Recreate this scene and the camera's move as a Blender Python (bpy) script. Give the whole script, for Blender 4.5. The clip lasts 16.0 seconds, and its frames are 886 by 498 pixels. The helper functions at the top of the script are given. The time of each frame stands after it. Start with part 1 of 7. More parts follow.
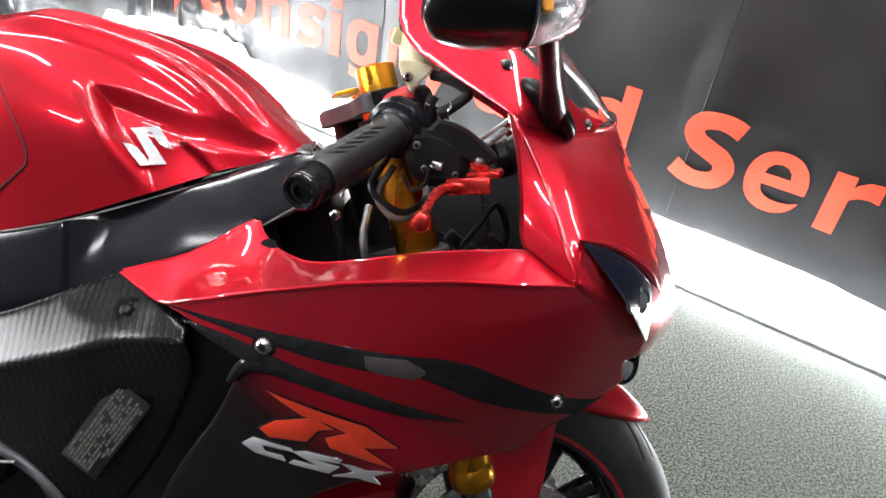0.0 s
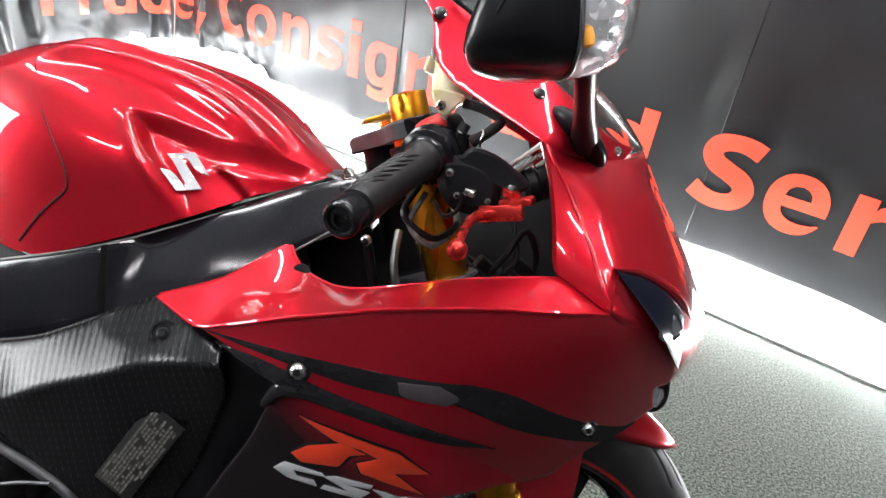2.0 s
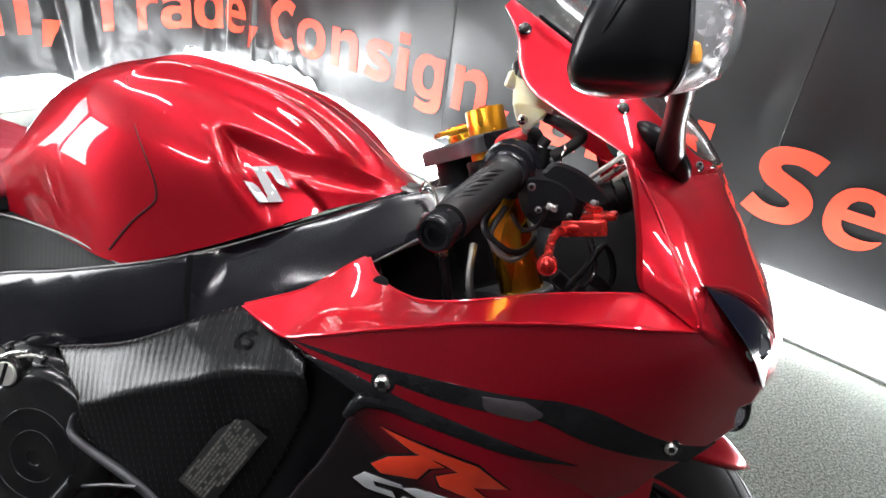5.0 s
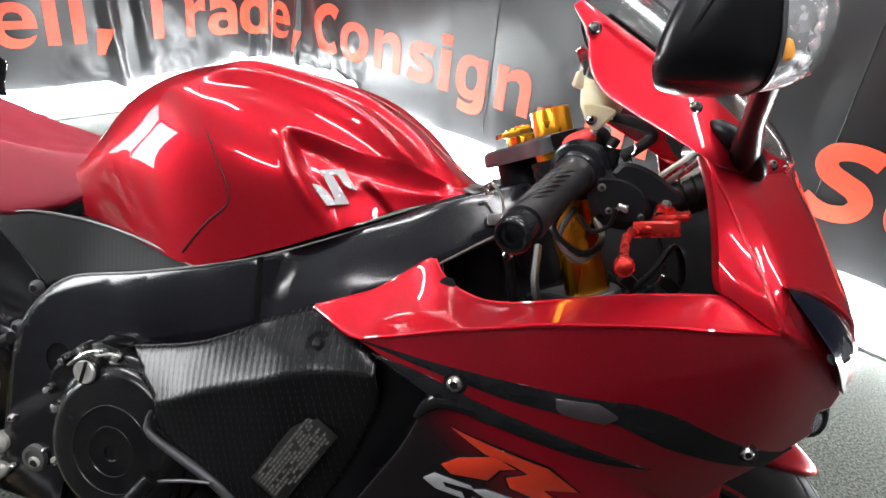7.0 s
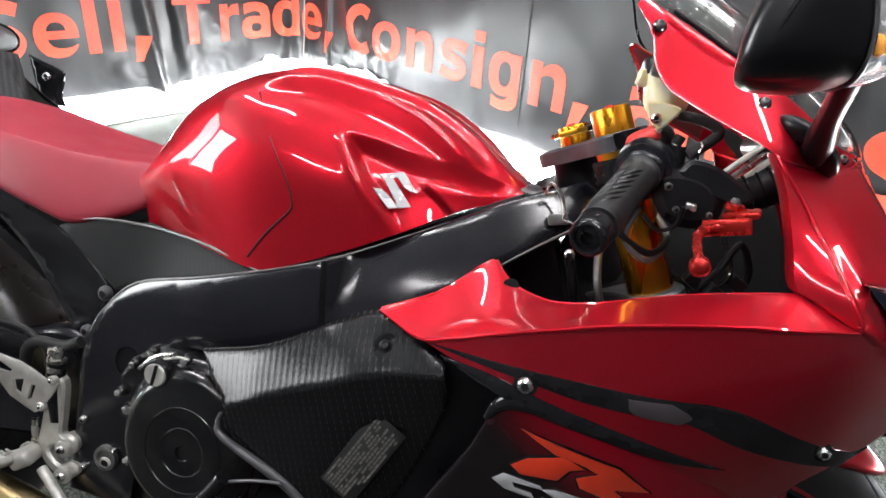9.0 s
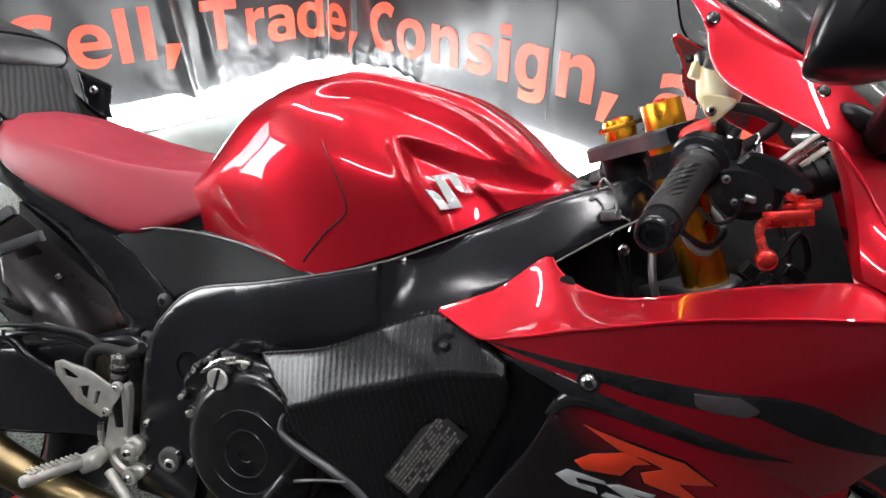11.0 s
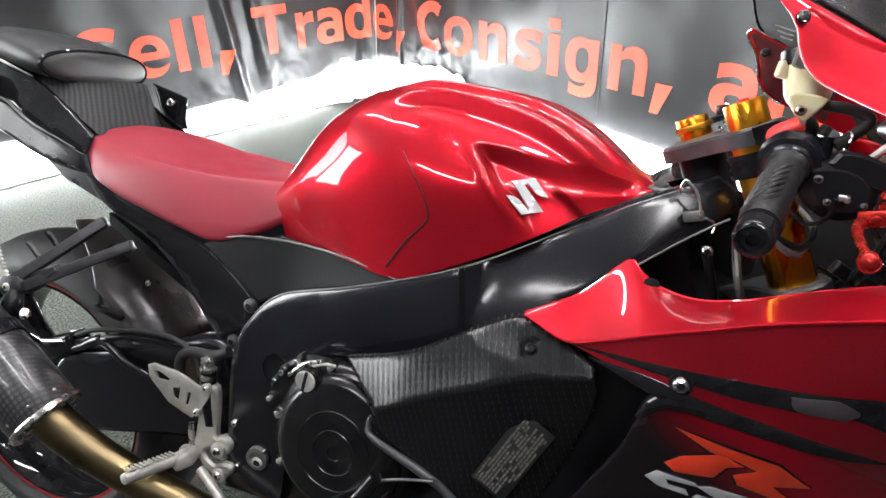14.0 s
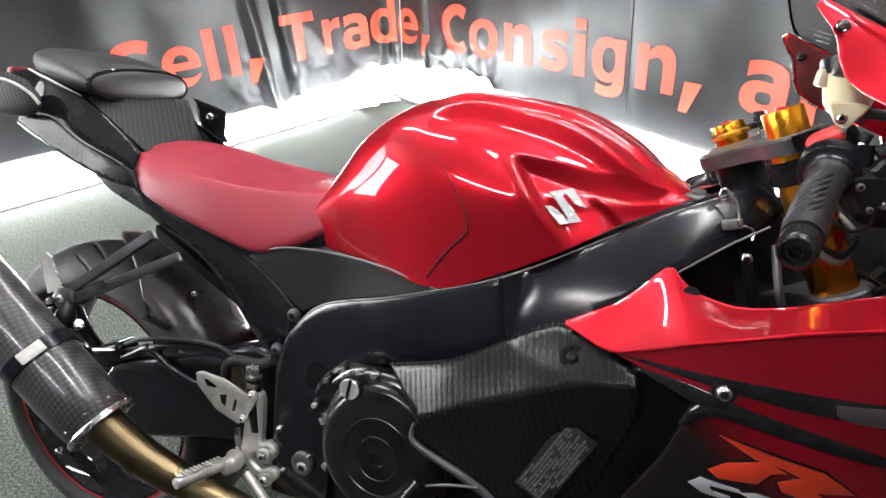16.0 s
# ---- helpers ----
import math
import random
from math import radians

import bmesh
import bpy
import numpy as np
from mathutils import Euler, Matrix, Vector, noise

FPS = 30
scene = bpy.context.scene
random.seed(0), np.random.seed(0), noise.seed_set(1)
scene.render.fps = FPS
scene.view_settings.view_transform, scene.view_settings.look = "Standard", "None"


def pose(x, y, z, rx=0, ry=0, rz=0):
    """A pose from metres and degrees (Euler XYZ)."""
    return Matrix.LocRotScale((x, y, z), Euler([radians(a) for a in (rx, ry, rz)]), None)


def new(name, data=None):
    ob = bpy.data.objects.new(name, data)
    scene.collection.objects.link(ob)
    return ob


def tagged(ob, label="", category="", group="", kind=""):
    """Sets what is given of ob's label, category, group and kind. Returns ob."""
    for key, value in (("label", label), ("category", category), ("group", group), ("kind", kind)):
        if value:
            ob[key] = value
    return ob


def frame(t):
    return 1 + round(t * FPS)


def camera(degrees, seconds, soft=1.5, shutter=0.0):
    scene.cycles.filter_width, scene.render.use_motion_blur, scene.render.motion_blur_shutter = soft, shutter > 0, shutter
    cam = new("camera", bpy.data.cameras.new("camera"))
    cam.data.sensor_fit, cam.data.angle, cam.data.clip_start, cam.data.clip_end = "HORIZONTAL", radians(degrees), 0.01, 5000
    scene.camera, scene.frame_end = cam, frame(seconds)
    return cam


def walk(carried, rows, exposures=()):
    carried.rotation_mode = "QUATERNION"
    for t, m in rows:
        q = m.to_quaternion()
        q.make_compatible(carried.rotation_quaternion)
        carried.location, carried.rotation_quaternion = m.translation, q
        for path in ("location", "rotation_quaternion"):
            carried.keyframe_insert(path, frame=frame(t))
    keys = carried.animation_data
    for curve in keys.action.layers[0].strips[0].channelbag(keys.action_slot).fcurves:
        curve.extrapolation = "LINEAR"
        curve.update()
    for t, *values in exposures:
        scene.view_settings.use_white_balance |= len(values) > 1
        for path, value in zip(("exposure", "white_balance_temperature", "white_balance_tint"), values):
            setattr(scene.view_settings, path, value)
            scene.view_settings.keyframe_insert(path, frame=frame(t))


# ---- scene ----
cam = camera(68.95, 16.0)
ROWS = [
    (0, -0.0912, -0.5446, 1.137, 60.772, -8.885, 7.497),
    (0.5, -0.096, -0.5441, 1.1403, 61.176, -8.831, 7.651),
    (1, -0.1011, -0.5452, 1.1423, 61.569, -8.747, 7.85),
    (1.5, -0.1067, -0.5467, 1.1432, 61.901, -8.709, 8.163),
    (2, -0.113, -0.5481, 1.1436, 62.209, -8.654, 8.621),
    (2.5, -0.1195, -0.5495, 1.1438, 62.467, -8.569, 9.028),
    (3, -0.1269, -0.5505, 1.1438, 62.583, -8.484, 9.539),
    (3.5, -0.1342, -0.5519, 1.1431, 62.646, -8.399, 10),
    (4, -0.1429, -0.5535, 1.143, 62.689, -8.264, 10.57),
    (6.5, -0.1844, -0.5632, 1.1377, 62.533, -6.607, 13.825),
    (7, -0.1932, -0.5657, 1.1384, 62.401, -6.129, 14.561),
    (7.5, -0.2034, -0.5692, 1.1395, 62.368, -5.708, 14.953),
    (8, -0.2126, -0.5704, 1.14, 62.222, -5.241, 15.479),
    (8.5, -0.2231, -0.5738, 1.1415, 62.06, -4.679, 15.969),
    (9, -0.2322, -0.5771, 1.1423, 61.908, -4.169, 16.315),
    (11.5, -0.273, -0.594, 1.1524, 61.243, -0.862, 17.778),
    (12, -0.2812, -0.5979, 1.1538, 61.177, -0.253, 18.204),
    (12.5, -0.2877, -0.603, 1.1547, 61.067, 0.17, 18.68),
    (13, -0.2953, -0.606, 1.157, 60.997, 0.51, 19.184),
    (13.5, -0.3015, -0.6102, 1.1619, 60.924, 0.912, 19.859),
    (14, -0.3075, -0.6127, 1.1681, 60.862, 1.179, 20.249),
    (14.5, -0.3118, -0.6155, 1.1734, 60.843, 1.534, 20.646),
    (15, -0.3152, -0.6183, 1.1775, 60.823, 1.897, 20.934),
    (15.5, -0.3187, -0.6219, 1.184, 60.822, 2.421, 21.336),
    (16, -0.322, -0.6276, 1.1896, 60.892, 2.942, 21.791),
]
walk(cam, [(t, pose(x, y, z, rx, ry, rz)) for t, x, y, z, rx, ry, rz in ROWS],
     [(0, 0.30), (1, 0.28), (2, 0.19), (3, 0.12), (4, 0.11), (6.5, 0.09), (9, 0.05), (11.5, 0.03), (13, 0.06), (16, 0.12)])

# ---- world, lights, exposure ----
world = bpy.data.worlds.new("dim_room")
world.use_nodes = True
world.node_tree.nodes["Background"].inputs[0].default_value = (0.9, 0.95, 1.0, 1)
world.node_tree.nodes["Background"].inputs[1].default_value = 0.02
scene.world = world
scene.view_settings.exposure = 0.0
LED_POWER = 250.0          # tubes at the foot of the banner
PANEL_POWER = 92.0         # ceiling panels out of view, added to light the bike


# ---- materials ----
def material(name, base, rough=0.5, metal=0.0, coat=0.0, coat_rough=0.03, spec=0.5):
    m = bpy.data.materials.new(name)
    m.use_nodes = True
    b = m.node_tree.nodes["Principled BSDF"]
    b.inputs["Base Color"].default_value = (*base, 1)
    b.inputs["Roughness"].default_value = rough
    b.inputs["Metallic"].default_value = metal
    b.inputs["Coat Weight"].default_value = coat
    b.inputs["Coat Roughness"].default_value = coat_rough
    b.inputs["Specular IOR Level"].default_value = spec
    return m


def node(m, kind, **inputs):
    n = m.node_tree.nodes.new(kind)
    for k, v in inputs.items():
        n.inputs[k].default_value = v
    return n


def link(m, a, b):
    m.node_tree.links.new(a, b)


def vary(m, scale, low, high, detail=4.0, stretch=(1, 1, 1), rough=None, bump=0.0, bump_scale=None, bump_dist=0.001):
    """Mottle the base colour between two tones and, if asked, the roughness and the relief."""
    nt = m.node_tree
    b = nt.nodes["Principled BSDF"]
    tc = node(m, "ShaderNodeTexCoord")
    mp = node(m, "ShaderNodeMapping")
    mp.inputs["Scale"].default_value = stretch
    link(m, tc.outputs["Object"], mp.inputs[0])
    n1 = node(m, "ShaderNodeTexNoise", Scale=scale, Detail=detail)
    link(m, mp.outputs[0], n1.inputs["Vector"])
    mix = node(m, "ShaderNodeMix")
    mix.data_type = "RGBA"
    mix.inputs[6].default_value = (*low, 1)
    mix.inputs[7].default_value = (*high, 1)
    ramp = node(m, "ShaderNodeMapRange")
    ramp.inputs[1].default_value, ramp.inputs[2].default_value = 0.3, 0.7
    link(m, n1.outputs[0], ramp.inputs[0])
    link(m, ramp.outputs[0], mix.inputs[0])
    link(m, mix.outputs[2], b.inputs["Base Color"])
    if rough:
        rr = node(m, "ShaderNodeMapRange")
        rr.inputs[1].default_value, rr.inputs[2].default_value = 0.3, 0.7
        rr.inputs[3].default_value, rr.inputs[4].default_value = rough
        link(m, n1.outputs[0], rr.inputs[0])
        link(m, rr.outputs[0], b.inputs["Roughness"])
    if bump:
        n2 = node(m, "ShaderNodeTexNoise", Scale=bump_scale or scale * 4, Detail=3.0)
        link(m, mp.outputs[0], n2.inputs["Vector"])
        bp = node(m, "ShaderNodeBump", Strength=bump, Distance=bump_dist)
        link(m, n2.outputs[0], bp.inputs["Height"])
        link(m, bp.outputs[0], b.inputs["Normal"])
    return m


def carbon_weave(name, pitch, rough, axis_a=(1, 0, 0.25), axis_b=(-0.25, 0, 1), light=0.06, crossed=False, relief=0.0, spread=0.2):
    """Twill of dark fibres: two crossed wave bands under a clear coat."""
    m = material(name, (0.02, 0.02, 0.02), rough, 0.0, 0.35, 0.2)
    tc = node(m, "ShaderNodeTexCoord")
    outs = []
    for ax in (axis_a, axis_b):
        d = node(m, "ShaderNodeVectorMath")
        d.operation = "DOT_PRODUCT"
        d.inputs[1].default_value = ax
        link(m, tc.outputs["Object"], d.inputs[0])
        k = node(m, "ShaderNodeMath")
        k.operation = "MULTIPLY"
        k.inputs[1].default_value = 1.0 / pitch
        link(m, d.outputs["Value"], k.inputs[0])
        outs.append(k)
    w = []
    for k in outs:
        f = node(m, "ShaderNodeMath")
        f.operation = "PINGPONG"
        f.inputs[1].default_value = 1.0
        link(m, k.outputs[0], f.inputs[0])
        w.append(f)
    mul = node(m, "ShaderNodeMath")
    mul.operation = "MULTIPLY_ADD"
    mul.inputs[1].default_value = 0.88
    link(m, w[0].outputs[0], mul.inputs[0])
    k2 = node(m, "ShaderNodeMath")
    k2.operation = "MULTIPLY"
    k2.inputs[1].default_value = 0.12
    link(m, w[1].outputs[0], k2.inputs[0])
    link(m, k2.outputs[0], mul.inputs[2])
    if crossed:
        mul = node(m, "ShaderNodeMath")
        mul.operation = "MULTIPLY"
        link(m, w[0].outputs[0], mul.inputs[0])
        link(m, w[1].outputs[0], mul.inputs[1])
    mix = node(m, "ShaderNodeMix")
    mix.data_type = "RGBA"
    mix.inputs[6].default_value = (0.006, 0.006, 0.007, 1)
    mix.inputs[7].default_value = (light, light, light * 1.02, 1)
    link(m, mul.outputs[0], mix.inputs[0])
    b = m.node_tree.nodes["Principled BSDF"]
    link(m, mix.outputs[2], b.inputs["Base Color"])
    rr = node(m, "ShaderNodeMapRange")
    rr.inputs[3].default_value, rr.inputs[4].default_value = rough + spread, rough
    link(m, mul.outputs[0], rr.inputs[0])
    link(m, rr.outputs[0], b.inputs["Roughness"])
    if relief:
        bp = node(m, "ShaderNodeBump", Strength=relief, Distance=0.0006)
        link(m, mul.outputs[0], bp.inputs["Height"])
        link(m, bp.outputs[0], b.inputs["Normal"])
    return m


RED = vary(material("candy_red_paint", (0.40, 0.007, 0.016), 0.32, 0.58, 1.0, 0.012, 0.0), 900, (0.38, 0.006, 0.015), (0.45, 0.008, 0.019), 2.0)
# Darker copy of the candy red: the flanks' weaker light is in the colour.
RED_SHADED = vary(material("shaded_red_paint", (0.30, 0.006, 0.014), 0.34, 0.58, 1.0, 0.015, 0.0), 900, (0.245, 0.005, 0.012), (0.30, 0.007, 0.016), 2.0)
# lower panels: the red paint runs out into black along a slanting fade
RED_FADE = material("red_to_black_faded_paint", (0.30, 0.002, 0.012), 0.36, 0.2, 1.0, 0.015, 0.0)
_tc = node(RED_FADE, "ShaderNodeTexCoord")
_d = node(RED_FADE, "ShaderNodeVectorMath")
_d.operation = "DOT_PRODUCT"
_d.inputs[1].default_value = (1.0, 0.0, 1.2)
link(RED_FADE, _tc.outputs["Object"], _d.inputs[0])
_n = node(RED_FADE, "ShaderNodeTexNoise", Scale=700.0, Detail=2.0)
link(RED_FADE, _tc.outputs["Object"], _n.inputs["Vector"])
_s = node(RED_FADE, "ShaderNodeMath")
_s.operation = "MULTIPLY_ADD"
_s.inputs[1].default_value = 0.02
link(RED_FADE, _n.outputs[0], _s.inputs[0])
link(RED_FADE, _d.outputs["Value"], _s.inputs[2])
_f = node(RED_FADE, "ShaderNodeMapRange")
_f.interpolation_type = "SMOOTHSTEP"
_f.inputs[1].default_value, _f.inputs[2].default_value = 0.445, 0.600
link(RED_FADE, _s.outputs[0], _f.inputs[0])
_m = node(RED_FADE, "ShaderNodeMix")
_m.data_type = "RGBA"
_m.inputs[6].default_value, _m.inputs[7].default_value = (0.008, 0.006, 0.007, 1), (0.30, 0.002, 0.012, 1)
link(RED_FADE, _f.outputs[0], _m.inputs[0])
link(RED_FADE, _m.outputs[2], RED_FADE.node_tree.nodes["Principled BSDF"].inputs["Base Color"])
for one in (RED, RED_SHADED, RED_FADE):
    one.node_tree.nodes["Principled BSDF"].inputs["Coat IOR"].default_value = 1.48
HUGGER = vary(material("dark_smoked_plastic", (0.030, 0.024, 0.024), 0.3), 10, (0.022, 0.018, 0.018), (0.042, 0.033, 0.033), 4.0, (1, 1, 1), (0.22, 0.38))
GLOSS_BLACK = vary(material("gloss_black_paint", (0.008, 0.008, 0.009), 0.5, 0.0, 0.6, 0.03, 0.0), 30, (0.006, 0.006, 0.007), (0.012, 0.012, 0.013))
TAIL_BLACK = vary(material("polished_black_plastic", (0.006, 0.006, 0.007), 0.24, spec=0.12), 30, (0.005, 0.005, 0.006), (0.009, 0.009, 0.010), 4.0, (1, 1, 1), (0.20, 0.28))
SATIN = vary(material("satin_black_frame", (0.012, 0.012, 0.015), 0.3, 0.0, spec=0.45), 12, (0.006, 0.006, 0.008), (0.009, 0.009, 0.012), 4.0, (1, 1, 1), (0.17, 0.185))
PLASTIC = vary(material("black_plastic", (0.006, 0.006, 0.007), 0.3, spec=0.16), 20, (0.005, 0.005, 0.006), (0.009, 0.009, 0.010), 4.0, (1, 1, 1), (0.26, 0.36))
ENGINE = vary(material("black_engine_casting", (0.006, 0.006, 0.007), 0.2, 0.0, spec=0.45), 25, (0.004, 0.004, 0.005), (0.009, 0.009, 0.009), 4.0, (1, 1, 1), (0.16, 0.26))
RUBBER = vary(material("tyre_rubber", (0.014, 0.014, 0.015), 0.62, spec=0.3), 40, (0.011, 0.011, 0.012), (0.022, 0.021, 0.021), 5.0, (1, 1, 1), (0.5, 0.7), 0.3, 800, 0.0004)
GRIP = vary(material("grip_rubber", (0.010, 0.010, 0.011), 0.45, spec=0.3), 80, (0.008, 0.008, 0.009), (0.016, 0.016, 0.016), 4.0, (1, 1, 1), (0.36, 0.5), 0.4, 900, 0.0005)
SEAT_RED = vary(material("red_seat_vinyl", (0.25, 0.016, 0.030), 0.46, spec=0.4), 18, (0.23, 0.014, 0.027), (0.27, 0.018, 0.034), 4.0, (1, 1, 1), (0.42, 0.55), 0.35, 1400, 0.0005)
SEAT_BLACK = vary(material("black_seat_vinyl", (0.02, 0.02, 0.021), 0.5, spec=0.4), 30, (0.018, 0.018, 0.019), (0.028, 0.028, 0.028), 4.0, (1, 1, 1), (0.42, 0.55), 0.4, 1300, 0.0005)
GOLD = vary(material("gold_anodised", (0.62, 0.27, 0.02), 0.28, 1.0), 25, (0.56, 0.23, 0.015), (0.70, 0.32, 0.03), 3.0, (1, 1, 0.2), (0.22, 0.34))
RED_ANO = vary(material("red_anodised", (0.50, 0.022, 0.018), 0.22, 0.7), 60, (0.44, 0.016, 0.014), (0.56, 0.03, 0.022), 3.0, (1, 1, 1), (0.2, 0.32))
STEEL = vary(material("bright_steel", (0.62, 0.60, 0.57), 0.25, 1.0), 80, (0.55, 0.53, 0.5), (0.7, 0.68, 0.66), 4.0, (1, 1, 1), (0.18, 0.34))
ALLOY = vary(material("worn_alloy", (0.50, 0.49, 0.46), 0.4, 0.6), 60, (0.40, 0.39, 0.36), (0.56, 0.55, 0.51), 5.0, (1, 1, 1), (0.3, 0.5), 0.2, 900, 0.0003)
CHROME = vary(material("chrome_badge", (0.75, 0.76, 0.78), 0.1, 1.0), 40, (0.7, 0.71, 0.73), (0.8, 0.81, 0.82), 2.0, (1, 1, 1), (0.08, 0.14))
BADGE = vary(material("satin_chrome_badge", (0.78, 0.78, 0.8), 0.25, 0.6), 40, (0.72, 0.72, 0.74), (0.84, 0.84, 0.85), 2.0, (1, 1, 1), (0.2, 0.3))
TITAN = vary(material("heat_tinted_pipe", (0.24, 0.18, 0.09), 0.4, 1.0), 14, (0.125, 0.092, 0.044), (0.24, 0.188, 0.098), 5.0, (1, 1, 1), (0.22, 0.42), 0.2, 500, 0.0003)
GREY = vary(material("grey_coated_metal", (0.12, 0.12, 0.12), 0.4, 0.5), 50, (0.09, 0.09, 0.09), (0.16, 0.16, 0.155), 4.0, (1, 1, 1), (0.32, 0.48))
CLAMP_GREY = vary(material("dark_grey_clamp", (0.05, 0.05, 0.054), 0.42, 0.4), 50, (0.04, 0.04, 0.043), (0.07, 0.07, 0.075), 4.0, (1, 1, 1), (0.34, 0.5))
CARBON = carbon_weave("carbon_cover", 0.0045, 0.22, (1, 0, 0.30), (-0.30, 0, 1), 0.006, relief=0.22, spread=0.06)
CARBON.node_tree.nodes["Principled BSDF"].inputs["Specular IOR Level"].default_value = 0.25
CARBON.node_tree.nodes["Principled BSDF"].inputs["Coat Weight"].default_value = 0.0
CARBON_FINE = carbon_weave("carbon_sleeve", 0.0038, 0.2, (0.78, 0.30, 0.68), (-0.9, 0.3, 0.4), 0.11, True, 0.3)
CARBON_FINE.node_tree.nodes["Principled BSDF"].inputs["Coat Roughness"].default_value = 0.06
CARBON_TAIL = carbon_weave("carbon_tail", 0.0038, 0.5, (0.8, 0.6, 0.3), (-0.3, 0, 1), 0.028)
CARBON_TAIL.node_tree.nodes["Principled BSDF"].inputs["Coat Weight"].default_value = 0.0
CARBON_TAIL.node_tree.nodes["Principled BSDF"].inputs["Specular IOR Level"].default_value = 0.25
CARBON_SIDE = carbon_weave("carbon_side_cover", 0.0038, 0.42, (1, 0.2, 0.3), (-0.3, 0, 1), 0.006)
CARBON_SIDE.node_tree.nodes["Principled BSDF"].inputs["Coat Weight"].default_value = 0.0
CARBON_SIDE.node_tree.nodes["Principled BSDF"].inputs["Specular IOR Level"].default_value = 0.12
DECAL_RED = vary(material("orange_red_decal", (0.55, 0.035, 0.012), 0.3, 0.0, 0.6), 50, (0.52, 0.03, 0.01), (0.6, 0.042, 0.015))
DECAL_SILVER = vary(material("silver_decal", (0.42, 0.43, 0.44), 0.3, 0.3, 0.5), 50, (0.38, 0.39, 0.4), (0.46, 0.47, 0.48))
DECAL_GREY = vary(material("grey_decal", (0.05, 0.042, 0.046), 0.3, 0.2, 0.6), 50, (0.042, 0.034, 0.038), (0.056, 0.047, 0.051))
LABEL = material("black_label_film", (0.01, 0.01, 0.01), 0.3)
INK = vary(material("pale_label_ink", (0.3, 0.29, 0.25), 0.5), 300, (0.025, 0.024, 0.022), (0.125, 0.12, 0.108))
STRIPE = vary(material("red_rim_tape", (0.2, 0.006, 0.008), 0.35), 50, (0.16, 0.005, 0.006), (0.24, 0.008, 0.010))
AMBER = material("amber_bulb", (0.8, 0.35, 0.05), 0.3)
RESERVOIR = material("cloudy_reservoir_plastic", (0.9, 0.84, 0.6), 0.35)
RESERVOIR.node_tree.nodes["Principled BSDF"].inputs["Subsurface Weight"].default_value = 0.6
RESERVOIR.node_tree.nodes["Principled BSDF"].inputs["Subsurface Radius"].default_value = (0.03, 0.025, 0.012)
vary(RESERVOIR, 40, (0.66, 0.60, 0.36), (0.74, 0.70, 0.50))
ARM_SHADE = vary(material("unlit_arm_red", (0.06, 0.008, 0.010), 0.4), 30, (0.05, 0.006, 0.008), (0.07, 0.010, 0.012))
WHITE = vary(material("white_board", (0.8, 0.8, 0.79), 0.45), 8, (0.74, 0.74, 0.73), (0.83, 0.83, 0.82))
# Unseen walls are kept dark so the bike's gloss mirrors little of them.
ROOM = vary(material("dark_room_paint", (0.062, 0.063, 0.069), 0.85, spec=0.1), 3, (0.055, 0.056, 0.061), (0.070, 0.071, 0.076))
ROOM_GREY = vary(material("grey_ceiling_paint", (0.22, 0.22, 0.23), 0.8, spec=0.2), 3, (0.20, 0.20, 0.21), (0.25, 0.25, 0.26))
GAP_SHADE = material("dark_red_gap_shade", (0.05, 0.004, 0.006), 0.6, spec=0.2)
# Near-black that puts the cockpit's shade and the weld's recess into the colour.
VOID = material("matt_near_black", (0.004, 0.004, 0.0045), 0.8, spec=0.08)
EDGE = vary(material("carpet_edge_trim", (0.45, 0.45, 0.45), 0.5), 30, (0.38, 0.38, 0.38), (0.5, 0.5, 0.5))


def glass(name, tint, rough, ior=1.45, thin_alpha=None):
    m = material(name, tint, rough)
    b = m.node_tree.nodes["Principled BSDF"]
    b.inputs["Transmission Weight"].default_value = 1.0
    b.inputs["IOR"].default_value = ior
    return m


SCREEN = glass("tinted_screen", (0.86, 0.86, 0.86), 0.02, 1.2)
LENS = glass("clear_lens", (0.97, 0.97, 0.97), 0.02, 1.14)
HEADLAMP = material("dark_headlamp_lens", (0.004, 0.005, 0.012), 0.2, 0.0, 0.6, 0.08)


def emitter(name, colour, power):
    m = bpy.data.materials.new(name)
    m.use_nodes = True
    b = m.node_tree.nodes["Principled BSDF"]
    b.inputs["Base Color"].default_value = (0.8, 0.8, 0.8, 1)
    b.inputs["Emission Color"].default_value = (*colour, 1)
    b.inputs["Emission Strength"].default_value = power
    return m


LED = emitter("led_tube_glow", (0.94, 0.98, 1.0), LED_POWER)
PANEL = emitter("ceiling_panel_glow", (1.0, 0.985, 1.0), PANEL_POWER)
PALE_WINDOW = emitter("window_pane_glow", (0.97, 0.99, 1.0), 8.0)
WINDOW = emitter("door_pane_glow", (0.97, 0.99, 1.0), 20.0)
SHEET = vary(material("white_plastic_sheet", (0.85, 0.85, 0.85), 0.3), 14, (0.78, 0.78, 0.78), (0.88, 0.88, 0.88), 4.0, (1, 1, 1), (0.2, 0.4), 0.5, 30, 0.01)

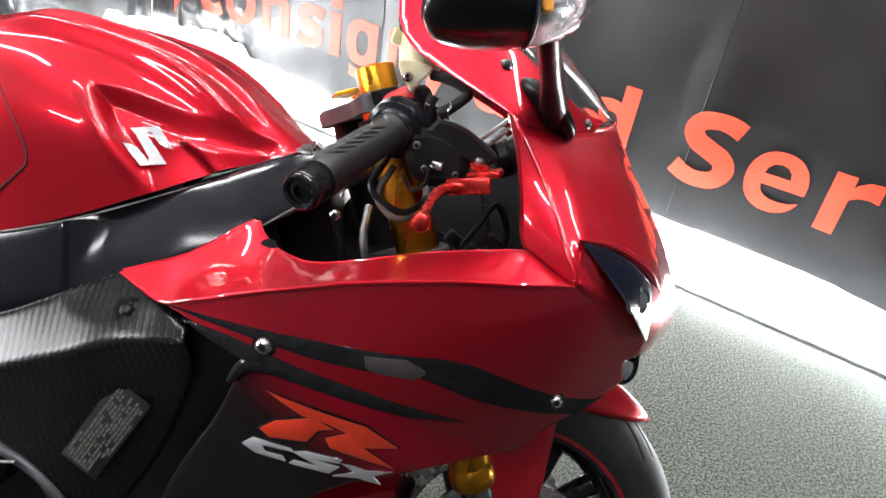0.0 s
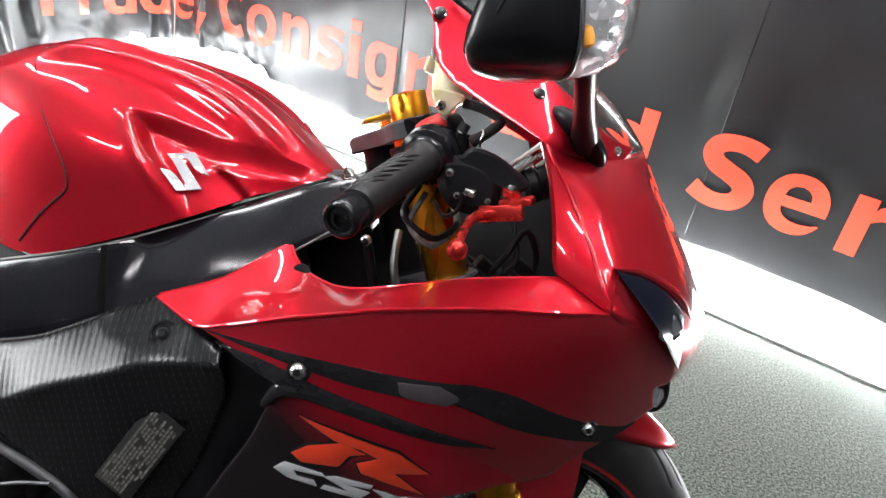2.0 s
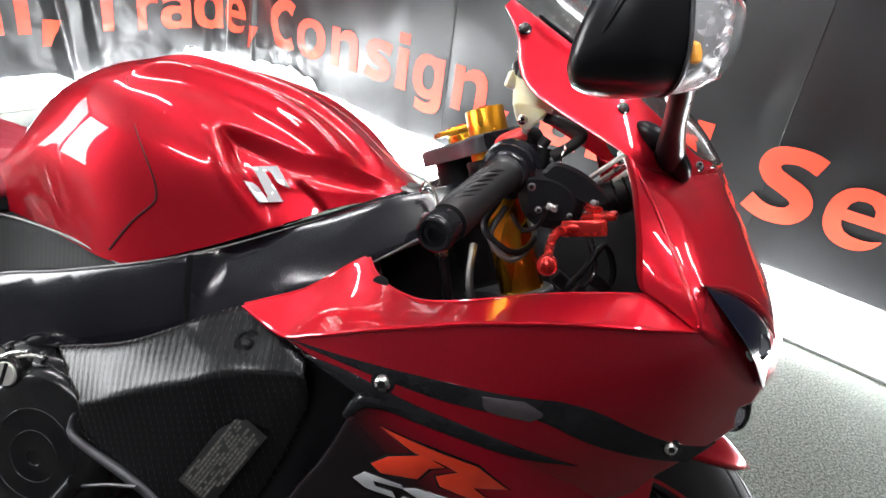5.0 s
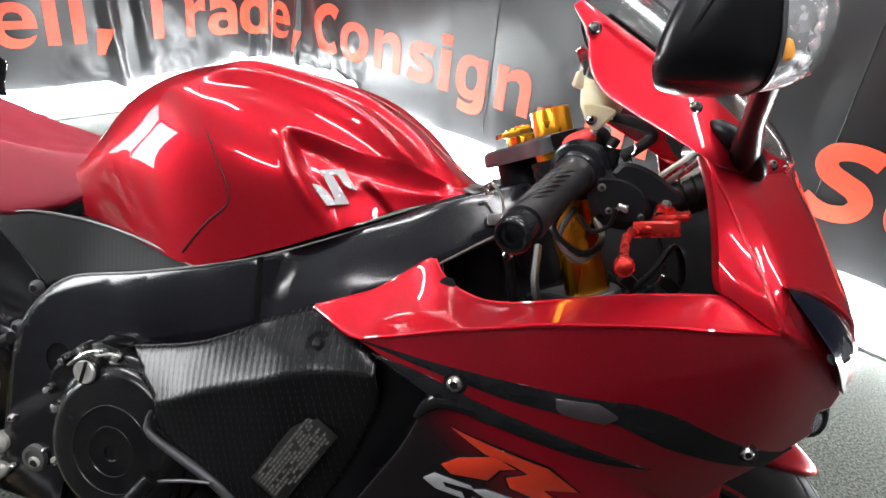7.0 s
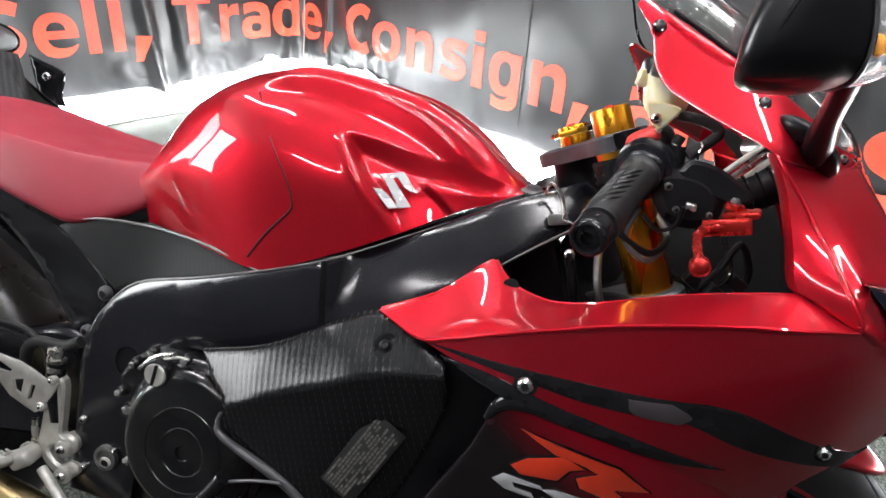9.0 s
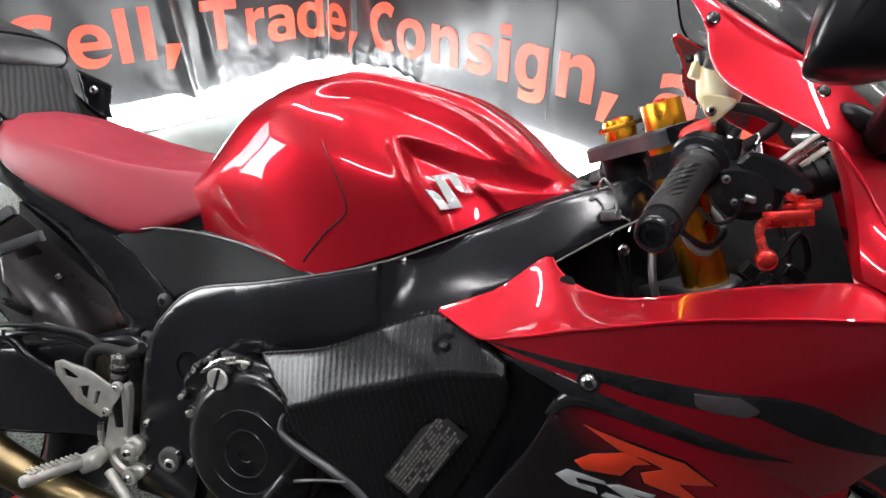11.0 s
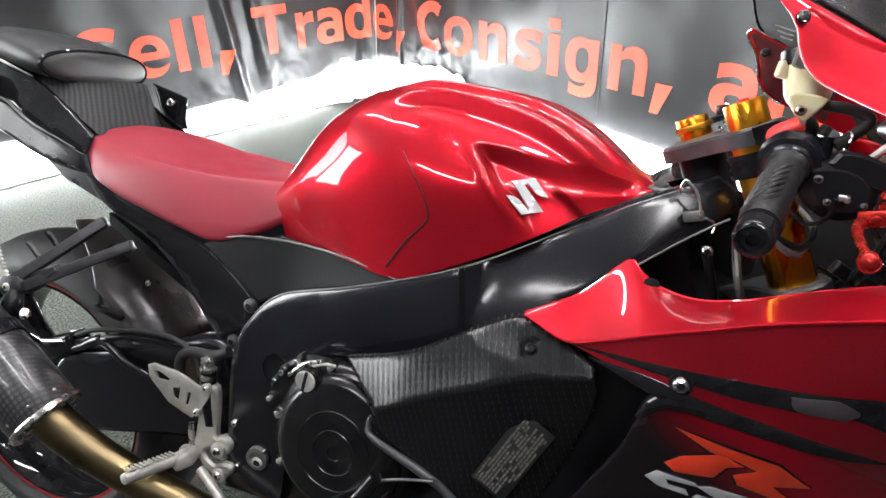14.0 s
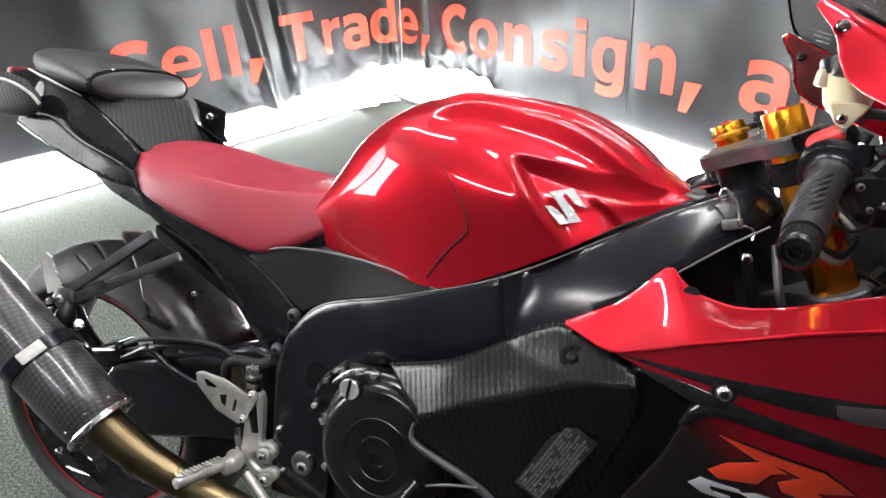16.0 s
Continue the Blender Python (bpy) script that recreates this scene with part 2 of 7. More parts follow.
# banner vinyl: near black, soft sheen, creased
BANNER = vary(material("black_banner_vinyl", (0.02, 0.02, 0.021), 0.34, 0.0, 0.0, spec=0.38), 2.2, (0.007, 0.007, 0.0076), (0.017, 0.017, 0.018), 5.0, (1, 1, 1), (0.27, 0.39), 0.5, 6.0, 0.012)
for n in BANNER.node_tree.nodes:
    if n.bl_idname == "ShaderNodeTexNoise" and n.inputs["Scale"].default_value == 6.0:
        n.noise_type = "RIDGED_MULTIFRACTAL"
        n.inputs["Scale"].default_value = 2.6
        n.inputs["Detail"].default_value = 5.0
        n.inputs["Distortion"].default_value = 0.6
LETTER = vary(material("orange_red_print", (0.74, 0.055, 0.024), 0.45), 6, (0.68, 0.045, 0.020), (0.78, 0.065, 0.030), 4.0, (1, 1, 1), (0.36, 0.5))

# carpet: grey-green flecked pile
DARK_FLOOR = vary(material("dark_unseen_floor", (0.022, 0.022, 0.022), 0.6, spec=0.2), 6, (0.016, 0.016, 0.016), (0.032, 0.031, 0.03), 6.0, (1, 1, 1), (0.5, 0.75), 0.3, 120, 0.001)
CARPET = material("grey_carpet_pile", (0.2, 0.2, 0.19), 0.95, spec=0.15)
_tc = node(CARPET, "ShaderNodeTexCoord")
_a = node(CARPET, "ShaderNodeTexNoise", Scale=150.0, Detail=5.0, Roughness=0.75)
_b = node(CARPET, "ShaderNodeTexNoise", Scale=34.0, Detail=7.0, Roughness=0.75)
link(CARPET, _tc.outputs["Object"], _a.inputs["Vector"])
link(CARPET, _tc.outputs["Object"], _b.inputs["Vector"])
_r = node(CARPET, "ShaderNodeValToRGB")
_r.color_ramp.elements[0].position, _r.color_ramp.elements[1].position = 0.42, 0.60
_r.color_ramp.elements[0].color, _r.color_ramp.elements[1].color = (0.030, 0.036, 0.030, 1), (0.235, 0.26, 0.222, 1)
link(CARPET, _a.outputs[0], _r.inputs[0])
_m = node(CARPET, "ShaderNodeMix")
_m.data_type, _m.blend_type = "RGBA", "MULTIPLY"
_m.inputs[0].default_value = 0.5
link(CARPET, _r.outputs[0], _m.inputs[6])
link(CARPET, _b.outputs[0], _m.inputs[7])
link(CARPET, _m.outputs[2], CARPET.node_tree.nodes["Principled BSDF"].inputs["Base Color"])
_bp = node(CARPET, "ShaderNodeBump", Strength=0.9, Distance=0.004)
link(CARPET, _a.outputs[0], _bp.inputs["Height"])
link(CARPET, _bp.outputs[0], CARPET.node_tree.nodes["Principled BSDF"].inputs["Normal"])


# ---- mesh helpers ----
def part(name, bm, mat, parent=None, label="", smooth=True, sharp=38.0, m=None):
    """Link a bmesh as one object, under a thing or a part."""
    if m is not None:
        bmesh.ops.transform(bm, matrix=m, verts=bm.verts)
    bmesh.ops.recalc_face_normals(bm, faces=bm.faces)
    if smooth:
        for f in bm.faces:
            f.smooth = True
        for e in bm.edges:
            if len(e.link_faces) == 2 and e.calc_face_angle(0) > radians(sharp):
                e.smooth = False
    me = bpy.data.meshes.new(name)
    bm.to_mesh(me)
    bm.free()
    for one in (mat if isinstance(mat, (list, tuple)) else (mat,)):
        me.materials.append(one)
    ob = new(name, me)
    if parent is not None:
        ob.parent = parent
    if label:
        ob["label"] = label
    return ob


def spline(pts, n=8, closed=False):
    """Catmull-Rom through points of any dimension; n steps between each two."""
    p = [np.array(q, float) for q in pts]
    out = []
    count = len(p) if closed else len(p) - 1
    for i in range(count):
        b, c = p[i % len(p)], p[(i + 1) % len(p)]
        a = p[i - 1] if (i > 0 or closed) else 2 * b - c
        d = p[(i + 2) % len(p)] if (i + 2 < len(p) or closed) else 2 * c - b
        for k in range(n):
            t = k / n
            out.append(0.5 * (2 * b + (c - a) * t + (2 * a - 5 * b + 4 * c - d) * t * t + (3 * b - a - 3 * c + d) * t ** 3))
    if not closed:
        out.append(p[-1])
    return out


def outline(pts, n=5):
    """A closed loop, rounded through its points; a point with a third value 1 stays a sharp corner."""
    marks = [i for i, q in enumerate(pts) if len(q) > 2 and q[2]]
    flat = [q[:2] for q in pts]
    if not marks:
        return spline(flat, n, True)
    out = []
    for a, b in zip(marks, marks[1:] + [marks[0] + len(pts)]):
        run = [flat[i % len(pts)] for i in range(a, b + 1)]
        out += spline(run, n)[:-1] if len(run) > 2 else [np.array(run[0], float)]
    return out


def dense(loop, step):
    out = []
    for a, b in zip(loop, loop[1:] + loop[:1]):
        k = max(1, int(np.ceil(np.linalg.norm(b - a) / step)))
        out += [a + (b - a) * i / k for i in range(k)]
    return out


def inset(loop, d):
    """The loop moved inwards by d."""
    area = sum(a[0] * b[1] - b[0] * a[1] for a, b in zip(loop, loop[1:] + loop[:1]))
    s = 1 if area > 0 else -1
    out = []
    for i, p in enumerate(loop):
        a, b = loop[i - 1], loop[(i + 1) % len(loop)]
        e1, e2 = p - a, b - p
        n = np.array([-(e1[1] / (np.linalg.norm(e1) + 1e-9) + e2[1] / (np.linalg.norm(e2) + 1e-9)), e1[0] / (np.linalg.norm(e1) + 1e-9) + e2[0] / (np.linalg.norm(e2) + 1e-9)])
        out.append(p + s * d * n / (np.linalg.norm(n) + 1e-9))
    return out


def inside(q, loop):
    x, y = q
    r = False
    for a, b in zip(loop, loop[1:] + loop[:1]):
        if (a[1] > y) != (b[1] > y) and x < (b[0] - a[0]) * (y - a[1]) / (b[1] - a[1]) + a[0]:
            r = not r
    return r


def bent(ctrl, soft=1e-6):
    """A smooth height over the plane through (a, b, height) triples (thin plate)."""
    c = np.array(ctrl, float)
    p, n = c[:, :2], len(c)
    d = np.linalg.norm(p[:, None] - p[None], axis=2)
    k = np.where(d > 0, d * d * np.log(np.maximum(d, 1e-9)), 0) + soft * np.eye(n)
    a = np.zeros((n + 3, n + 3))
    a[:n, :n], a[:n, n], a[:n, n + 1:], a[n, :n], a[n + 1:, :n] = k, 1, p, 1, p.T
    w = np.linalg.solve(a, np.r_[c[:, 2], 0, 0, 0])

    def f(x, z):
        dd = np.hypot(p[:, 0] - x, p[:, 1] - z)
        kk = np.where(dd > 0, dd * dd * np.log(np.maximum(dd, 1e-9)), 0)
        return float(kk @ w[:n] + w[n] + w[n + 1] * x + w[n + 2] * z)
    return f


from mathutils.geometry import delaunay_2d_cdt


def shell(loop, height, thick=0.004, step=0.012, edge=0.003, drop=0.002, holes=(), out=-1):
    """A panel over the x-z plane: its loop, its y as a function of (x, z), its thickness inwards, a rounded rim."""
    loop = dense(loop, step)
    loops = [loop, inset(loop, edge)] + [dense(h, step) for h in holes]
    pts, edges = [], []
    for lp in loops:
        s = len(pts)
        pts += [Vector(q) for q in lp]
        edges += [(s + i, s + (i + 1) % len(lp)) for i in range(len(lp))]
    n_rim, n_hole = len(loop), len(pts)
    lo, hi = np.min(loop, axis=0), np.max(loop, axis=0)
    core = inset(loop, edge + step * 0.45)
    for i, x in enumerate(np.arange(lo[0] + step / 2, hi[0], step)):
        for z in np.arange(lo[1] + (step / 2 if i % 2 else 0), hi[1], step):
            if inside((x, z), core) and not any(inside((x, z), list(h)) for h in holes):
                pts.append(Vector((x, z)))
    v, e, f, ov, *_ = delaunay_2d_cdt(pts, edges, [], 1 if not holes else 0, 1e-6)
    bm = bmesh.new()
    ys = [height(p[0], p[1]) for p in v]
    rim = [any(o < n_rim for o in ov[i]) for i in range(len(v))]
    front = [bm.verts.new((p[0], ys[i] - out * (drop if rim[i] else 0), p[1])) for i, p in enumerate(v)]
    back = [bm.verts.new((p[0], ys[i] - out * thick, p[1])) for i, p in enumerate(v)]
    count = {}
    for t in f:
        c = sum((v[i] for i in t), Vector((0, 0))) / len(t)
        if not inside(c, loop) or any(inside(c, list(h)) for h in holes):
            continue
        bm.faces.new([front[i] for i in t])
        bm.faces.new([back[i] for i in reversed(t)])
        for a, b in zip(t, list(t[1:]) + [t[0]]):
            count[(a, b)] = count.get((a, b), 0) + 1
    for (a, b) in list(count):
        if (b, a) not in count:
            bm.faces.new((front[b], front[a], back[a], back[b]))
    for vv in [q for q in bm.verts if not q.link_faces]:
        bm.verts.remove(vv)
    return bm


def loft(rings, closed=True, caps=True):
    """Quads between rings of equal length."""
    bm = bmesh.new()
    vs = [[bm.verts.new(p) for p in r] for r in rings]
    n = len(rings[0])
    for a, b in zip(vs, vs[1:]):
        for i in range(n if closed else n - 1):
            bm.faces.new((a[i], a[(i + 1) % n], b[(i + 1) % n], b[i]))
    if caps and closed:
        bm.faces.new(vs[0][::-1])
        bm.faces.new(vs[-1])
    return bm


def tube(pts, r, n=8, sides=12, caps=True, raw=False):
    """A round bar along a smoothed line; r may be a list, one per point."""
    rs = r if isinstance(r, (list, tuple)) else [r] * len(pts)
    line = [np.append(p, q) for p, q in zip(pts, rs)]
    line = [np.array(q) for q in line] if raw else spline(line, n)
    rings, up = [], None
    for i, q in enumerate(line):
        d = Vector((line[min(i + 1, len(line) - 1)][:3] - line[max(i - 1, 0)][:3]).tolist()).normalized()
        if up is None:
            up = d.orthogonal().normalized()
        up = (up - d * up.dot(d)).normalized()
        side = d.cross(up)
        rings.append([Vector(q[:3].tolist()) + float(q[3]) * (math.cos(a) * up + math.sin(a) * side) for a in np.linspace(0, 2 * math.pi, sides, endpoint=False)])
    return loft(rings, True, caps)


def lathe(profile, centre, axis, n=48, closed=False):
    """A turned body: (along, radius) pairs round an axis through a centre."""
    ax = Vector(axis).normalized()
    a = ax.orthogonal().normalized()
    b = ax.cross(a)
    rings = [[Vector(centre) + ax * float(l) + max(float(r), 1e-5) * (math.cos(t) * a + math.sin(t) * b) for t in np.linspace(0, 2 * math.pi, n, endpoint=False)] for l, r in profile]
    if closed:
        rings.append(rings[0])
    bm = loft(rings, True, not closed)
    if closed:
        bmesh.ops.remove_doubles(bm, verts=bm.verts, dist=1e-6)
    return bm


def block(size, m, bevel=0.002, seg=2):
    bm = bmesh.new()
    bmesh.ops.create_cube(bm, size=1)
    bmesh.ops.scale(bm, vec=size, verts=bm.verts)
    if bevel:
        bmesh.ops.bevel(bm, geom=bm.edges[:], offset=bevel, segments=seg, affect="EDGES", profile=0.5)
    bmesh.ops.transform(bm, matrix=m, verts=bm.verts)
    return bm


def slab(loop, thick, m, bevel=0.0015, holes=()):
    """A flat plate cut to a loop in its own x-y plane, standing thick in z, then placed by m."""
    bm = shell([np.array(p, float) for p in loop], lambda x, z: 0.0, thick, 0.02, bevel, bevel, holes)
    bmesh.ops.transform(bm, matrix=m @ Matrix(((1, 0, 0, 0), (0, 0, 1, 0), (0, -1, 0, 0), (0, 0, 0, 1))), verts=bm.verts)
    return bm


def join(*bms):
    out = bmesh.new()
    for b in bms:
        me = bpy.data.meshes.new("tmp")
        b.to_mesh(me)
        b.free()
        out.from_mesh(me)
        bpy.data.meshes.remove(me)
    return out


def along(a, b, up=(0, 0, 1)):
    """A frame at a whose z looks to b."""
    z = (Vector(b) - Vector(a)).normalized()
    x = Vector(up).cross(z)
    x = x.normalized() if x.length > 1e-4 else z.orthogonal().normalized()
    y = z.cross(x)
    m = Matrix((x, y, z)).transposed().to_4x4()
    m.translation = a
    return m


def socket_bolt(parent, at, axis, r=0.006, mat=None, name="bolt", head=0.005, label=""):
    """A button-head screw with its hexagon socket."""
    ax = Vector(axis).normalized()
    b = lathe([(0, r), (head * 0.5, r * 0.97), (head * 0.85, r * 0.75), (head, r * 0.48)], at, ax, 20)
    bmesh.ops.delete(b, geom=[f for f in b.faces if len(f.verts) > 4], context="FACES_ONLY")
    c = lathe([(head, r * 0.48), (head * 0.3, r * 0.44), (head * 0.28, 0.00001)], at, ax, 6)
    # Black socket faces: the shade in the recess is put into the colour.
    for f in c.faces:
        f.material_index = 1
    return part(name, join(b, c), [mat or STEEL, PLASTIC], parent, label)

# ---- the setting: carpet, banner corner, light strips, room ----
CORNER = Vector((-2.30, 3.389, 0))
DR, DL = Vector((0.8806, -0.4739, 0)), Vector((-0.4447, -0.8957, 0))   # along the two banner walls, away from the corner
BEND = 0.14                                                             # the banner rounds the corner
HALF = BEND * math.pi / 4


def banner_at(s, z, off=0.0):
    """A place on the banner: s metres along it from the corner's middle, z up, off metres into the room."""
    inn = (DR + DL).normalized()
    if s > HALF:
        return CORNER + DR * (BEND + s - HALF) + DL * off + Vector((0, 0, z))
    if s < -HALF:
        return CORNER + DL * (BEND - s - HALF) + DR * off + Vector((0, 0, z))
    a = s / BEND
    d = -inn * math.cos(a) + (DR - DL).normalized() * math.sin(a)
    return CORNER + BEND * (DR + DL) + (BEND - off) * d + Vector((0, 0, z))


def lerp(table, x):
    """Smooth curve through (x, value) pairs."""
    xs, ys = [t[0] for t in table], [t[1] for t in table]
    if x <= xs[0]:
        return ys[0]
    for i in range(len(xs) - 1):
        if x <= xs[i + 1]:
            t = (x - xs[i]) / (xs[i + 1] - xs[i])
            m0 = (ys[i + 1] - ys[max(i - 1, 0)]) / (xs[i + 1] - xs[max(i - 1, 0)]) * (xs[i + 1] - xs[i])
            m1 = (ys[min(i + 2, len(ys) - 1)] - ys[i]) / (xs[min(i + 2, len(xs) - 1)] - xs[i]) * (xs[i + 1] - xs[i])
            return (2 * t ** 3 - 3 * t * t + 1) * ys[i] + (t ** 3 - 2 * t * t + t) * m0 + (-2 * t ** 3 + 3 * t * t) * ys[i + 1] + (t ** 3 - t * t) * m1
    return ys[-1]


def smooth(a, b, x):
    t = min(1, max(0, (x - a) / (b - a)))
    return t * t * (3 - 2 * t)


def ridge(x, x0, w):
    """A soft pleat at x0."""
    return math.exp(-((x - x0) / w) ** 2)


def folds(s, z):
    """How far the cloth hangs off its plane: slow waves, pleats below the ties, small creases, slack near the corner."""
    hang = 0.5 + 0.5 * math.tanh((0.75 - z) * 2.0)
    f = 0.010 * math.sin(3.1 * s + 0.8 * math.sin(2.3 * s)) + 0.006 * math.sin(9.7 * s + 1.2 * z) + 0.003 * math.sin(17.0 * s + 0.9)
    f += 0.010 * noise.noise(Vector((s * 2.2, z * 1.6, 3.1))) + 0.006 * noise.noise(Vector((s * 6.0 + z * 2.0, z * 4.0, 8.4)))
    lean = s + 0.10 * (z - 0.4)
    f += 0.034 * ridge(lean, -0.985, 0.040) - 0.016 * ridge(lean, -0.900, 0.045) + 0.016 * ridge(lean, -0.800, 0.035)
    f += 0.022 * ridge(s - 0.12 * (z - 0.4), -0.07, 0.035) + 0.020 * ridge(s, 0.320, 0.022) + 0.012 * ridge(s + 0.2 * z, 0.62, 0.05)
    slack = ridge(s, 0.55, 0.75) + ridge(s, -0.75, 0.45)
    crumple = noise.noise(Vector((s * 9.0, z * 7.0, 2.2))) * 0.5 + abs(noise.noise(Vector((s * 13.0 + z * 9.0, z * 15.0 - s * 4.0, 5.7))))
    f += 0.012 * slack * crumple * (1 - smooth(0.30, 0.75, z)) + 0.004 * abs(noise.noise(Vector((s * 3.3 - z * 2.0, z * 5.0 + s, 11.0))))
    return max(0.014, 0.022 + f * (0.6 + 0.6 * hang))


# The carpet stops along a slant just outside the camera's view.
floor_me = bmesh.new()
bmesh.ops.create_grid(floor_me, x_segments=2, y_segments=2, size=4.5)
for v in floor_me.verts:
    edge = -0.2 + 0.268 * (v.co.x + 1.75)
    v.co.y = max(v.co.y, edge) if v.co.y else 2.2
floor = tagged(part("floor", floor_me, CARPET, smooth=False), "flecked grey short-pile carpet floor", "floor", kind="structure")


# Unseen dark floor, added so the glossy panels reflect little.
bm = bmesh.new()
bmesh.ops.create_grid(bm, x_segments=2, y_segments=2, size=4.5)
for v in bm.verts:
    edge = -0.2 + 0.268 * (v.co.x + 1.75)
    v.co.y = min(v.co.y, edge) if v.co.y else -2.5
tagged(part("floor_front", bm, DARK_FLOOR, smooth=False), "dark floor out of view, added to keep the bike's reflections dark", "floor", kind="structure")


def hem(s):
    """The lower edge of the cloth: nearly level along the walls, bunched up in peaks towards the corner."""
    low = 0.150 + 0.02 * math.sin(2.1 * s + 0.6) + 0.018 * noise.noise(Vector((s * 2.5, 0, 5.0)))
    near = ridge(s, 0.45, 0.55) + 0.7 * ridge(s, -0.35, 0.40)
    peaks = abs(noise.noise(Vector((s * 5.0, 0, 1.0))))
    return low + near * (0.02 + 0.07 * peaks) - 0.05 * ridge(s, -0.93, 0.08)


bm = bmesh.new()
ss = np.arange(-3.6, 5.4, 0.012)
rows_v = []
for k in range(80):
    row = []
    for s in ss:
        low = hem(s)
        z = low + (2.3 - low) * (k / 79) ** 1.3
        row.append(bm.verts.new(banner_at(s, z, folds(s, z))))
    rows_v.append(row)
for a, b in zip(rows_v, rows_v[1:]):
    for i in range(len(ss) - 1):
        bm.faces.new((a[i], a[i + 1], b[i + 1], b[i]))
banner = part("banner", bm, BANNER, None, smooth=True, sharp=80)
sol = banner.modifiers.new("cloth", "SOLIDIFY")
sol.thickness, sol.offset = 0.002, 1.0
tagged(banner, "creased black vinyl banner with orange-red lettering, hung round the corner", "banner")

# seams where lengths of the banner meet
for s in (0.352, 1.815, 3.30):
    bm = bmesh.new()
    last = None
    for z in np.arange(0.2, 2.3, 0.05):
        f = folds(s, z)
        cur = [bm.verts.new(banner_at(s - 0.003, z, f + 0.002)), bm.verts.new(banner_at(s - 0.001, z, f + 0.0032)), bm.verts.new(banner_at(s + 0.003, z, f + 0.002))]
        if last:
            for i in range(2):
                bm.faces.new((last[i], last[i + 1], cur[i + 1], cur[i]))
        last = cur
    part("seam", bm, BANNER, banner)


def rect(x0, y0, x1, y1):
    return [(x0, y0), (x1, y0), (x1, y1), (x0, y1)]


def oval(cx, cy, rx, ry, power=2.0, n=36):
    """A rounded loop; a higher power makes it squarer."""
    out = []
    for a in np.linspace(0, 2 * math.pi, n, endpoint=False):
        c, q = math.cos(a), math.sin(a)
        out.append((cx + rx * math.copysign(abs(c) ** (2 / power), c), cy + ry * math.copysign(abs(q) ** (2 / power), q)))
    return out


def ribbon(pts, widths):
    """A painted stroke along a smoothed line."""
    line = spline([(x, y, w) for (x, y), w in zip(pts, widths)], 6)
    left, right = [], []
    for i, p in enumerate(line):
        d = line[min(i + 1, len(line) - 1)][:2] - line[max(i - 1, 0)][:2]
        n = np.array((-d[1], d[0])) / (np.linalg.norm(d) + 1e-9) * p[2] / 2
        left.append(tuple(p[:2] + n))
        right.append(tuple(p[:2] - n))
    return left + right[::-1]


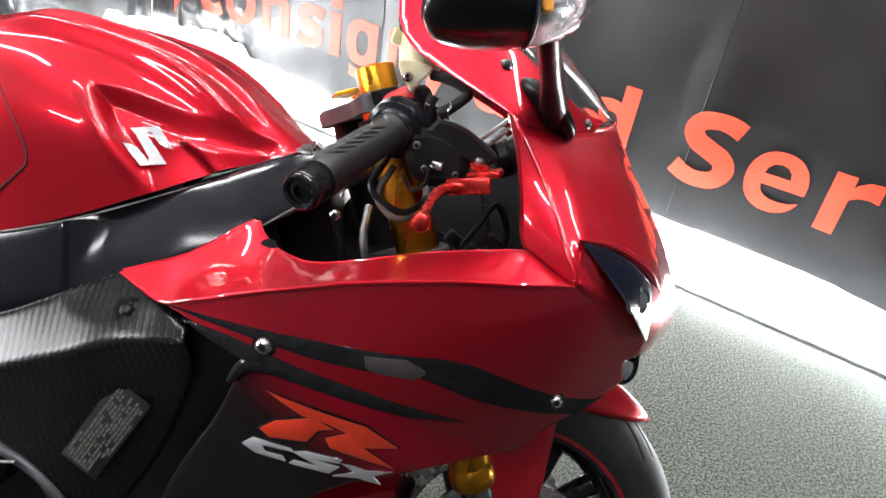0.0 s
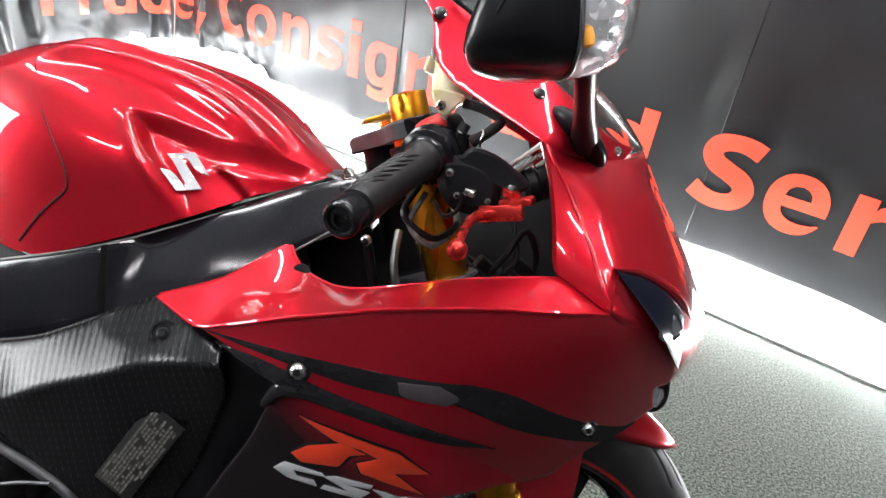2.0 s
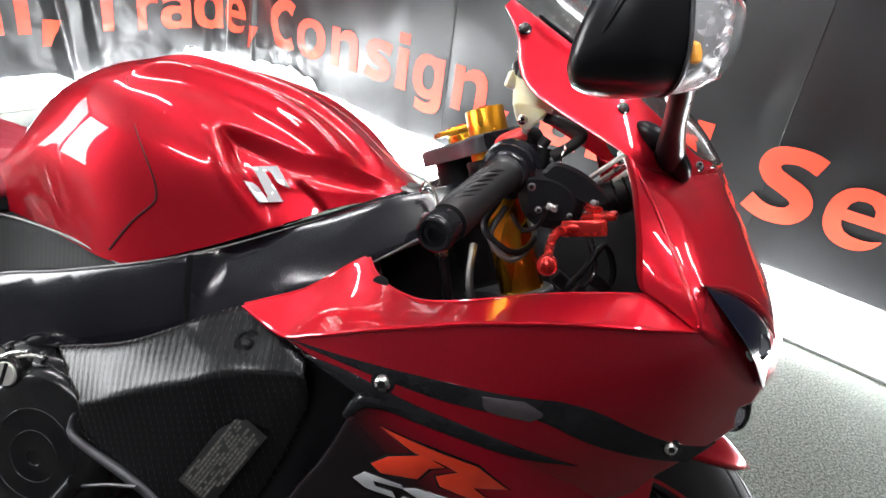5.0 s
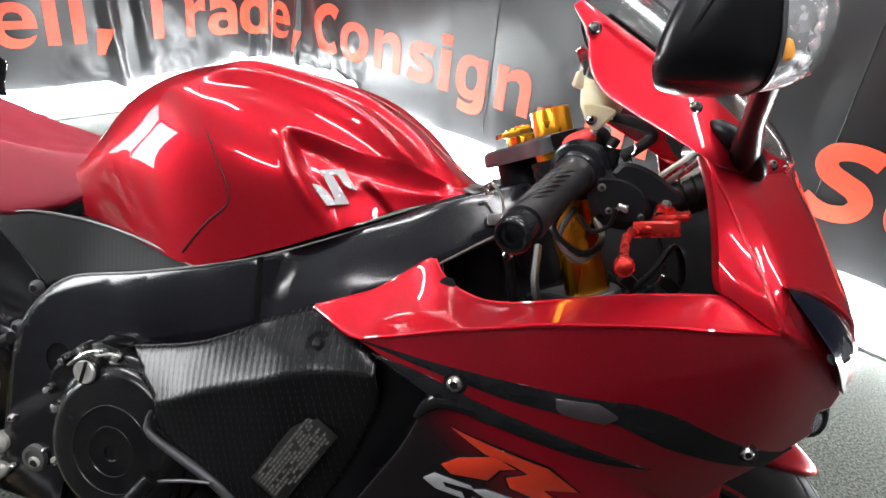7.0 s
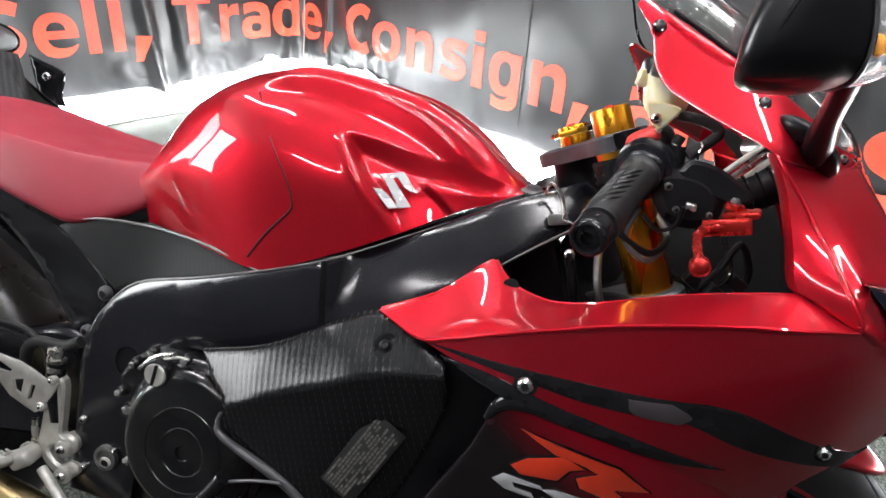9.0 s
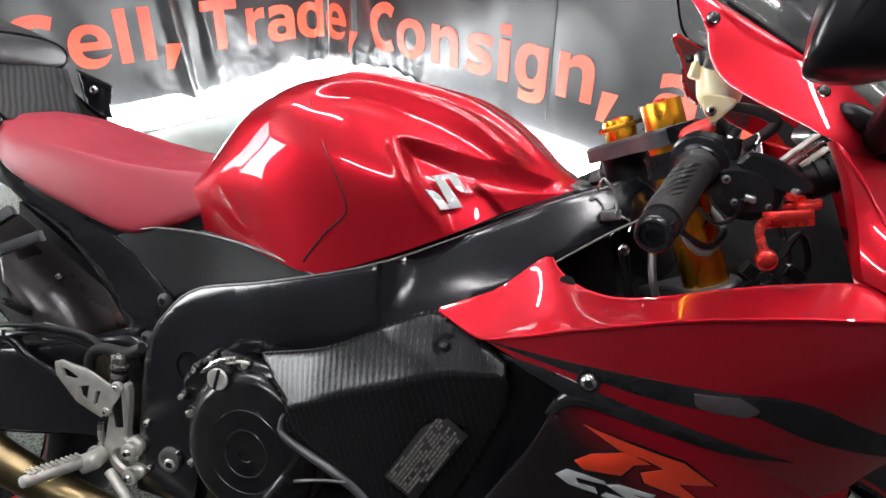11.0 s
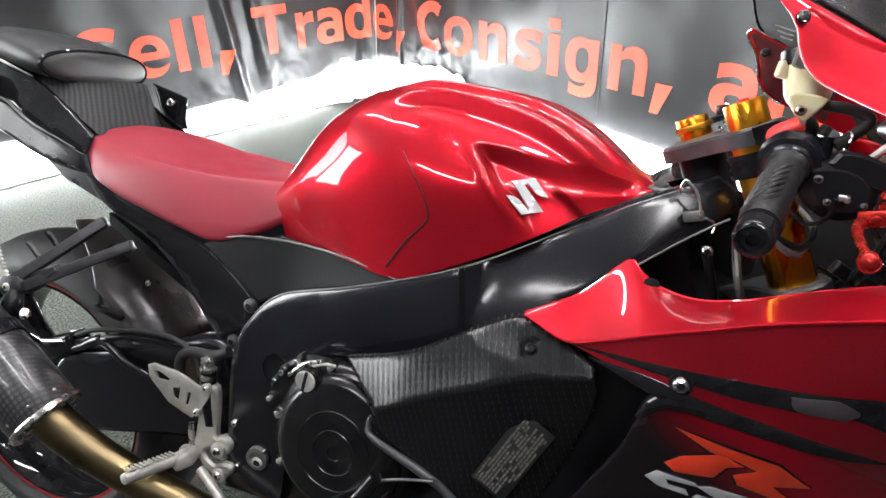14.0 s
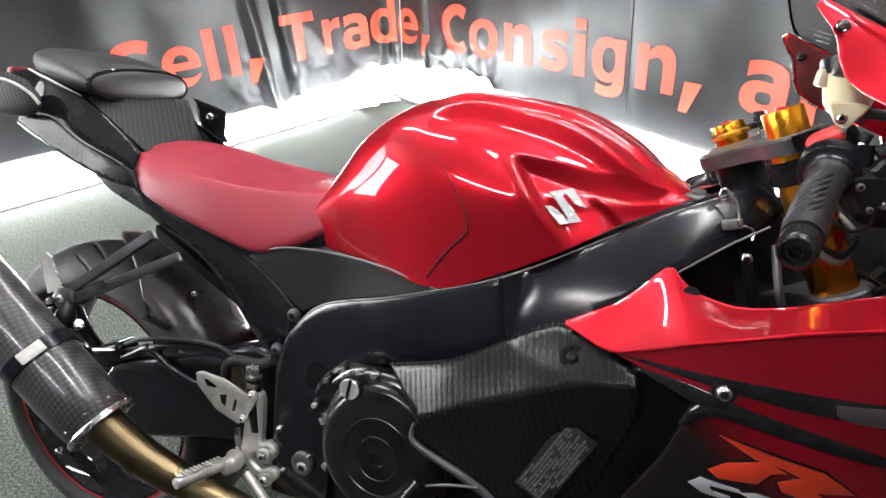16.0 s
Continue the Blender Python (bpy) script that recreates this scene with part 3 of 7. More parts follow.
def bold_letter(ch):
    """The heavy sans letters of the banner, in metres on their baseline: shapes that add, shapes that cut."""
    stem = rect(0, 0, 0.062, 0.205)
    bowl, eye = oval(0.093, 0.1025, 0.093, 0.106, 2.3), oval(0.103, 0.1025, 0.040, 0.060, 2.3)
    if ch == "l":
        return [rect(0, 0, 0.062, 0.268)], []
    if ch == "i":
        return [rect(0, 0, 0.066, 0.202), rect(0, 0.224, 0.066, 0.274)], []
    if ch == "T":
        return [rect(0, 0.216, 0.228, 0.270), rect(0.083, 0, 0.145, 0.25)], []
    if ch == "r":
        return [stem, [(0.05, 0.150), (0.072, 0.182), (0.100, 0.200), (0.146, 0.204), (0.146, 0.140), (0.118, 0.146), (0.088, 0.142), (0.055, 0.122)]], []
    if ch == "n":
        return [stem, [(0.055, 0.165), (0.082, 0.192), (0.110, 0.205), (0.140, 0.208), (0.172, 0.199), (0.196, 0.172), (0.205, 0.130), (0.205, 0), (0.143, 0), (0.143, 0.112), (0.138, 0.138), (0.124, 0.150), (0.104, 0.153), (0.084, 0.149), (0.055, 0.134)]], []
    if ch == "o":
        return [oval(0.104, 0.1025, 0.104, 0.107, 2.2)], [oval(0.104, 0.1025, 0.045, 0.062, 2.2)]
    if ch == "e":
        half = [(0.058, 0.124), (0.064, 0.146), (0.080, 0.162), (0.104, 0.167), (0.126, 0.162), (0.142, 0.146), (0.146, 0.124)]
        return [oval(0.103, 0.1025, 0.103, 0.107, 2.2)], [half, [(0.058, 0.086), (0.25, 0.086), (0.25, 0.054), (0.190, 0.054), (0.168, 0.044), (0.136, 0.039), (0.104, 0.041), (0.080, 0.050), (0.064, 0.066)]]
    if ch == "d":
        return [bowl, rect(0.136, 0, 0.198, 0.270)], [eye]
    if ch == "g":
        hook = [(0.198, 0.03), (0.198, 0.0), (0.193, -0.030), (0.176, -0.054), (0.146, -0.068), (0.104, -0.073), (0.062, -0.070), (0.030, -0.062), (0.030, -0.010), (0.064, -0.021), (0.100, -0.024), (0.124, -0.017), (0.136, 0.0), (0.136, 0.03)]
        return [bowl, rect(0.136, 0.01, 0.198, 0.203), hook], [eye]
    if ch == "a":
        top = [(0.018, 0.198), (0.055, 0.207), (0.100, 0.208), (0.145, 0.199), (0.174, 0.176), (0.184, 0.135), (0.184, 0.0), (0.124, 0.0), (0.124, 0.130), (0.118, 0.148), (0.098, 0.157), (0.068, 0.156), (0.034, 0.146), (0.018, 0.138)]
        return [top, oval(0.076, 0.062, 0.076, 0.066, 2.3), rect(0.076, 0.085, 0.140, 0.126), [(0.076, -0.004), (0.110, 0.008), (0.135, 0.024), (0.135, 0.05), (0.076, 0.05)]], [oval(0.094, 0.062, 0.033, 0.025, 2.6)]
    if ch == "s":
        line = [(0.176, 0.170), (0.140, 0.179), (0.095, 0.181), (0.050, 0.170), (0.036, 0.143), (0.062, 0.119), (0.105, 0.104), (0.144, 0.086), (0.150, 0.053), (0.120, 0.030), (0.080, 0.025), (0.042, 0.030), (0.006, 0.043)]
        return [ribbon(line, [0.056, 0.054, 0.052, 0.056, 0.062, 0.062, 0.060, 0.062, 0.060, 0.054, 0.052, 0.054, 0.056])], []
    if ch == "S":
        line = [(0.206, 0.228), (0.166, 0.242), (0.118, 0.246), (0.066, 0.232), (0.044, 0.196), (0.066, 0.160), (0.116, 0.140), (0.166, 0.118), (0.186, 0.080), (0.160, 0.040), (0.106, 0.026), (0.056, 0.032), (0.010, 0.052)]
        return [ribbon(line, [0.062, 0.060, 0.058, 0.064, 0.070, 0.070, 0.068, 0.070, 0.070, 0.064, 0.058, 0.060, 0.064])], []
    if ch == "C":
        line = [(0.212, 0.222), (0.172, 0.241), (0.128, 0.243), (0.074, 0.222), (0.040, 0.176), (0.034, 0.134), (0.042, 0.090), (0.076, 0.045), (0.130, 0.026), (0.174, 0.029), (0.214, 0.048)]
        return [ribbon(line, [0.066, 0.062, 0.058, 0.064, 0.068, 0.070, 0.068, 0.064, 0.058, 0.062, 0.066])], []
    return [[(0.014, 0.070), (0.090, 0.070), (0.038, -0.064), (0.0, -0.062)]], []


def filled(adds, cuts, step=0.014):
    """One flat mesh of the union of some loops less others."""
    pts, edges = [], []
    for lp in adds + cuts:
        lp = dense([np.array(p, float) for p in lp], step)
        edges += [(len(pts) + i, len(pts) + (i + 1) % len(lp)) for i in range(len(lp))]
        pts += [Vector(p) for p in lp]
    xs, ys = [p[0] for p in pts], [p[1] for p in pts]
    pts += [Vector((x, y)) for x in np.arange(min(xs) + 0.004, max(xs), step) for y in np.arange(min(ys) + 0.004, max(ys), step)]
    v, _, tris, *_ = delaunay_2d_cdt(pts, edges, [], 0, 1e-5)
    bm = bmesh.new()
    made = [bm.verts.new((p[0], p[1], 0)) for p in v]
    for t in tris:
        c = sum((v[i] for i in t), Vector((0, 0))) / len(t)
        if any(inside(c, lp) for lp in adds) and not any(inside(c, lp) for lp in cuts):
            bm.faces.new([made[i] for i in t])
    for q in [q for q in bm.verts if not q.link_faces]:
        bm.verts.remove(q)
    return bm


# each letter with the stretch of the banner that it covers
LETTERS = [(",", -2.431, -2.341), ("S", -1.806, -1.581), ("e", -1.546, -1.341), ("l", -1.306, -1.243), ("l", -1.181, -1.118), (",", -1.076, -0.982), ("T", -0.838, -0.614), ("r", -0.556, -0.428),
           ("a", -0.412, -0.216), ("d", -0.194, 0.010), ("e", 0.040, 0.248), (",", 0.272, 0.362), ("C", 0.496, 0.710), ("o", 0.735, 0.946), ("n", 0.998, 1.204), ("s", 1.256, 1.450), ("i", 1.491, 1.560),
           ("g", 1.602, 1.795), ("n", 1.862, 2.062), (",", 2.098, 2.196), ("a", 2.362, 2.560), ("n", 2.612, 2.816), ("d", 2.870, 3.071), ("S", 3.246, 3.471), ("e", 3.508, 3.708), ("r", 3.767, 3.914)]
BASELINE = 0.338
for ch, s0, s1 in LETTERS:
    bm = filled(*bold_letter(ch))
    lo, hi = min(v.co.x for v in bm.verts), max(v.co.x for v in bm.verts)
    for v in bm.verts:
        s, z = s0 + (v.co.x - lo) * (s1 - s0) / (hi - lo), BASELINE + v.co.y
        v.co = banner_at(s, z, folds(s, z) + 0.0035)
    part("letter", bm, LETTER, banner, sharp=80)

# white skirting shelf at the foot of the banner, with light tubes on it
for k, (name, a, d, n, length) in enumerate((("trim_right", CORNER + DR * 0.02, DR, DL, 5.3), ("trim_left", CORNER + DL * 0.02, DL, DR, 3.9))):
    mid = a + d * length / 2 + n * 0.075
    m = Matrix((d, n, Vector((0, 0, 1)))).transposed().to_4x4()
    m.translation = mid + Vector((0, 0, 0.006))
    tagged(part(name, block((length, 0.15, 0.012), m, 0.002), WHITE), "white painted board along the foot of the banner", "floor trim", kind="structure")
    m2 = m.copy()
    m2.translation = mid + n * 0.083 + Vector((0, 0, 0.004))
    tagged(part(name + "_edge", block((length, 0.014, 0.010), m2, 0.002), EDGE), "dark metal strip along the carpet edge", "floor trim", kind="structure")
    count = 4 if k == 0 else 3
    for i in range(count):
        run = length / count
        c = a + d * (run * (i + 0.5)) + n * 0.085
        tube_light = new("light_tube")
        tube_light.location = c
        tagged(tube_light, "glowing white led light tube lying on the floor board", "light tube", "light tubes round the floor")
        p1, p2 = d * (-run / 2 + 0.02), d * (run / 2 - 0.02)
        part("holder", block((run - 0.03, 0.03, 0.016), m.to_3x3().to_4x4() @ pose(0, 0, 0.020), 0.003), WHITE, tube_light)
        part("tube", tube([p1 + Vector((0, 0, 0.043)), p2 + Vector((0, 0, 0.043))], 0.015, 2, 12), LED, tube_light)
        for q in (p1, p2):
            part("end_cap", tube([q * 0.998 + Vector((0, 0, 0.043)), q * 1.008 + Vector((0, 0, 0.043))], 0.017, 2, 12), WHITE, tube_light)

# room: walls, ceiling and panels out of view, added for light and reflections
for name, a, b in (("wall_back_right", CORNER + DR * 6.0 - DL * 0.12, CORNER - DR * 0.3 - DL * 0.12), ("wall_back_left", CORNER - DL * 0.3 - DR * 0.12, CORNER + DL * 5.0 - DR * 0.12),
                   ("wall_front", CORNER + DL * 5.0 - DR * 0.12, CORNER + DL * 5.0 + DR * 6.0), ("wall_side", CORNER + DL * 5.0 + DR * 6.0, CORNER + DR * 6.0 - DL * 0.12)):
    d = (b - a).normalized()
    n = Vector((0, 0, 1)).cross(d)
    m = Matrix((d, n, Vector((0, 0, 1)))).transposed().to_4x4()
    m.translation = (a + b) / 2 + Vector((0, 0, 1.4))
    tagged(part(name, block(((b - a).length, 0.1, 2.8), m, 0), ROOM, smooth=False), "plain dark wall out of view, closing the room", "wall", kind="structure")
ROOM_MID = CORNER + DL * 2.45 + DR * 2.95
m = Matrix((DR, -DL, Vector((0, 0, 1)))).transposed().to_4x4()
m.translation = ROOM_MID + Vector((0, 0, 2.85))
tagged(part("ceiling", block((6.4, 5.4, 0.1), m, 0), ROOM_GREY, smooth=False), "plain grey ceiling out of view, added for reflections", "ceiling", kind="structure")


def ceiling_light(x, y, turn, length, width):
    t = new("ceiling_light")
    t.matrix_basis = pose(x, y, 2.74, 0, 0, turn)
    part("frame", block((length + 0.05, width + 0.05, 0.05), pose(0, 0, 0.032), 0.004), WHITE, t)
    part("diffuser", block((length, width, 0.02), pose(0, 0, -0.001), 0.004), PANEL, t)
    return tagged(t, "white ceiling panel with a glowing diffuser, added out of view", "ceiling light", "ceiling panels")


# Two panels give the tank's highlight lines, three are added to fill the near side.
for x, y, turn, ln, wd in ((-0.95, 1.58, -29, 1.5, 0.07), (0.55, 0.75, -29, 1.5, 0.07), (-1.75, 0.35, -29, 1.5, 0.07), (0.25, -0.35, -29, 1.5, 0.07), (-0.75, -1.95, -29, 1.5, 0.07)):
    ceiling_light(x, y, turn, ln, wd)

# glowing door out of view, added so the tank reflects a bright quad
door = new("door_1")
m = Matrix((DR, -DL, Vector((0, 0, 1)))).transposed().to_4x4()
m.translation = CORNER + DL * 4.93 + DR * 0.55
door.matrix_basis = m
part("door_pane", block((0.92, 0.012, 2.06), pose(0, 0.0, 1.64), 0.002), WINDOW, door, "frosted white pane that glows")
for x in (-0.50, 0.50):
    part("door_stile", block((0.08, 0.05, 2.70), pose(x, 0, 1.40), 0.004), GREY, door)
for z, tall in ((0.33, 0.56), (2.71, 0.08)):
    part("door_rail", block((0.92, 0.05, tall), pose(0, 0, z), 0.004), GREY, door)
part("door_handle", tube([(0.50, 0.03, 1.0), (0.50, 0.07, 1.0), (0.40, 0.07, 1.0)], 0.009, 4, 10), STEEL, door)
tagged(door, "grey door with a bright pane, added out of view for reflections", "door", kind="structure")

# Second glowing pane out of view, added for the dimmer part of that reflection.
window = new("window_1")
m = Matrix((DL, DR, Vector((0, 0, 1)))).transposed().to_4x4()
m.translation = CORNER + DL * 4.44 + DR * 0.005
window.matrix_basis = m
part("window_pane", block((0.84, 0.012, 2.00), pose(0, 0, 1.67), 0.002), PALE_WINDOW, window, "frosted white pane that glows")
for x in (-0.45, 0.45):
    part("window_frame", block((0.06, 0.05, 2.12), pose(x, 0, 1.67), 0.004), GREY, window)
for z in (0.64, 2.70):
    part("window_frame", block((0.84, 0.05, 0.06), pose(0, 0, z), 0.004), GREY, window)
tagged(window, "grey-framed window with a bright pane, added out of view", "window", kind="structure")

# white skirting behind the hem, and the light tube that rounds the corner
bm = bmesh.new()
last = None
for s in np.arange(-3.5, 5.25, 0.06):
    cur = [bm.verts.new(banner_at(s, z, o)) for z, o in ((0.013, -0.004), (0.013, 0.006), (0.195, 0.006), (0.195, -0.004))]
    if last:
        for i in range(3):
            bm.faces.new((last[i], last[i + 1], cur[i + 1], cur[i]))
    last = cur
tagged(part("skirting", bm, WHITE, sharp=60), "white skirting board behind the banner's hem", "skirting", kind="structure")
corner_tube = new("light_tube")
corner_tube.location = banner_at(0, 0, 0.08)
tagged(corner_tube, "glowing white led light tube bent round the corner", "light tube", "light tubes round the floor")
arc = [banner_at(s, 0.034, 0.08) - banner_at(0, 0, 0.08) for s in np.linspace(-HALF * 1.05, HALF * 1.05, 9)]
part("tube", tube(arc, 0.015, 4, 12), LED, corner_tube)
part("holder", tube([p - Vector((0, 0, 0.024)) for p in arc], 0.010, 4, 8), WHITE, corner_tube)
# crumpled white sheet tied up at the corner
bm = bmesh.new()
random.seed(5)
rings = []
for k in range(16):
    t = k / 15
    ring = []
    for i in range(48):
        a = 2 * math.pi * i / 48
        r = (0.15 - 0.125 * t ** 0.7) * (1 + (0.30 - 0.12 * t) * math.sin(5 * a + 2.2 * t) + 0.16 * math.sin(11 * a + 1.3 + 3 * t) + 0.10 * noise.noise(Vector((math.cos(a) * 2, math.sin(a) * 2, t * 3))))
        ring.append(Vector((r * math.cos(a) * 1.15, r * math.sin(a) * 0.6, 0.014 + 0.24 * t ** 0.9 + 0.02 * noise.noise(Vector((math.cos(a) * 3, math.sin(a) * 3, t * 5 + 9))))))
    rings.append(ring)
sheet = part("white_sheet", loft(rings), SHEET, None, sharp=70)
sheet.matrix_basis = Matrix.Translation(banner_at(-0.30, 0, 0.15)) @ pose(0, 0, 0, 0, 0, 48)
tagged(sheet, "crumpled white plastic sheet tied up at the banner's foot", "plastic sheet")
# White sheet added at the foot, partly in place of glare over the letters.
bm = bmesh.new()
rows_v = []
crest = [(0.24, 0.20), (0.30, 0.31), (0.38, 0.36), (0.50, 0.37), (0.58, 0.385), (0.68, 0.42), (0.76, 0.43), (0.84, 0.385), (0.92, 0.30), (1.02, 0.225), (1.16, 0.15), (1.30, 0.09)]
for k in range(41):
    row = []
    for x in np.arange(0.24, 1.30, 0.014):
        top = 0.60 * lerp(crest, x) + 0.040 * noise.noise(Vector((x * 14.0, 0, 3.3)))
        z = 0.016 + (top - 0.016) * k / 40
        wave = noise.noise(Vector((x * 8.0 + z * 3.0, z * 6.0, 1.7))) + 0.6 * abs(noise.noise(Vector((x * 17.0 - z * 8.0, z * 19.0, 4.1))))
        row.append(bm.verts.new(banner_at(x, z, folds(x, max(z, 0.15)) + 0.012 + (0.030 + 0.022 * wave) * (1 - (k / 40) ** 2) + 0.006)))
    rows_v.append(row)
for a, b in zip(rows_v, rows_v[1:]):
    for i in range(len(a) - 1):
        bm.faces.new((a[i], a[i + 1], b[i + 1], b[i]))
bunch = part("white_sheet", bm, SHEET, None, sharp=80)
sol = bunch.modifiers.new("sheet", "SOLIDIFY")
sol.thickness, sol.offset = 0.0015, 0.0
tagged(bunch, "white sheet at the banner's foot, partly for the glare there", "plastic sheet")
tie_at = banner_at(-0.12, 0, 0.20)
rope = new("grey_strap")
rope.location = tie_at
part("strap_loop", tube([(-0.20, -0.10, 0.010), (-0.08, -0.05, 0.045), (0.0, 0.0, 0.075), (0.05, 0.04, 0.060), (0.03, 0.06, 0.10), (-0.02, 0.03, 0.11), (-0.05, -0.01, 0.05), (0.06, -0.02, 0.016)], 0.007, 6, 8), CLAMP_GREY, rope)
part("strap_end", tube([(-0.24, -0.14, 0.008), (-0.12, -0.09, 0.014), (-0.02, -0.03, 0.03)], 0.010, 6, 6), CLAMP_GREY, rope)
part("cord", tube([(0.0, 0.02, 0.10), (-0.01, 0.08, 0.40), (-0.02, 0.13, 0.9)], 0.003, 6, 6), ALLOY, rope)
tagged(rope, "knotted grey strap and cord lying on the carpet edge", "strap")

# ---- the motorcycle: x ahead, y to its own left, z up from the tyres' contact line; it leans on its stand ----
LEAN = 17.3
bike = new("motorcycle")
bike.matrix_basis = pose(0, 0, 0, -LEAN, 0, 0)
tagged(bike, "red and black sports motorcycle leaning on its side stand", "motorcycle")
FLIP = Matrix.Diagonal((1, -1, 1, 1))
RIGHT = (0, -1, 0)


# fuel tank: cross sections along x, right half mirrored
TOP = [(-0.90, 0.772), (-0.865, 0.798), (-0.835, 0.838), (-0.80, 0.884), (-0.765, 0.919), (-0.72, 0.945), (-0.67, 0.958), (-0.62, 0.961), (-0.56, 0.957), (-0.48, 0.943), (-0.42, 0.916), (-0.37, 0.882), (-0.325, 0.852)]
SHOULDER_Y = [(-0.90, 0.062), (-0.86, 0.089), (-0.78, 0.121), (-0.70, 0.144), (-0.62, 0.150), (-0.54, 0.141), (-0.46, 0.120), (-0.39, 0.085), (-0.325, 0.045)]
SHOULDER_Z = [(-0.90, 0.764), (-0.86, 0.788), (-0.82, 0.830), (-0.78, 0.875), (-0.74, 0.900), (-0.70, 0.911), (-0.62, 0.911), (-0.54, 0.893), (-0.46, 0.873), (-0.39, 0.857), (-0.325, 0.846)]
WAIST_Y = [(-0.90, 0.080), (-0.86, 0.106), (-0.78, 0.145), (-0.70, 0.173), (-0.62, 0.186), (-0.54, 0.180), (-0.46, 0.157), (-0.39, 0.118), (-0.325, 0.058)]
WAIST_Z = [(-0.90, 0.752), (-0.86, 0.766), (-0.82, 0.784), (-0.78, 0.803), (-0.70, 0.824), (-0.62, 0.832), (-0.54, 0.832), (-0.46, 0.832), (-0.39, 0.836), (-0.325, 0.843)]
FOOT_Y = [(-0.90, 0.080), (-0.86, 0.098), (-0.78, 0.130), (-0.70, 0.160), (-0.62, 0.182), (-0.54, 0.176), (-0.46, 0.160), (-0.39, 0.122), (-0.325, 0.062)]
FOOT_Z = [(-0.90, 0.735), (-0.86, 0.717), (-0.78, 0.714), (-0.70, 0.708), (-0.62, 0.704), (-0.54, 0.735), (-0.46, 0.775), (-0.39, 0.815), (-0.325, 0.840)]


def tank_ring(x, n=120):
    top = lerp(TOP, x)
    flat = smooth(-0.76, -0.60, x)
    pts = [(0, top), (lerp(SHOULDER_Y, x) * (0.55 + 0.10 * flat), top - (top - lerp(SHOULDER_Z, x)) * (0.28 - 0.08 * flat)), (lerp(SHOULDER_Y, x), lerp(SHOULDER_Z, x)),
           ((lerp(SHOULDER_Y, x) + lerp(WAIST_Y, x)) / 2 + 0.006, (lerp(SHOULDER_Z, x) + lerp(WAIST_Z, x)) / 2), (lerp(WAIST_Y, x), lerp(WAIST_Z, x)), (lerp(FOOT_Y, x), lerp(FOOT_Z, x))]
    line = spline(pts, 14)
    d = np.cumsum([0] + [np.linalg.norm(b - a) for a, b in zip(line, line[1:])])
    ring = np.array([[np.interp(t, d, [p[k] for p in line]) for k in (0, 1)] for t in np.linspace(0, d[-1], n)])
    wide = np.array([(-p[0], p[1]) for p in ring[14:0:-1]] + [tuple(p) for p in ring] + [tuple(2 * ring[-1] - p) for p in ring[-2:-16:-1]])
    soft = np.exp(-(np.arange(-14, 15) / 7.8) ** 2)
    even = np.array([np.convolve(wide[:, k], soft / soft.sum(), "valid") for k in (0, 1)]).T
    even[0, 0] = 0
    return [p for p in even]


def tank_cut(x, y, z):
    """Depth of the creases: the hollow behind the badge, the fin, the ridges on top."""
    d = 0.0
    # hollow: below the shoulder line, ahead of a slanting edge
    upper = lerp([(-0.56, 0.891), (-0.54, 0.888), (-0.50, 0.885), (-0.42, 0.871), (-0.38, 0.861), (-0.34, 0.850)], x)
    edge = x - (-0.545 + (0.890 - z) * 0.75)
    brow = lerp([(-0.54, 0.008), (-0.45, 0.020), (-0.36, 0.010)], x)
    hollow = smooth(-0.003, 0.014, edge) * smooth(0.0, brow, upper - z) * (1 - smooth(-0.36, -0.325, x))
    d += 0.021 * hollow * (0.12 + 0.88 * smooth(0.770, 0.832, z))
    # rounded lip along its rear edge
    d -= 0.0035 * math.exp(-((edge + 0.007) / 0.007) ** 2) * smooth(0.0, 0.016, upper - z) * smooth(0.780, 0.815, z)
    # raised fin that closes the hollow towards the nose
    fin_top = lerp([(-0.457, 0.858), (-0.397, 0.852), (-0.344, 0.848)], x)
    front = x - (-0.457 + (0.858 - z) * 0.98)
    d -= 0.012 * smooth(0.0, 0.014, front) * smooth(0.0, 0.008, fin_top - z) * hollow
    # ridges along the top
    if z > 0.855 and x > -0.68:
        run = smooth(0.856, 0.876, z) * smooth(-0.685, -0.625, x) * (1 - smooth(-0.40, -0.34, x))
        for y0, y1, high, wide in ((0.078, 0.040, 0.0070, 0.010), (0.120, 0.070, 0.0095, 0.011)):
            yy = y0 + (y1 - y0) * (x + 0.66) / 0.32
            d -= high * math.exp(-((y - yy) / wide) ** 2) * run
            d += 0.004 * math.exp(-((y - yy - 0.022) / 0.012) ** 2) * run
    return d


def tank_side(x0, x1, count):
    xs = np.linspace(x0, x1, count)
    half = []
    for x in xs:
        ring = tank_ring(x)
        row = []
        for i, p in enumerate(ring):
            a, b = ring[max(i - 1, 0)], ring[min(i + 1, len(ring) - 1)]
            t = (b - a) / (np.linalg.norm(b - a) + 1e-9)
            n = np.array([-t[1], t[0]]) * -1
            if i == 0:
                n = np.array([0, 1.0])
            if n[0] < 0 and i > 3:
                n = -n
            q = p - n * tank_cut(x, p[0], p[1])
            row.append((x, q[0], q[1]))
        half.append(row)
    return half


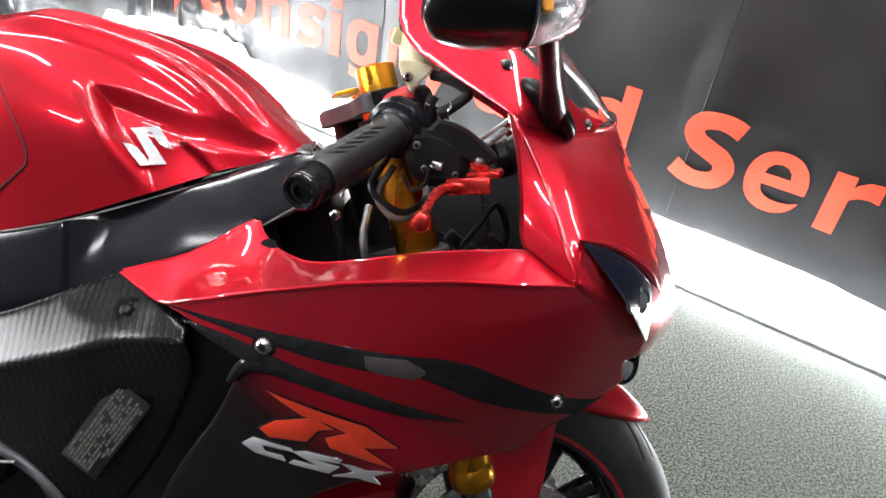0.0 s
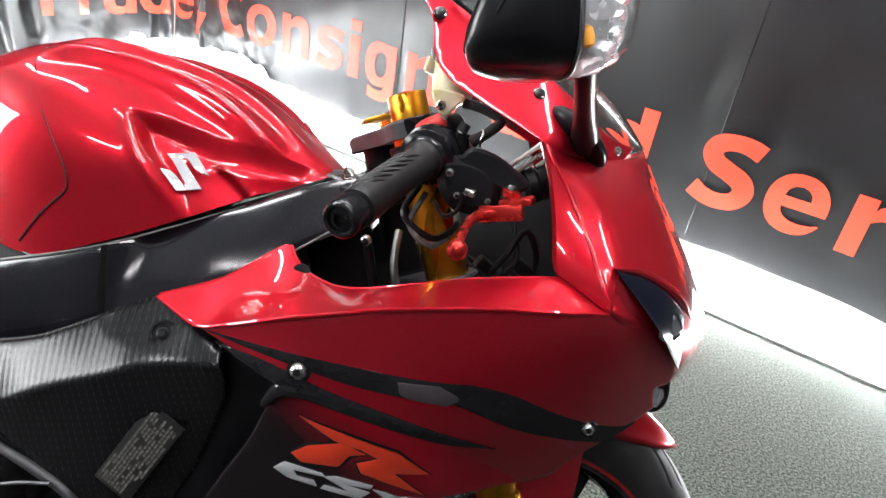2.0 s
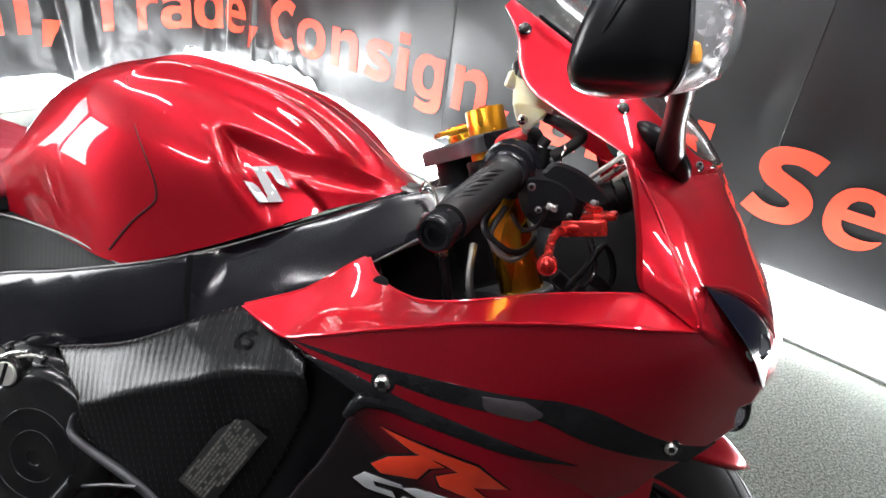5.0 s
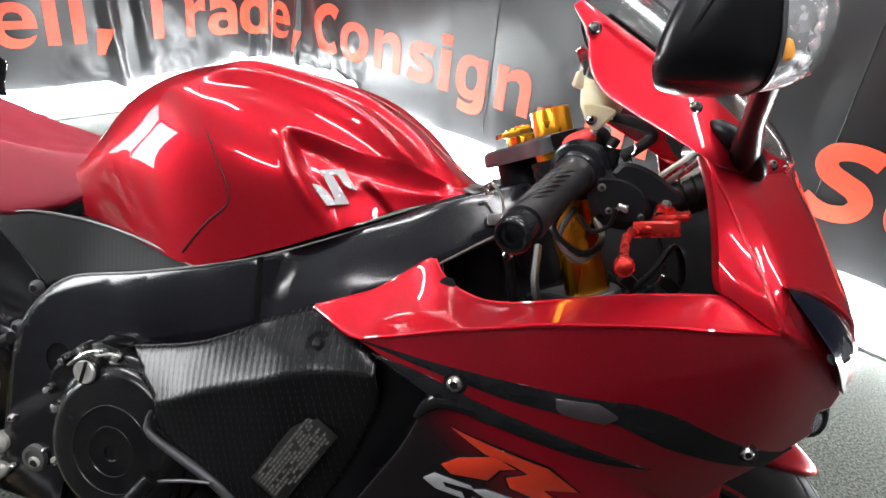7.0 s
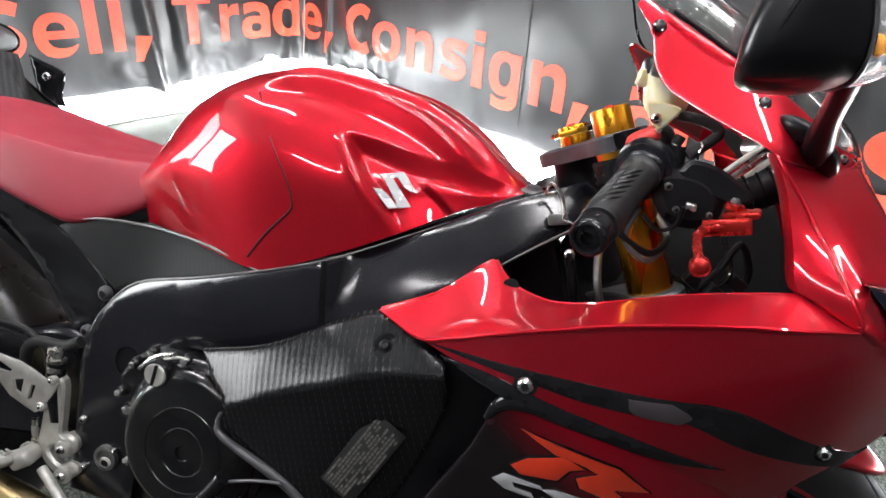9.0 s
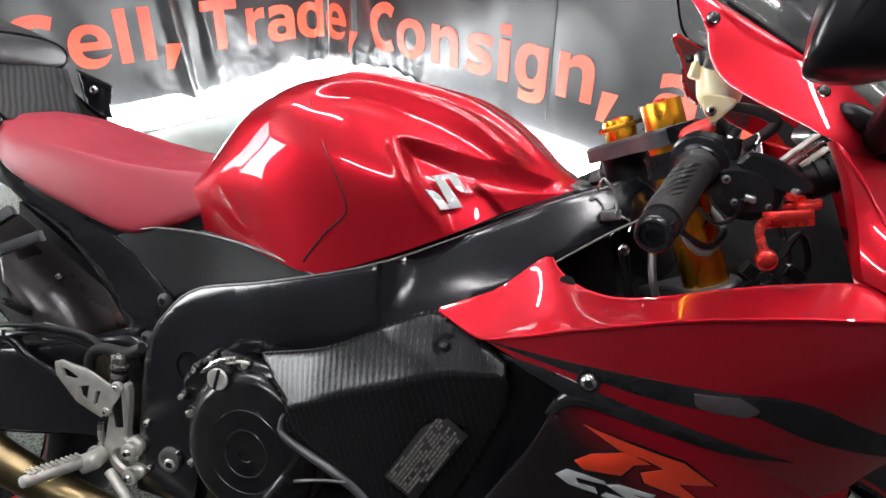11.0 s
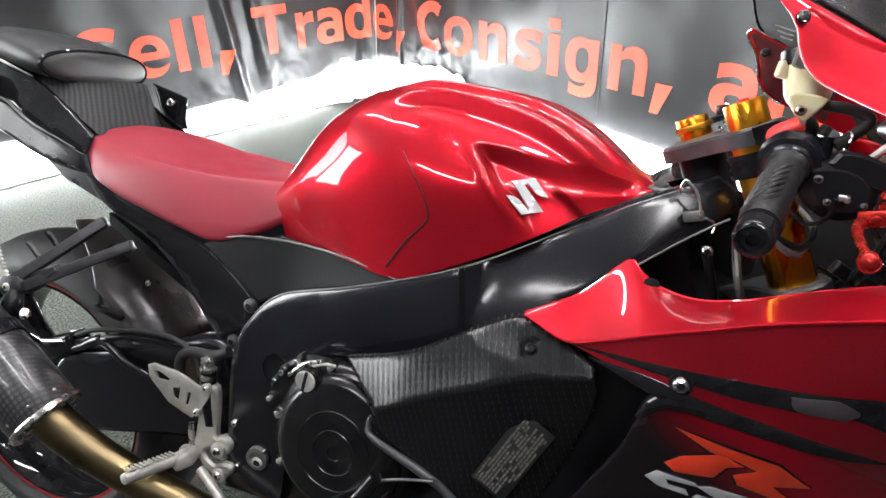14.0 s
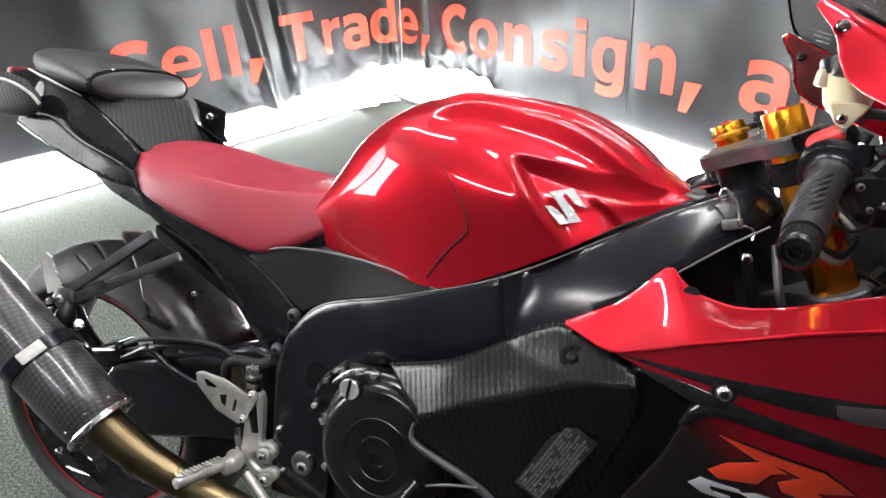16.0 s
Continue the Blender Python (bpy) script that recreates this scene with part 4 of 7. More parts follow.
half = tank_side(-0.90, -0.325, 250)
bm = bmesh.new()
grid = []
for row in half:
    grid.append([bm.verts.new((x, -y, z)) for x, y, z in row[::-1]] + [bm.verts.new((x, y, z)) for x, y, z in row[1:]])
for a, b in zip(grid, grid[1:]):
    for i in range(len(a) - 1):
        bm.faces.new((a[i], a[i + 1], b[i + 1], b[i]))
bm.faces.new([r[0] for r in grid] + [r[-1] for r in grid[::-1]])
bm.faces.new(grid[0])
bm.faces.new(grid[-1][::-1])
tank = part("fuel_tank", bm, RED, bike, "glossy candy-red fuel tank with sharp creases", sharp=60)


def tank_y(x, z):
    """Half width of the tank's flank at a height."""
    ring = [p for p in tank_ring(x) if p[0] > 0.05]
    zs, ys = [p[1] for p in ring[::-1]], [p[0] for p in ring[::-1]]
    return float(np.interp(z, zs, ys)) - tank_cut(x, 0.15, z)


# Thin dark tubes on the surface stand in for the shaded panel gap.
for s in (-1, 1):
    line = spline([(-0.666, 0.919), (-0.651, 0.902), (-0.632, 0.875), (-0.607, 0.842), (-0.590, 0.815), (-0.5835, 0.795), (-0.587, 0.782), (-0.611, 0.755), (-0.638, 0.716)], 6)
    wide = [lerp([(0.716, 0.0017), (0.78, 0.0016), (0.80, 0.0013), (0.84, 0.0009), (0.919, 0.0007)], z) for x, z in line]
    part("panel_gap", tube([(x, s * (tank_y(x, z) + 0.0001), z) for x, z in line], wide, 1, 6), GAP_SHADE, tank, "dark line painting the shade of the panel gap")

# badge: slanted chrome pieces on the hollow face
bx, bz = -0.4620, 0.8285
grad_x = (tank_y(bx + 0.008, bz) - tank_y(bx - 0.008, bz)) / 0.016
grad_z = (tank_y(bx, bz + 0.012) - tank_y(bx, bz - 0.012)) / 0.024
face_out = Vector((-grad_x, -1, -grad_z)).normalized()
side_way = Vector((1, -grad_x, 0)).normalized()
up_way = face_out.cross(side_way) * -1
badge_m = Matrix((side_way, up_way if up_way.z > 0 else -up_way, face_out)).transposed().to_4x4()
badge_m.translation = Vector((bx, -tank_y(bx, bz), bz)) + face_out * 0.006
EMBLEM = [(-31.7, 13.7), (-2.4, 20.4), (16.4, -3.7), (8.6, -2.3), (1.0, 0.9), (-9.5, 12.3), (-15.2, 11.3), (10.8, -21.3), (-16.5, -26.8), (-37.3, -3.9), (-27.4, -4.4), (-20.2, -8.4), (-9.5, -19.4), (-7.2, -18.1), (-24.5, 6.7)]
bm = filled([[(x * 0.001, z * 0.001) for x, z in EMBLEM]], [], 0.006)
raised = bmesh.ops.extrude_face_region(bm, geom=bm.faces[:])["geom"]
bmesh.ops.translate(bm, vec=(0, 0, 0.004), verts=[v for v in raised if isinstance(v, bmesh.types.BMVert)])
part("badge", bm, BADGE, tank, "satin chrome angular badge", sharp=30, m=badge_m @ pose(0, 0, -0.001))
# tank nose bracket and its bolt
part("nose_bracket", block((0.05, 0.07, 0.012), pose(-0.318, -0.01, 0.838, 0, 12, 0), 0.004), PLASTIC, bike)
part("grommet", lathe([(0, 0.016), (0.006, 0.016), (0.008, 0.010), (0.012, 0.009), (0.013, 0.0)], (-0.315, -0.045, 0.842), (0, -0.2, 1), 24), GREY, bike)

# frame spars
FRAME_BASE = bent([(-0.84, 0.36, -0.160), (-0.90, 0.47, -0.158), (-0.80, 0.60, -0.166), (-0.68, 0.63, -0.188), (-0.53, 0.69, -0.196), (-0.40, 0.76, -0.176), (-0.30, 0.83, -0.118), (-0.24, 0.86, -0.085)])
SPAR = [(-0.905, 0.30, 1), (-0.900, 0.463), (-0.893, 0.531), (-0.867, 0.588), (-0.809, 0.642), (-0.682, 0.682), (-0.533, 0.734), (-0.393, 0.804), (-0.335, 0.835), (-0.25, 0.872, 1),
        (-0.21, 0.845, 1), (-0.271, 0.800), (-0.338, 0.755), (-0.384, 0.719), (-0.458, 0.672), (-0.518, 0.640), (-0.594, 0.600), (-0.687, 0.578), (-0.735, 0.565), (-0.775, 0.500), (-0.800, 0.30, 1)]
SPAR_TOP = [(-0.867, 0.588), (-0.809, 0.642), (-0.682, 0.682), (-0.533, 0.734), (-0.393, 0.804), (-0.335, 0.835), (-0.25, 0.872)]


def FRAME_Y(x, z):
    """Outer face of the beam: rolled inwards to its upper edge, and a little to its lower one."""
    d = lerp(SPAR_TOP, x) - z
    reach = lerp([(-0.87, 0.030), (-0.70, 0.045), (-0.54, 0.050), (-0.50, 0.090), (-0.30, 0.095)], x)
    depth = lerp([(-0.87, 0.000), (-0.80, 0.003), (-0.54, 0.0035), (-0.50, 0.0065), (-0.30, 0.0065)], x)
    y = FRAME_BASE(x, z) + depth * max(0.0, 1 - d / reach) ** 2
    low = lerp([(-0.76, 0.0), (-0.70, 0.003), (-0.30, 0.003)], x)
    # ahead of the weld the face twists to look upwards
    lean = 0.31 * smooth(-0.538, -0.495, x) * (1 - 0.6 * smooth(-0.40, -0.30, x))
    y += lean * max(0.0, z - lerp([(-0.594, 0.600), (-0.518, 0.640), (-0.458, 0.672), (-0.384, 0.719), (-0.338, 0.755), (-0.271, 0.800)], x))
    return y + low * min(1.0, max(0.0, (d - 0.045) / 0.06)) ** 2


hole = [np.array((-0.812 + 0.024 * math.cos(a), 0.525 + 0.024 * math.sin(a))) for a in np.linspace(0, 2 * math.pi, 20, endpoint=False)]
spar = part("frame_spar", shell(outline(SPAR), FRAME_Y, 0.045, 0.012, 0.0035, 0.0022, [hole]), SATIN, bike, "satin black aluminium frame beam", sharp=60)
part("frame_spar", shell(outline(SPAR), FRAME_Y, 0.045, 0.02, 0.010, 0.007), SATIN, bike, m=FLIP)
# A grey tube paints the highlight along the beam's upper edge.
part("spar_highlight", tube([(x, FRAME_Y(x, z) + 0.0018, z) for x, z in ((-0.884, 0.555), (-0.865, 0.5885), (-0.809, 0.6415), (-0.682, 0.6815), (-0.533, 0.7335), (-0.400, 0.7995))], [0.0006, 0.0014, 0.0016, 0.0016, 0.0014, 0.0006], 6, 8), GREY, spar, "grey line for the highlight on the beam's upper edge")
pad_loop = [(x, lerp(SPAR_TOP, x) + 0.004) for x in np.linspace(-0.64, -0.32, 12)] + [(x, lerp(SPAR_TOP, x) - 0.012) for x in np.linspace(-0.32, -0.64, 12)]
part("tank_rubber", shell([np.array(p) for p in pad_loop], lambda x, z: FRAME_Y(x, min(z, lerp(SPAR_TOP, x))) + 0.016, 0.03, 0.015, 0.003, 0.002), PLASTIC, spar, "black rubber strip below the tank")
part("pivot_recess", lathe([(0, 0.024), (0.0, 0.020), (0.016, 0.019), (0.016, 0.0)], (-0.812, FRAME_Y(-0.812, 0.525) + 0.004, 0.525), (0, 1, 0), 24), PLASTIC, spar)
WELD = [(-0.535, 0.733, 1), (-0.529, 0.735, 1), (-0.519, 0.655, 1), (-0.526, 0.650, 1)]
# Flush near-black strip: the recessed joint's shade is in the colour.
part("weld_seam", shell(outline(WELD), lambda x, z: FRAME_Y(x, z) - 0.0006, 0.003, 0.006, 0.0012, 0.0005), VOID, spar)
for x, z, r in ((-0.840, 0.363, 0.013), (-0.885, 0.418, 0.006), (-0.828, 0.385, 0.004), (-0.879, 0.345, 0.005)):
    socket_bolt(spar, (x, FRAME_Y(x, z) + 0.001, z), RIGHT, r, ALLOY if r > 0.01 else STEEL, head=0.008)
part("pivot_ring", lathe([(0, 0.019), (0.009, 0.018), (0.010, 0.013), (0.006, 0.012), (0.006, 0.0)], (-0.840, FRAME_Y(-0.84, 0.372) + 0.001, 0.372), RIGHT, 24), GREY, spar, "dull alloy pivot ring")
part("cross_member", block((0.08, 0.15, 0.12), pose(-0.30, 0.02, 0.745, 0, -20, 0), 0.01), PLASTIC, bike)

# side cover between tank and frame, carbon faced
cover = shell(outline([(-0.965, 0.688, 1), (-0.946, 0.699), (-0.885, 0.712), (-0.803, 0.715), (-0.708, 0.712), (-0.612, 0.700, 1), (-0.68, 0.672), (-0.80, 0.640), (-0.850, 0.620, 1)]), bent([(-0.95, 0.7, -0.136), (-0.62, 0.70, -0.180), (-0.8, 0.64, -0.150), (-0.8, 0.71, -0.134), (-0.7, 0.70, -0.156), (-0.7, 0.66, -0.170), (-0.87, 0.64, -0.150)]), 0.006, 0.012, 0.004, 0.003)
part("side_cover", cover, CARBON_SIDE, bike, "carbon-look side cover below the tank")

# Thin grey tube in place of the specular line on the cover's top edge.
part("cover_highlight", tube([(-0.93, -0.138, 0.704), (-0.885, -0.138, 0.713), (-0.803, -0.1385, 0.716), (-0.708, -0.159, 0.713), (-0.615, -0.184, 0.701)], [0.0008, 0.002, 0.002, 0.002, 0.001], 6, 8), GREY, bike, "grey line for the specular edge of the side cover")

# subframe side
sub_y = bent([(-1.2, 0.74, -0.128), (-0.9, 0.68, -0.128), (-0.87, 0.60, -0.132), (-1.0, 0.6, -0.105), (-1.1, 0.68, -0.115)])
SUB = [(-1.215, 0.788, 1), (-1.128, 0.764), (-1.02, 0.734), (-0.925, 0.706), (-0.885, 0.690, 1), (-0.856, 0.633), (-0.873, 0.590), (-0.900, 0.545, 1), (-0.965, 0.530), (-1.037, 0.612), (-1.094, 0.671), (-1.178, 0.723)]
subframe = part("subframe_panel", shell(outline(SUB), sub_y, 0.02, 0.014, 0.006, 0.004), SATIN, bike, "satin black subframe side")
part("subframe_panel", shell(outline(SUB), sub_y, 0.02, 0.02, 0.006, 0.004), SATIN, bike, m=FLIP)
# The panel's edge highlight is drawn as a pale grey tube.
part("subframe_highlight", tube([(x, sub_y(x, z) + 0.0004, z) for x, z in ((-0.990, 0.682), (-0.950, 0.662), (-0.905, 0.632), (-0.884, 0.616))], [0.0006, 0.0016, 0.0018, 0.0008], 6, 8), GREY, subframe, "pale grey line for the highlight on the panel's edge")
socket_bolt(subframe, (-0.866, -0.150, 0.612), RIGHT, 0.011, CLAMP_GREY, head=0.009, label="dull socket bolt")
socket_bolt(subframe, (-0.911, -0.130, 0.540), RIGHT, 0.010, CLAMP_GREY, head=0.009)
socket_bolt(subframe, (-1.09, -0.118, 0.60), RIGHT, 0.005, STEEL)
part("tail_tray", loft([[(x, -w, z), (x, w, z), (x, w * 0.9, z - h), (x, -w * 0.9, z - h)] for x, w, z, h in ((-0.88, 0.11, 0.70, 0.06), (-1.1, 0.11, 0.73, 0.05), (-1.3, 0.10, 0.80, 0.05), (-1.52, 0.06, 0.90, 0.03))]), PLASTIC, bike)

# rider seat
rings = []
for x in np.linspace(-1.215, -0.815, 34):
    top = lerp([(-1.215, 0.846), (-1.16, 0.842), (-1.10, 0.828), (-1.02, 0.806), (-0.94, 0.797), (-0.87, 0.800), (-0.815, 0.806)], x)
    cy = lerp([(-1.215, 0.108), (-1.16, 0.126), (-1.05, 0.131), (-0.95, 0.120), (-0.87, 0.094), (-0.815, 0.072)], x)
    cz = lerp([(-1.215, 0.824), (-1.16, 0.809), (-1.05, 0.800), (-0.95, 0.791), (-0.87, 0.791), (-0.815, 0.799)], x)
    fy = lerp([(-1.215, 0.120), (-1.16, 0.142), (-1.05, 0.152), (-0.95, 0.146), (-0.87, 0.122), (-0.815, 0.100)], x)
    fz = lerp([(-1.215, 0.781), (-1.174, 0.768), (-1.118, 0.751), (-1.061, 0.736), (-1.006, 0.721), (-0.94, 0.706), (-0.88, 0.722), (-0.84, 0.744), (-0.815, 0.765)], x)
    half_r = spline([(0, top), (cy * 0.55, top - (top - cz) * 0.22), (cy - 0.016, cz + (top - cz) * 0.34), (cy - 0.001, cz + 0.001), ((cy + fy) / 2 + 0.003, (cz + fz) / 2 + 0.004), (fy, fz), (fy - 0.012, fz - 0.012)], 5)
    rings.append([(x, -p[0], p[1]) for p in half_r[::-1]] + [(x, p[0], p[1]) for p in half_r[1:]])
tip0 = [(-1.222, y * 0.93, z * 0.5 + 0.40) for _, y, z in rings[0]]
seat = part("seat", loft([tip0] + rings), SEAT_RED, bike, "red vinyl rider's seat", sharp=50)
part("seat_base", loft([[(x, -w, z), (x, w, z), (x, w, z - 0.018), (x, -w, z - 0.018)] for x, w, z in ((-1.21, 0.115, 0.775), (-1.10, 0.136, 0.742), (-0.95, 0.136, 0.702), (-0.83, 0.105, 0.738))]), PLASTIC, seat)

# pillion pad and the tail
rings = []
for x in np.linspace(-1.57, -1.30, 26):
    t = (x + 1.57) / 0.27
    w = lerp([(0, 0.020), (0.074, 0.036), (0.26, 0.072), (0.44, 0.100), (0.8, 0.115), (0.96, 0.117), (1, 0.114)], t)
    top = lerp([(0, 0.978), (0.1, 0.992), (0.4, 1.000), (0.75, 0.988), (0.94, 0.975), (1, 0.966)], t)
    low = lerp([(0, 0.960), (0.2, 0.952), (0.5, 0.935), (0.82, 0.914), (1, 0.911)], t)
    ring = []
    for a in np.linspace(0, 2 * math.pi, 32, endpoint=False):
        q, s = math.cos(a), math.sin(a)
        ring.append((x, w * math.copysign(abs(q) ** (0.6 + 0.22 * smooth(0.6, 1, t)), q), (top + low) / 2 + (top - low) / 2 * math.copysign(abs(s) ** (0.75 + 0.12 * smooth(0.6, 1, t)), s)))
    rings.append([(px - 0.012 * (py / 0.11) ** 2 * t * t, py, pz) for px, py, pz in ring])
cap = [[(p[0] * k + -1.30 * (1 - k) + dx, p[1] * k, 0.941 + (p[2] - 0.941) * k) for p in rings[-1]] for k, dx in ((0.93, 0.006), (0.75, 0.011), (0.4, 0.015))]
pad = part("pillion_pad", loft(rings + cap), SEAT_BLACK, bike, "black vinyl pillion pad", sharp=70)
part("pad_piping", tube([tuple(p) for p in rings[-1]] + [tuple(rings[-1][0])], 0.0042, 1, 8), GLOSS_BLACK, pad)
# carbon face under the pad, above the rider seat
face = loft([[(-1.337, -0.100, 0.914), (-1.300, -0.05, 0.918), (-1.285, 0.05, 0.918), (-1.291, 0.095, 0.918)], [(-1.269, -0.100, 0.872), (-1.255, -0.05, 0.878), (-1.252, 0.05, 0.878), (-1.274, 0.095, 0.876)], [(-1.208, -0.100, 0.832), (-1.205, -0.05, 0.834), (-1.220, 0.05, 0.834), (-1.254, 0.095, 0.832)]], False)
part("tail_front", face, CARBON_TAIL, bike, "carbon-look panel behind the rider's seat", sharp=20)
UPPER_TAIL = [(-1.60, 0.945, 1), (-1.50, 0.958), (-1.42, 0.940), (-1.344, 0.915), (-1.269, 0.870), (-1.205, 0.830, 1), (-1.206, 0.803, 1), (-1.226, 0.810), (-1.319, 0.842), (-1.389, 0.877), (-1.457, 0.881), (-1.50, 0.892), (-1.60, 0.920, 1)]
LOWER_TAIL = [(-1.485, 0.886, 1), (-1.450, 0.879), (-1.385, 0.875), (-1.319, 0.840), (-1.226, 0.808), (-1.206, 0.801, 1), (-1.188, 0.769, 1), (-1.254, 0.776), (-1.317, 0.791), (-1.381, 0.813), (-1.438, 0.836), (-1.49, 0.860, 1)]
tail_y = bent([(-1.6, 0.93, -0.06), (-1.5, 0.955, -0.085), (-1.457, 0.881, -0.122), (-1.344, 0.915, -0.100), (-1.205, 0.83, -0.112), (-1.389, 0.878, -0.126), (-1.319, 0.842, -0.130), (-1.226, 0.81, -0.132), (-1.269, 0.868, -0.102), (-1.42, 0.935, -0.102)], 0.004)
low_y = bent([(-1.6, 0.92, -0.120), (-1.457, 0.880, -0.122), (-1.389, 0.876, -0.124), (-1.319, 0.841, -0.127), (-1.226, 0.809, -0.136), (-1.181, 0.769, -0.134), (-1.311, 0.791, -0.128), (-1.442, 0.834, -0.126), (-1.27, 0.80, -0.134)], 0.01)
for flip in (None, FLIP):
    tail = part("tail_fairing", shell(outline(UPPER_TAIL), tail_y, 0.005, 0.012, 0.003, 0.002), GLOSS_BLACK, bike, "glossy black tail fairing", sharp=60, m=flip)
    part("lower_panel", shell(outline(LOWER_TAIL), low_y, 0.011, 0.008, 0.004, 0.003), TAIL_BLACK, tail, sharp=60, m=flip)
    if flip is None:
        # Grey tube that draws the highlight on the crease.
        part("crease_highlight", tube([(x, tail_y(x, z) - 0.0005, z - 0.001) for x, z in ((-1.457, 0.881), (-1.389, 0.877), (-1.319, 0.842), (-1.226, 0.810))], [0.0008, 0.0018, 0.0018, 0.0006], 6, 8), GREY, tail, "grey line for the highlight on the tail's crease")
        part("pad_strip", tube([(-1.47, -0.104, 0.957), (-1.41, -0.106, 0.938), (-1.344, -0.104, 0.917)], [0.002, 0.0028, 0.001], 6, 8), ALLOY, tail, "pale strip below the pillion pad")
deck = [[(x, -w, z), (x, w, z), (x, w, z - 0.02), (x, -w, z - 0.02)] for x, w, z in ((-1.62, 0.045, 0.945), (-1.56, 0.062, 0.953), (-1.48, 0.086, 0.955), (-1.40, 0.098, 0.935))]
part("tail_deck", loft(deck), GLOSS_BLACK, bike, "black tail top behind the pillion pad", sharp=30)
LEFT = [(-1.345, 0.920, 1), (-1.258, 0.899), (-1.249, 0.889), (-1.252, 0.852), (-1.242, 0.834, 1), (-1.31, 0.828, 1)]
left_piece = part("tail_wing", shell(outline(LEFT), bent([(-1.33, 0.91, 0.165), (-1.22, 0.88, 0.150), (-1.22, 0.84, 0.148), (-1.29, 0.84, 0.160)]), 0.005, 0.012, 0.003, 0.002), GLOSS_BLACK, bike, "black tail wing with a bright screw")
socket_bolt(left_piece, (-1.285, 0.153, 0.884), (0.2, -1, 0.2), 0.008, STEEL)
# rear indicator
ind = part("rear_indicator", loft([[(x, -0.150 + r * math.cos(a) * 0.45, z + r * math.sin(a)) for a in np.linspace(0, 2 * math.pi, 20, endpoint=False)] for x, z, r in ((-1.50, 0.912, 0.036), (-1.46, 0.912, 0.038), (-1.42, 0.908, 0.032), (-1.395, 0.902, 0.018), (-1.385, 0.898, 0.004))]), CARBON_TAIL, bike, "carbon-look rear indicator")
part("rim_edge", tube([(-1.50, -0.166, 0.94), (-1.44, -0.166, 0.935), (-1.40, -0.160, 0.918), (-1.386, -0.152, 0.899)], 0.003, 6, 8), ALLOY, ind, "bright edge strip")
part("tail_lamp", block((0.02, 0.10, 0.03), pose(-1.60, 0, 0.945), 0.006), STRIPE, bike, "red tail lamp")

# side fairing, right and left
SIDE_Y = bent([(-0.433, 0.704, -0.240), (-0.265, 0.679, -0.282), (0.014, 0.79, -0.266), (0.017, 0.83, -0.252), (0.03, 0.657, -0.217), (0.116, 0.732, -0.17), (0.109, 0.662, -0.142), (-0.192, 0.593, -0.266), (-0.285, 0.642, -0.278),
               (-0.14, 0.755, -0.285), (-0.14, 0.66, -0.280), (-0.35, 0.55, -0.262), (-0.15, 0.48, -0.225), (-0.05, 0.58, -0.220)], 0.0015)
SIDE = [(-0.386, 0.690, 1), (-0.329, 0.709), (-0.284, 0.727), (-0.190, 0.758), (-0.100, 0.778), (-0.040, 0.786), (0.014, 0.791, 1), (0.015, 0.830, 1), (0.036, 0.806), (0.072, 0.770), (0.120, 0.722, 1), (0.117, 0.704), (0.102, 0.697), (0.112, 0.668, 1),
        (0.099, 0.656), (0.074, 0.641), (0.027, 0.611), (0.010, 0.588), (-0.022, 0.575, 1), (-0.060, 0.600, 1), (-0.155, 0.640), (-0.219, 0.652), (-0.293, 0.668)]
CREASE = [(-0.438, 0.706), (-0.386, 0.690), (-0.350, 0.701), (-0.329, 0.709), (-0.310, 0.717), (-0.284, 0.727), (-0.240, 0.742), (-0.190, 0.758), (-0.100, 0.778), (-0.040, 0.786), (0.014, 0.791)]
OPENING = [(-0.438, -0.2375, 0.7075), (-0.386, -0.203, 0.729), (-0.350, -0.163, 0.759), (-0.334, -0.150, 0.769), (-0.322, -0.160, 0.760), (-0.300, -0.176, 0.749), (-0.262, -0.193, 0.747), (-0.215, -0.206, 0.759), (-0.125, -0.220, 0.788), (-0.050, -0.234, 0.808), (-0.030, -0.240, 0.811)]
LOWER = [(-0.300, 0.625, 1), (-0.285, 0.646), (-0.268, 0.655), (-0.211, 0.653), (-0.150, 0.643), (-0.045, 0.612), (-0.010, 0.580), (-0.018, 0.566, 1), (-0.119, 0.534), (-0.198, 0.500), (-0.290, 0.40, 1), (-0.40, 0.36, 1), (-0.365, 0.480), (-0.318, 0.575)]
STRIPE_LOOP = [(-0.383, 0.689, 1), (-0.320, 0.6915), (-0.260, 0.6938), (-0.215, 0.6952), (-0.160, 0.6960), (-0.118, 0.6985), (-0.093, 0.7005), (-0.055, 0.695), (-0.003, 0.675), (0.069, 0.650), (0.094, 0.650, 1), (0.062, 0.629, 1), (0.003, 0.643), (-0.054, 0.657), (-0.113, 0.677), (-0.161, 0.675), (-0.210, 0.676), (-0.250, 0.680), (-0.300, 0.684)]
SLIVER = [(-0.360, 0.680, 1), (-0.300, 0.678), (-0.230, 0.664), (-0.160, 0.651), (-0.060, 0.627, 1), (-0.115, 0.628), (-0.190, 0.640), (-0.262, 0.652), (-0.320, 0.668)]
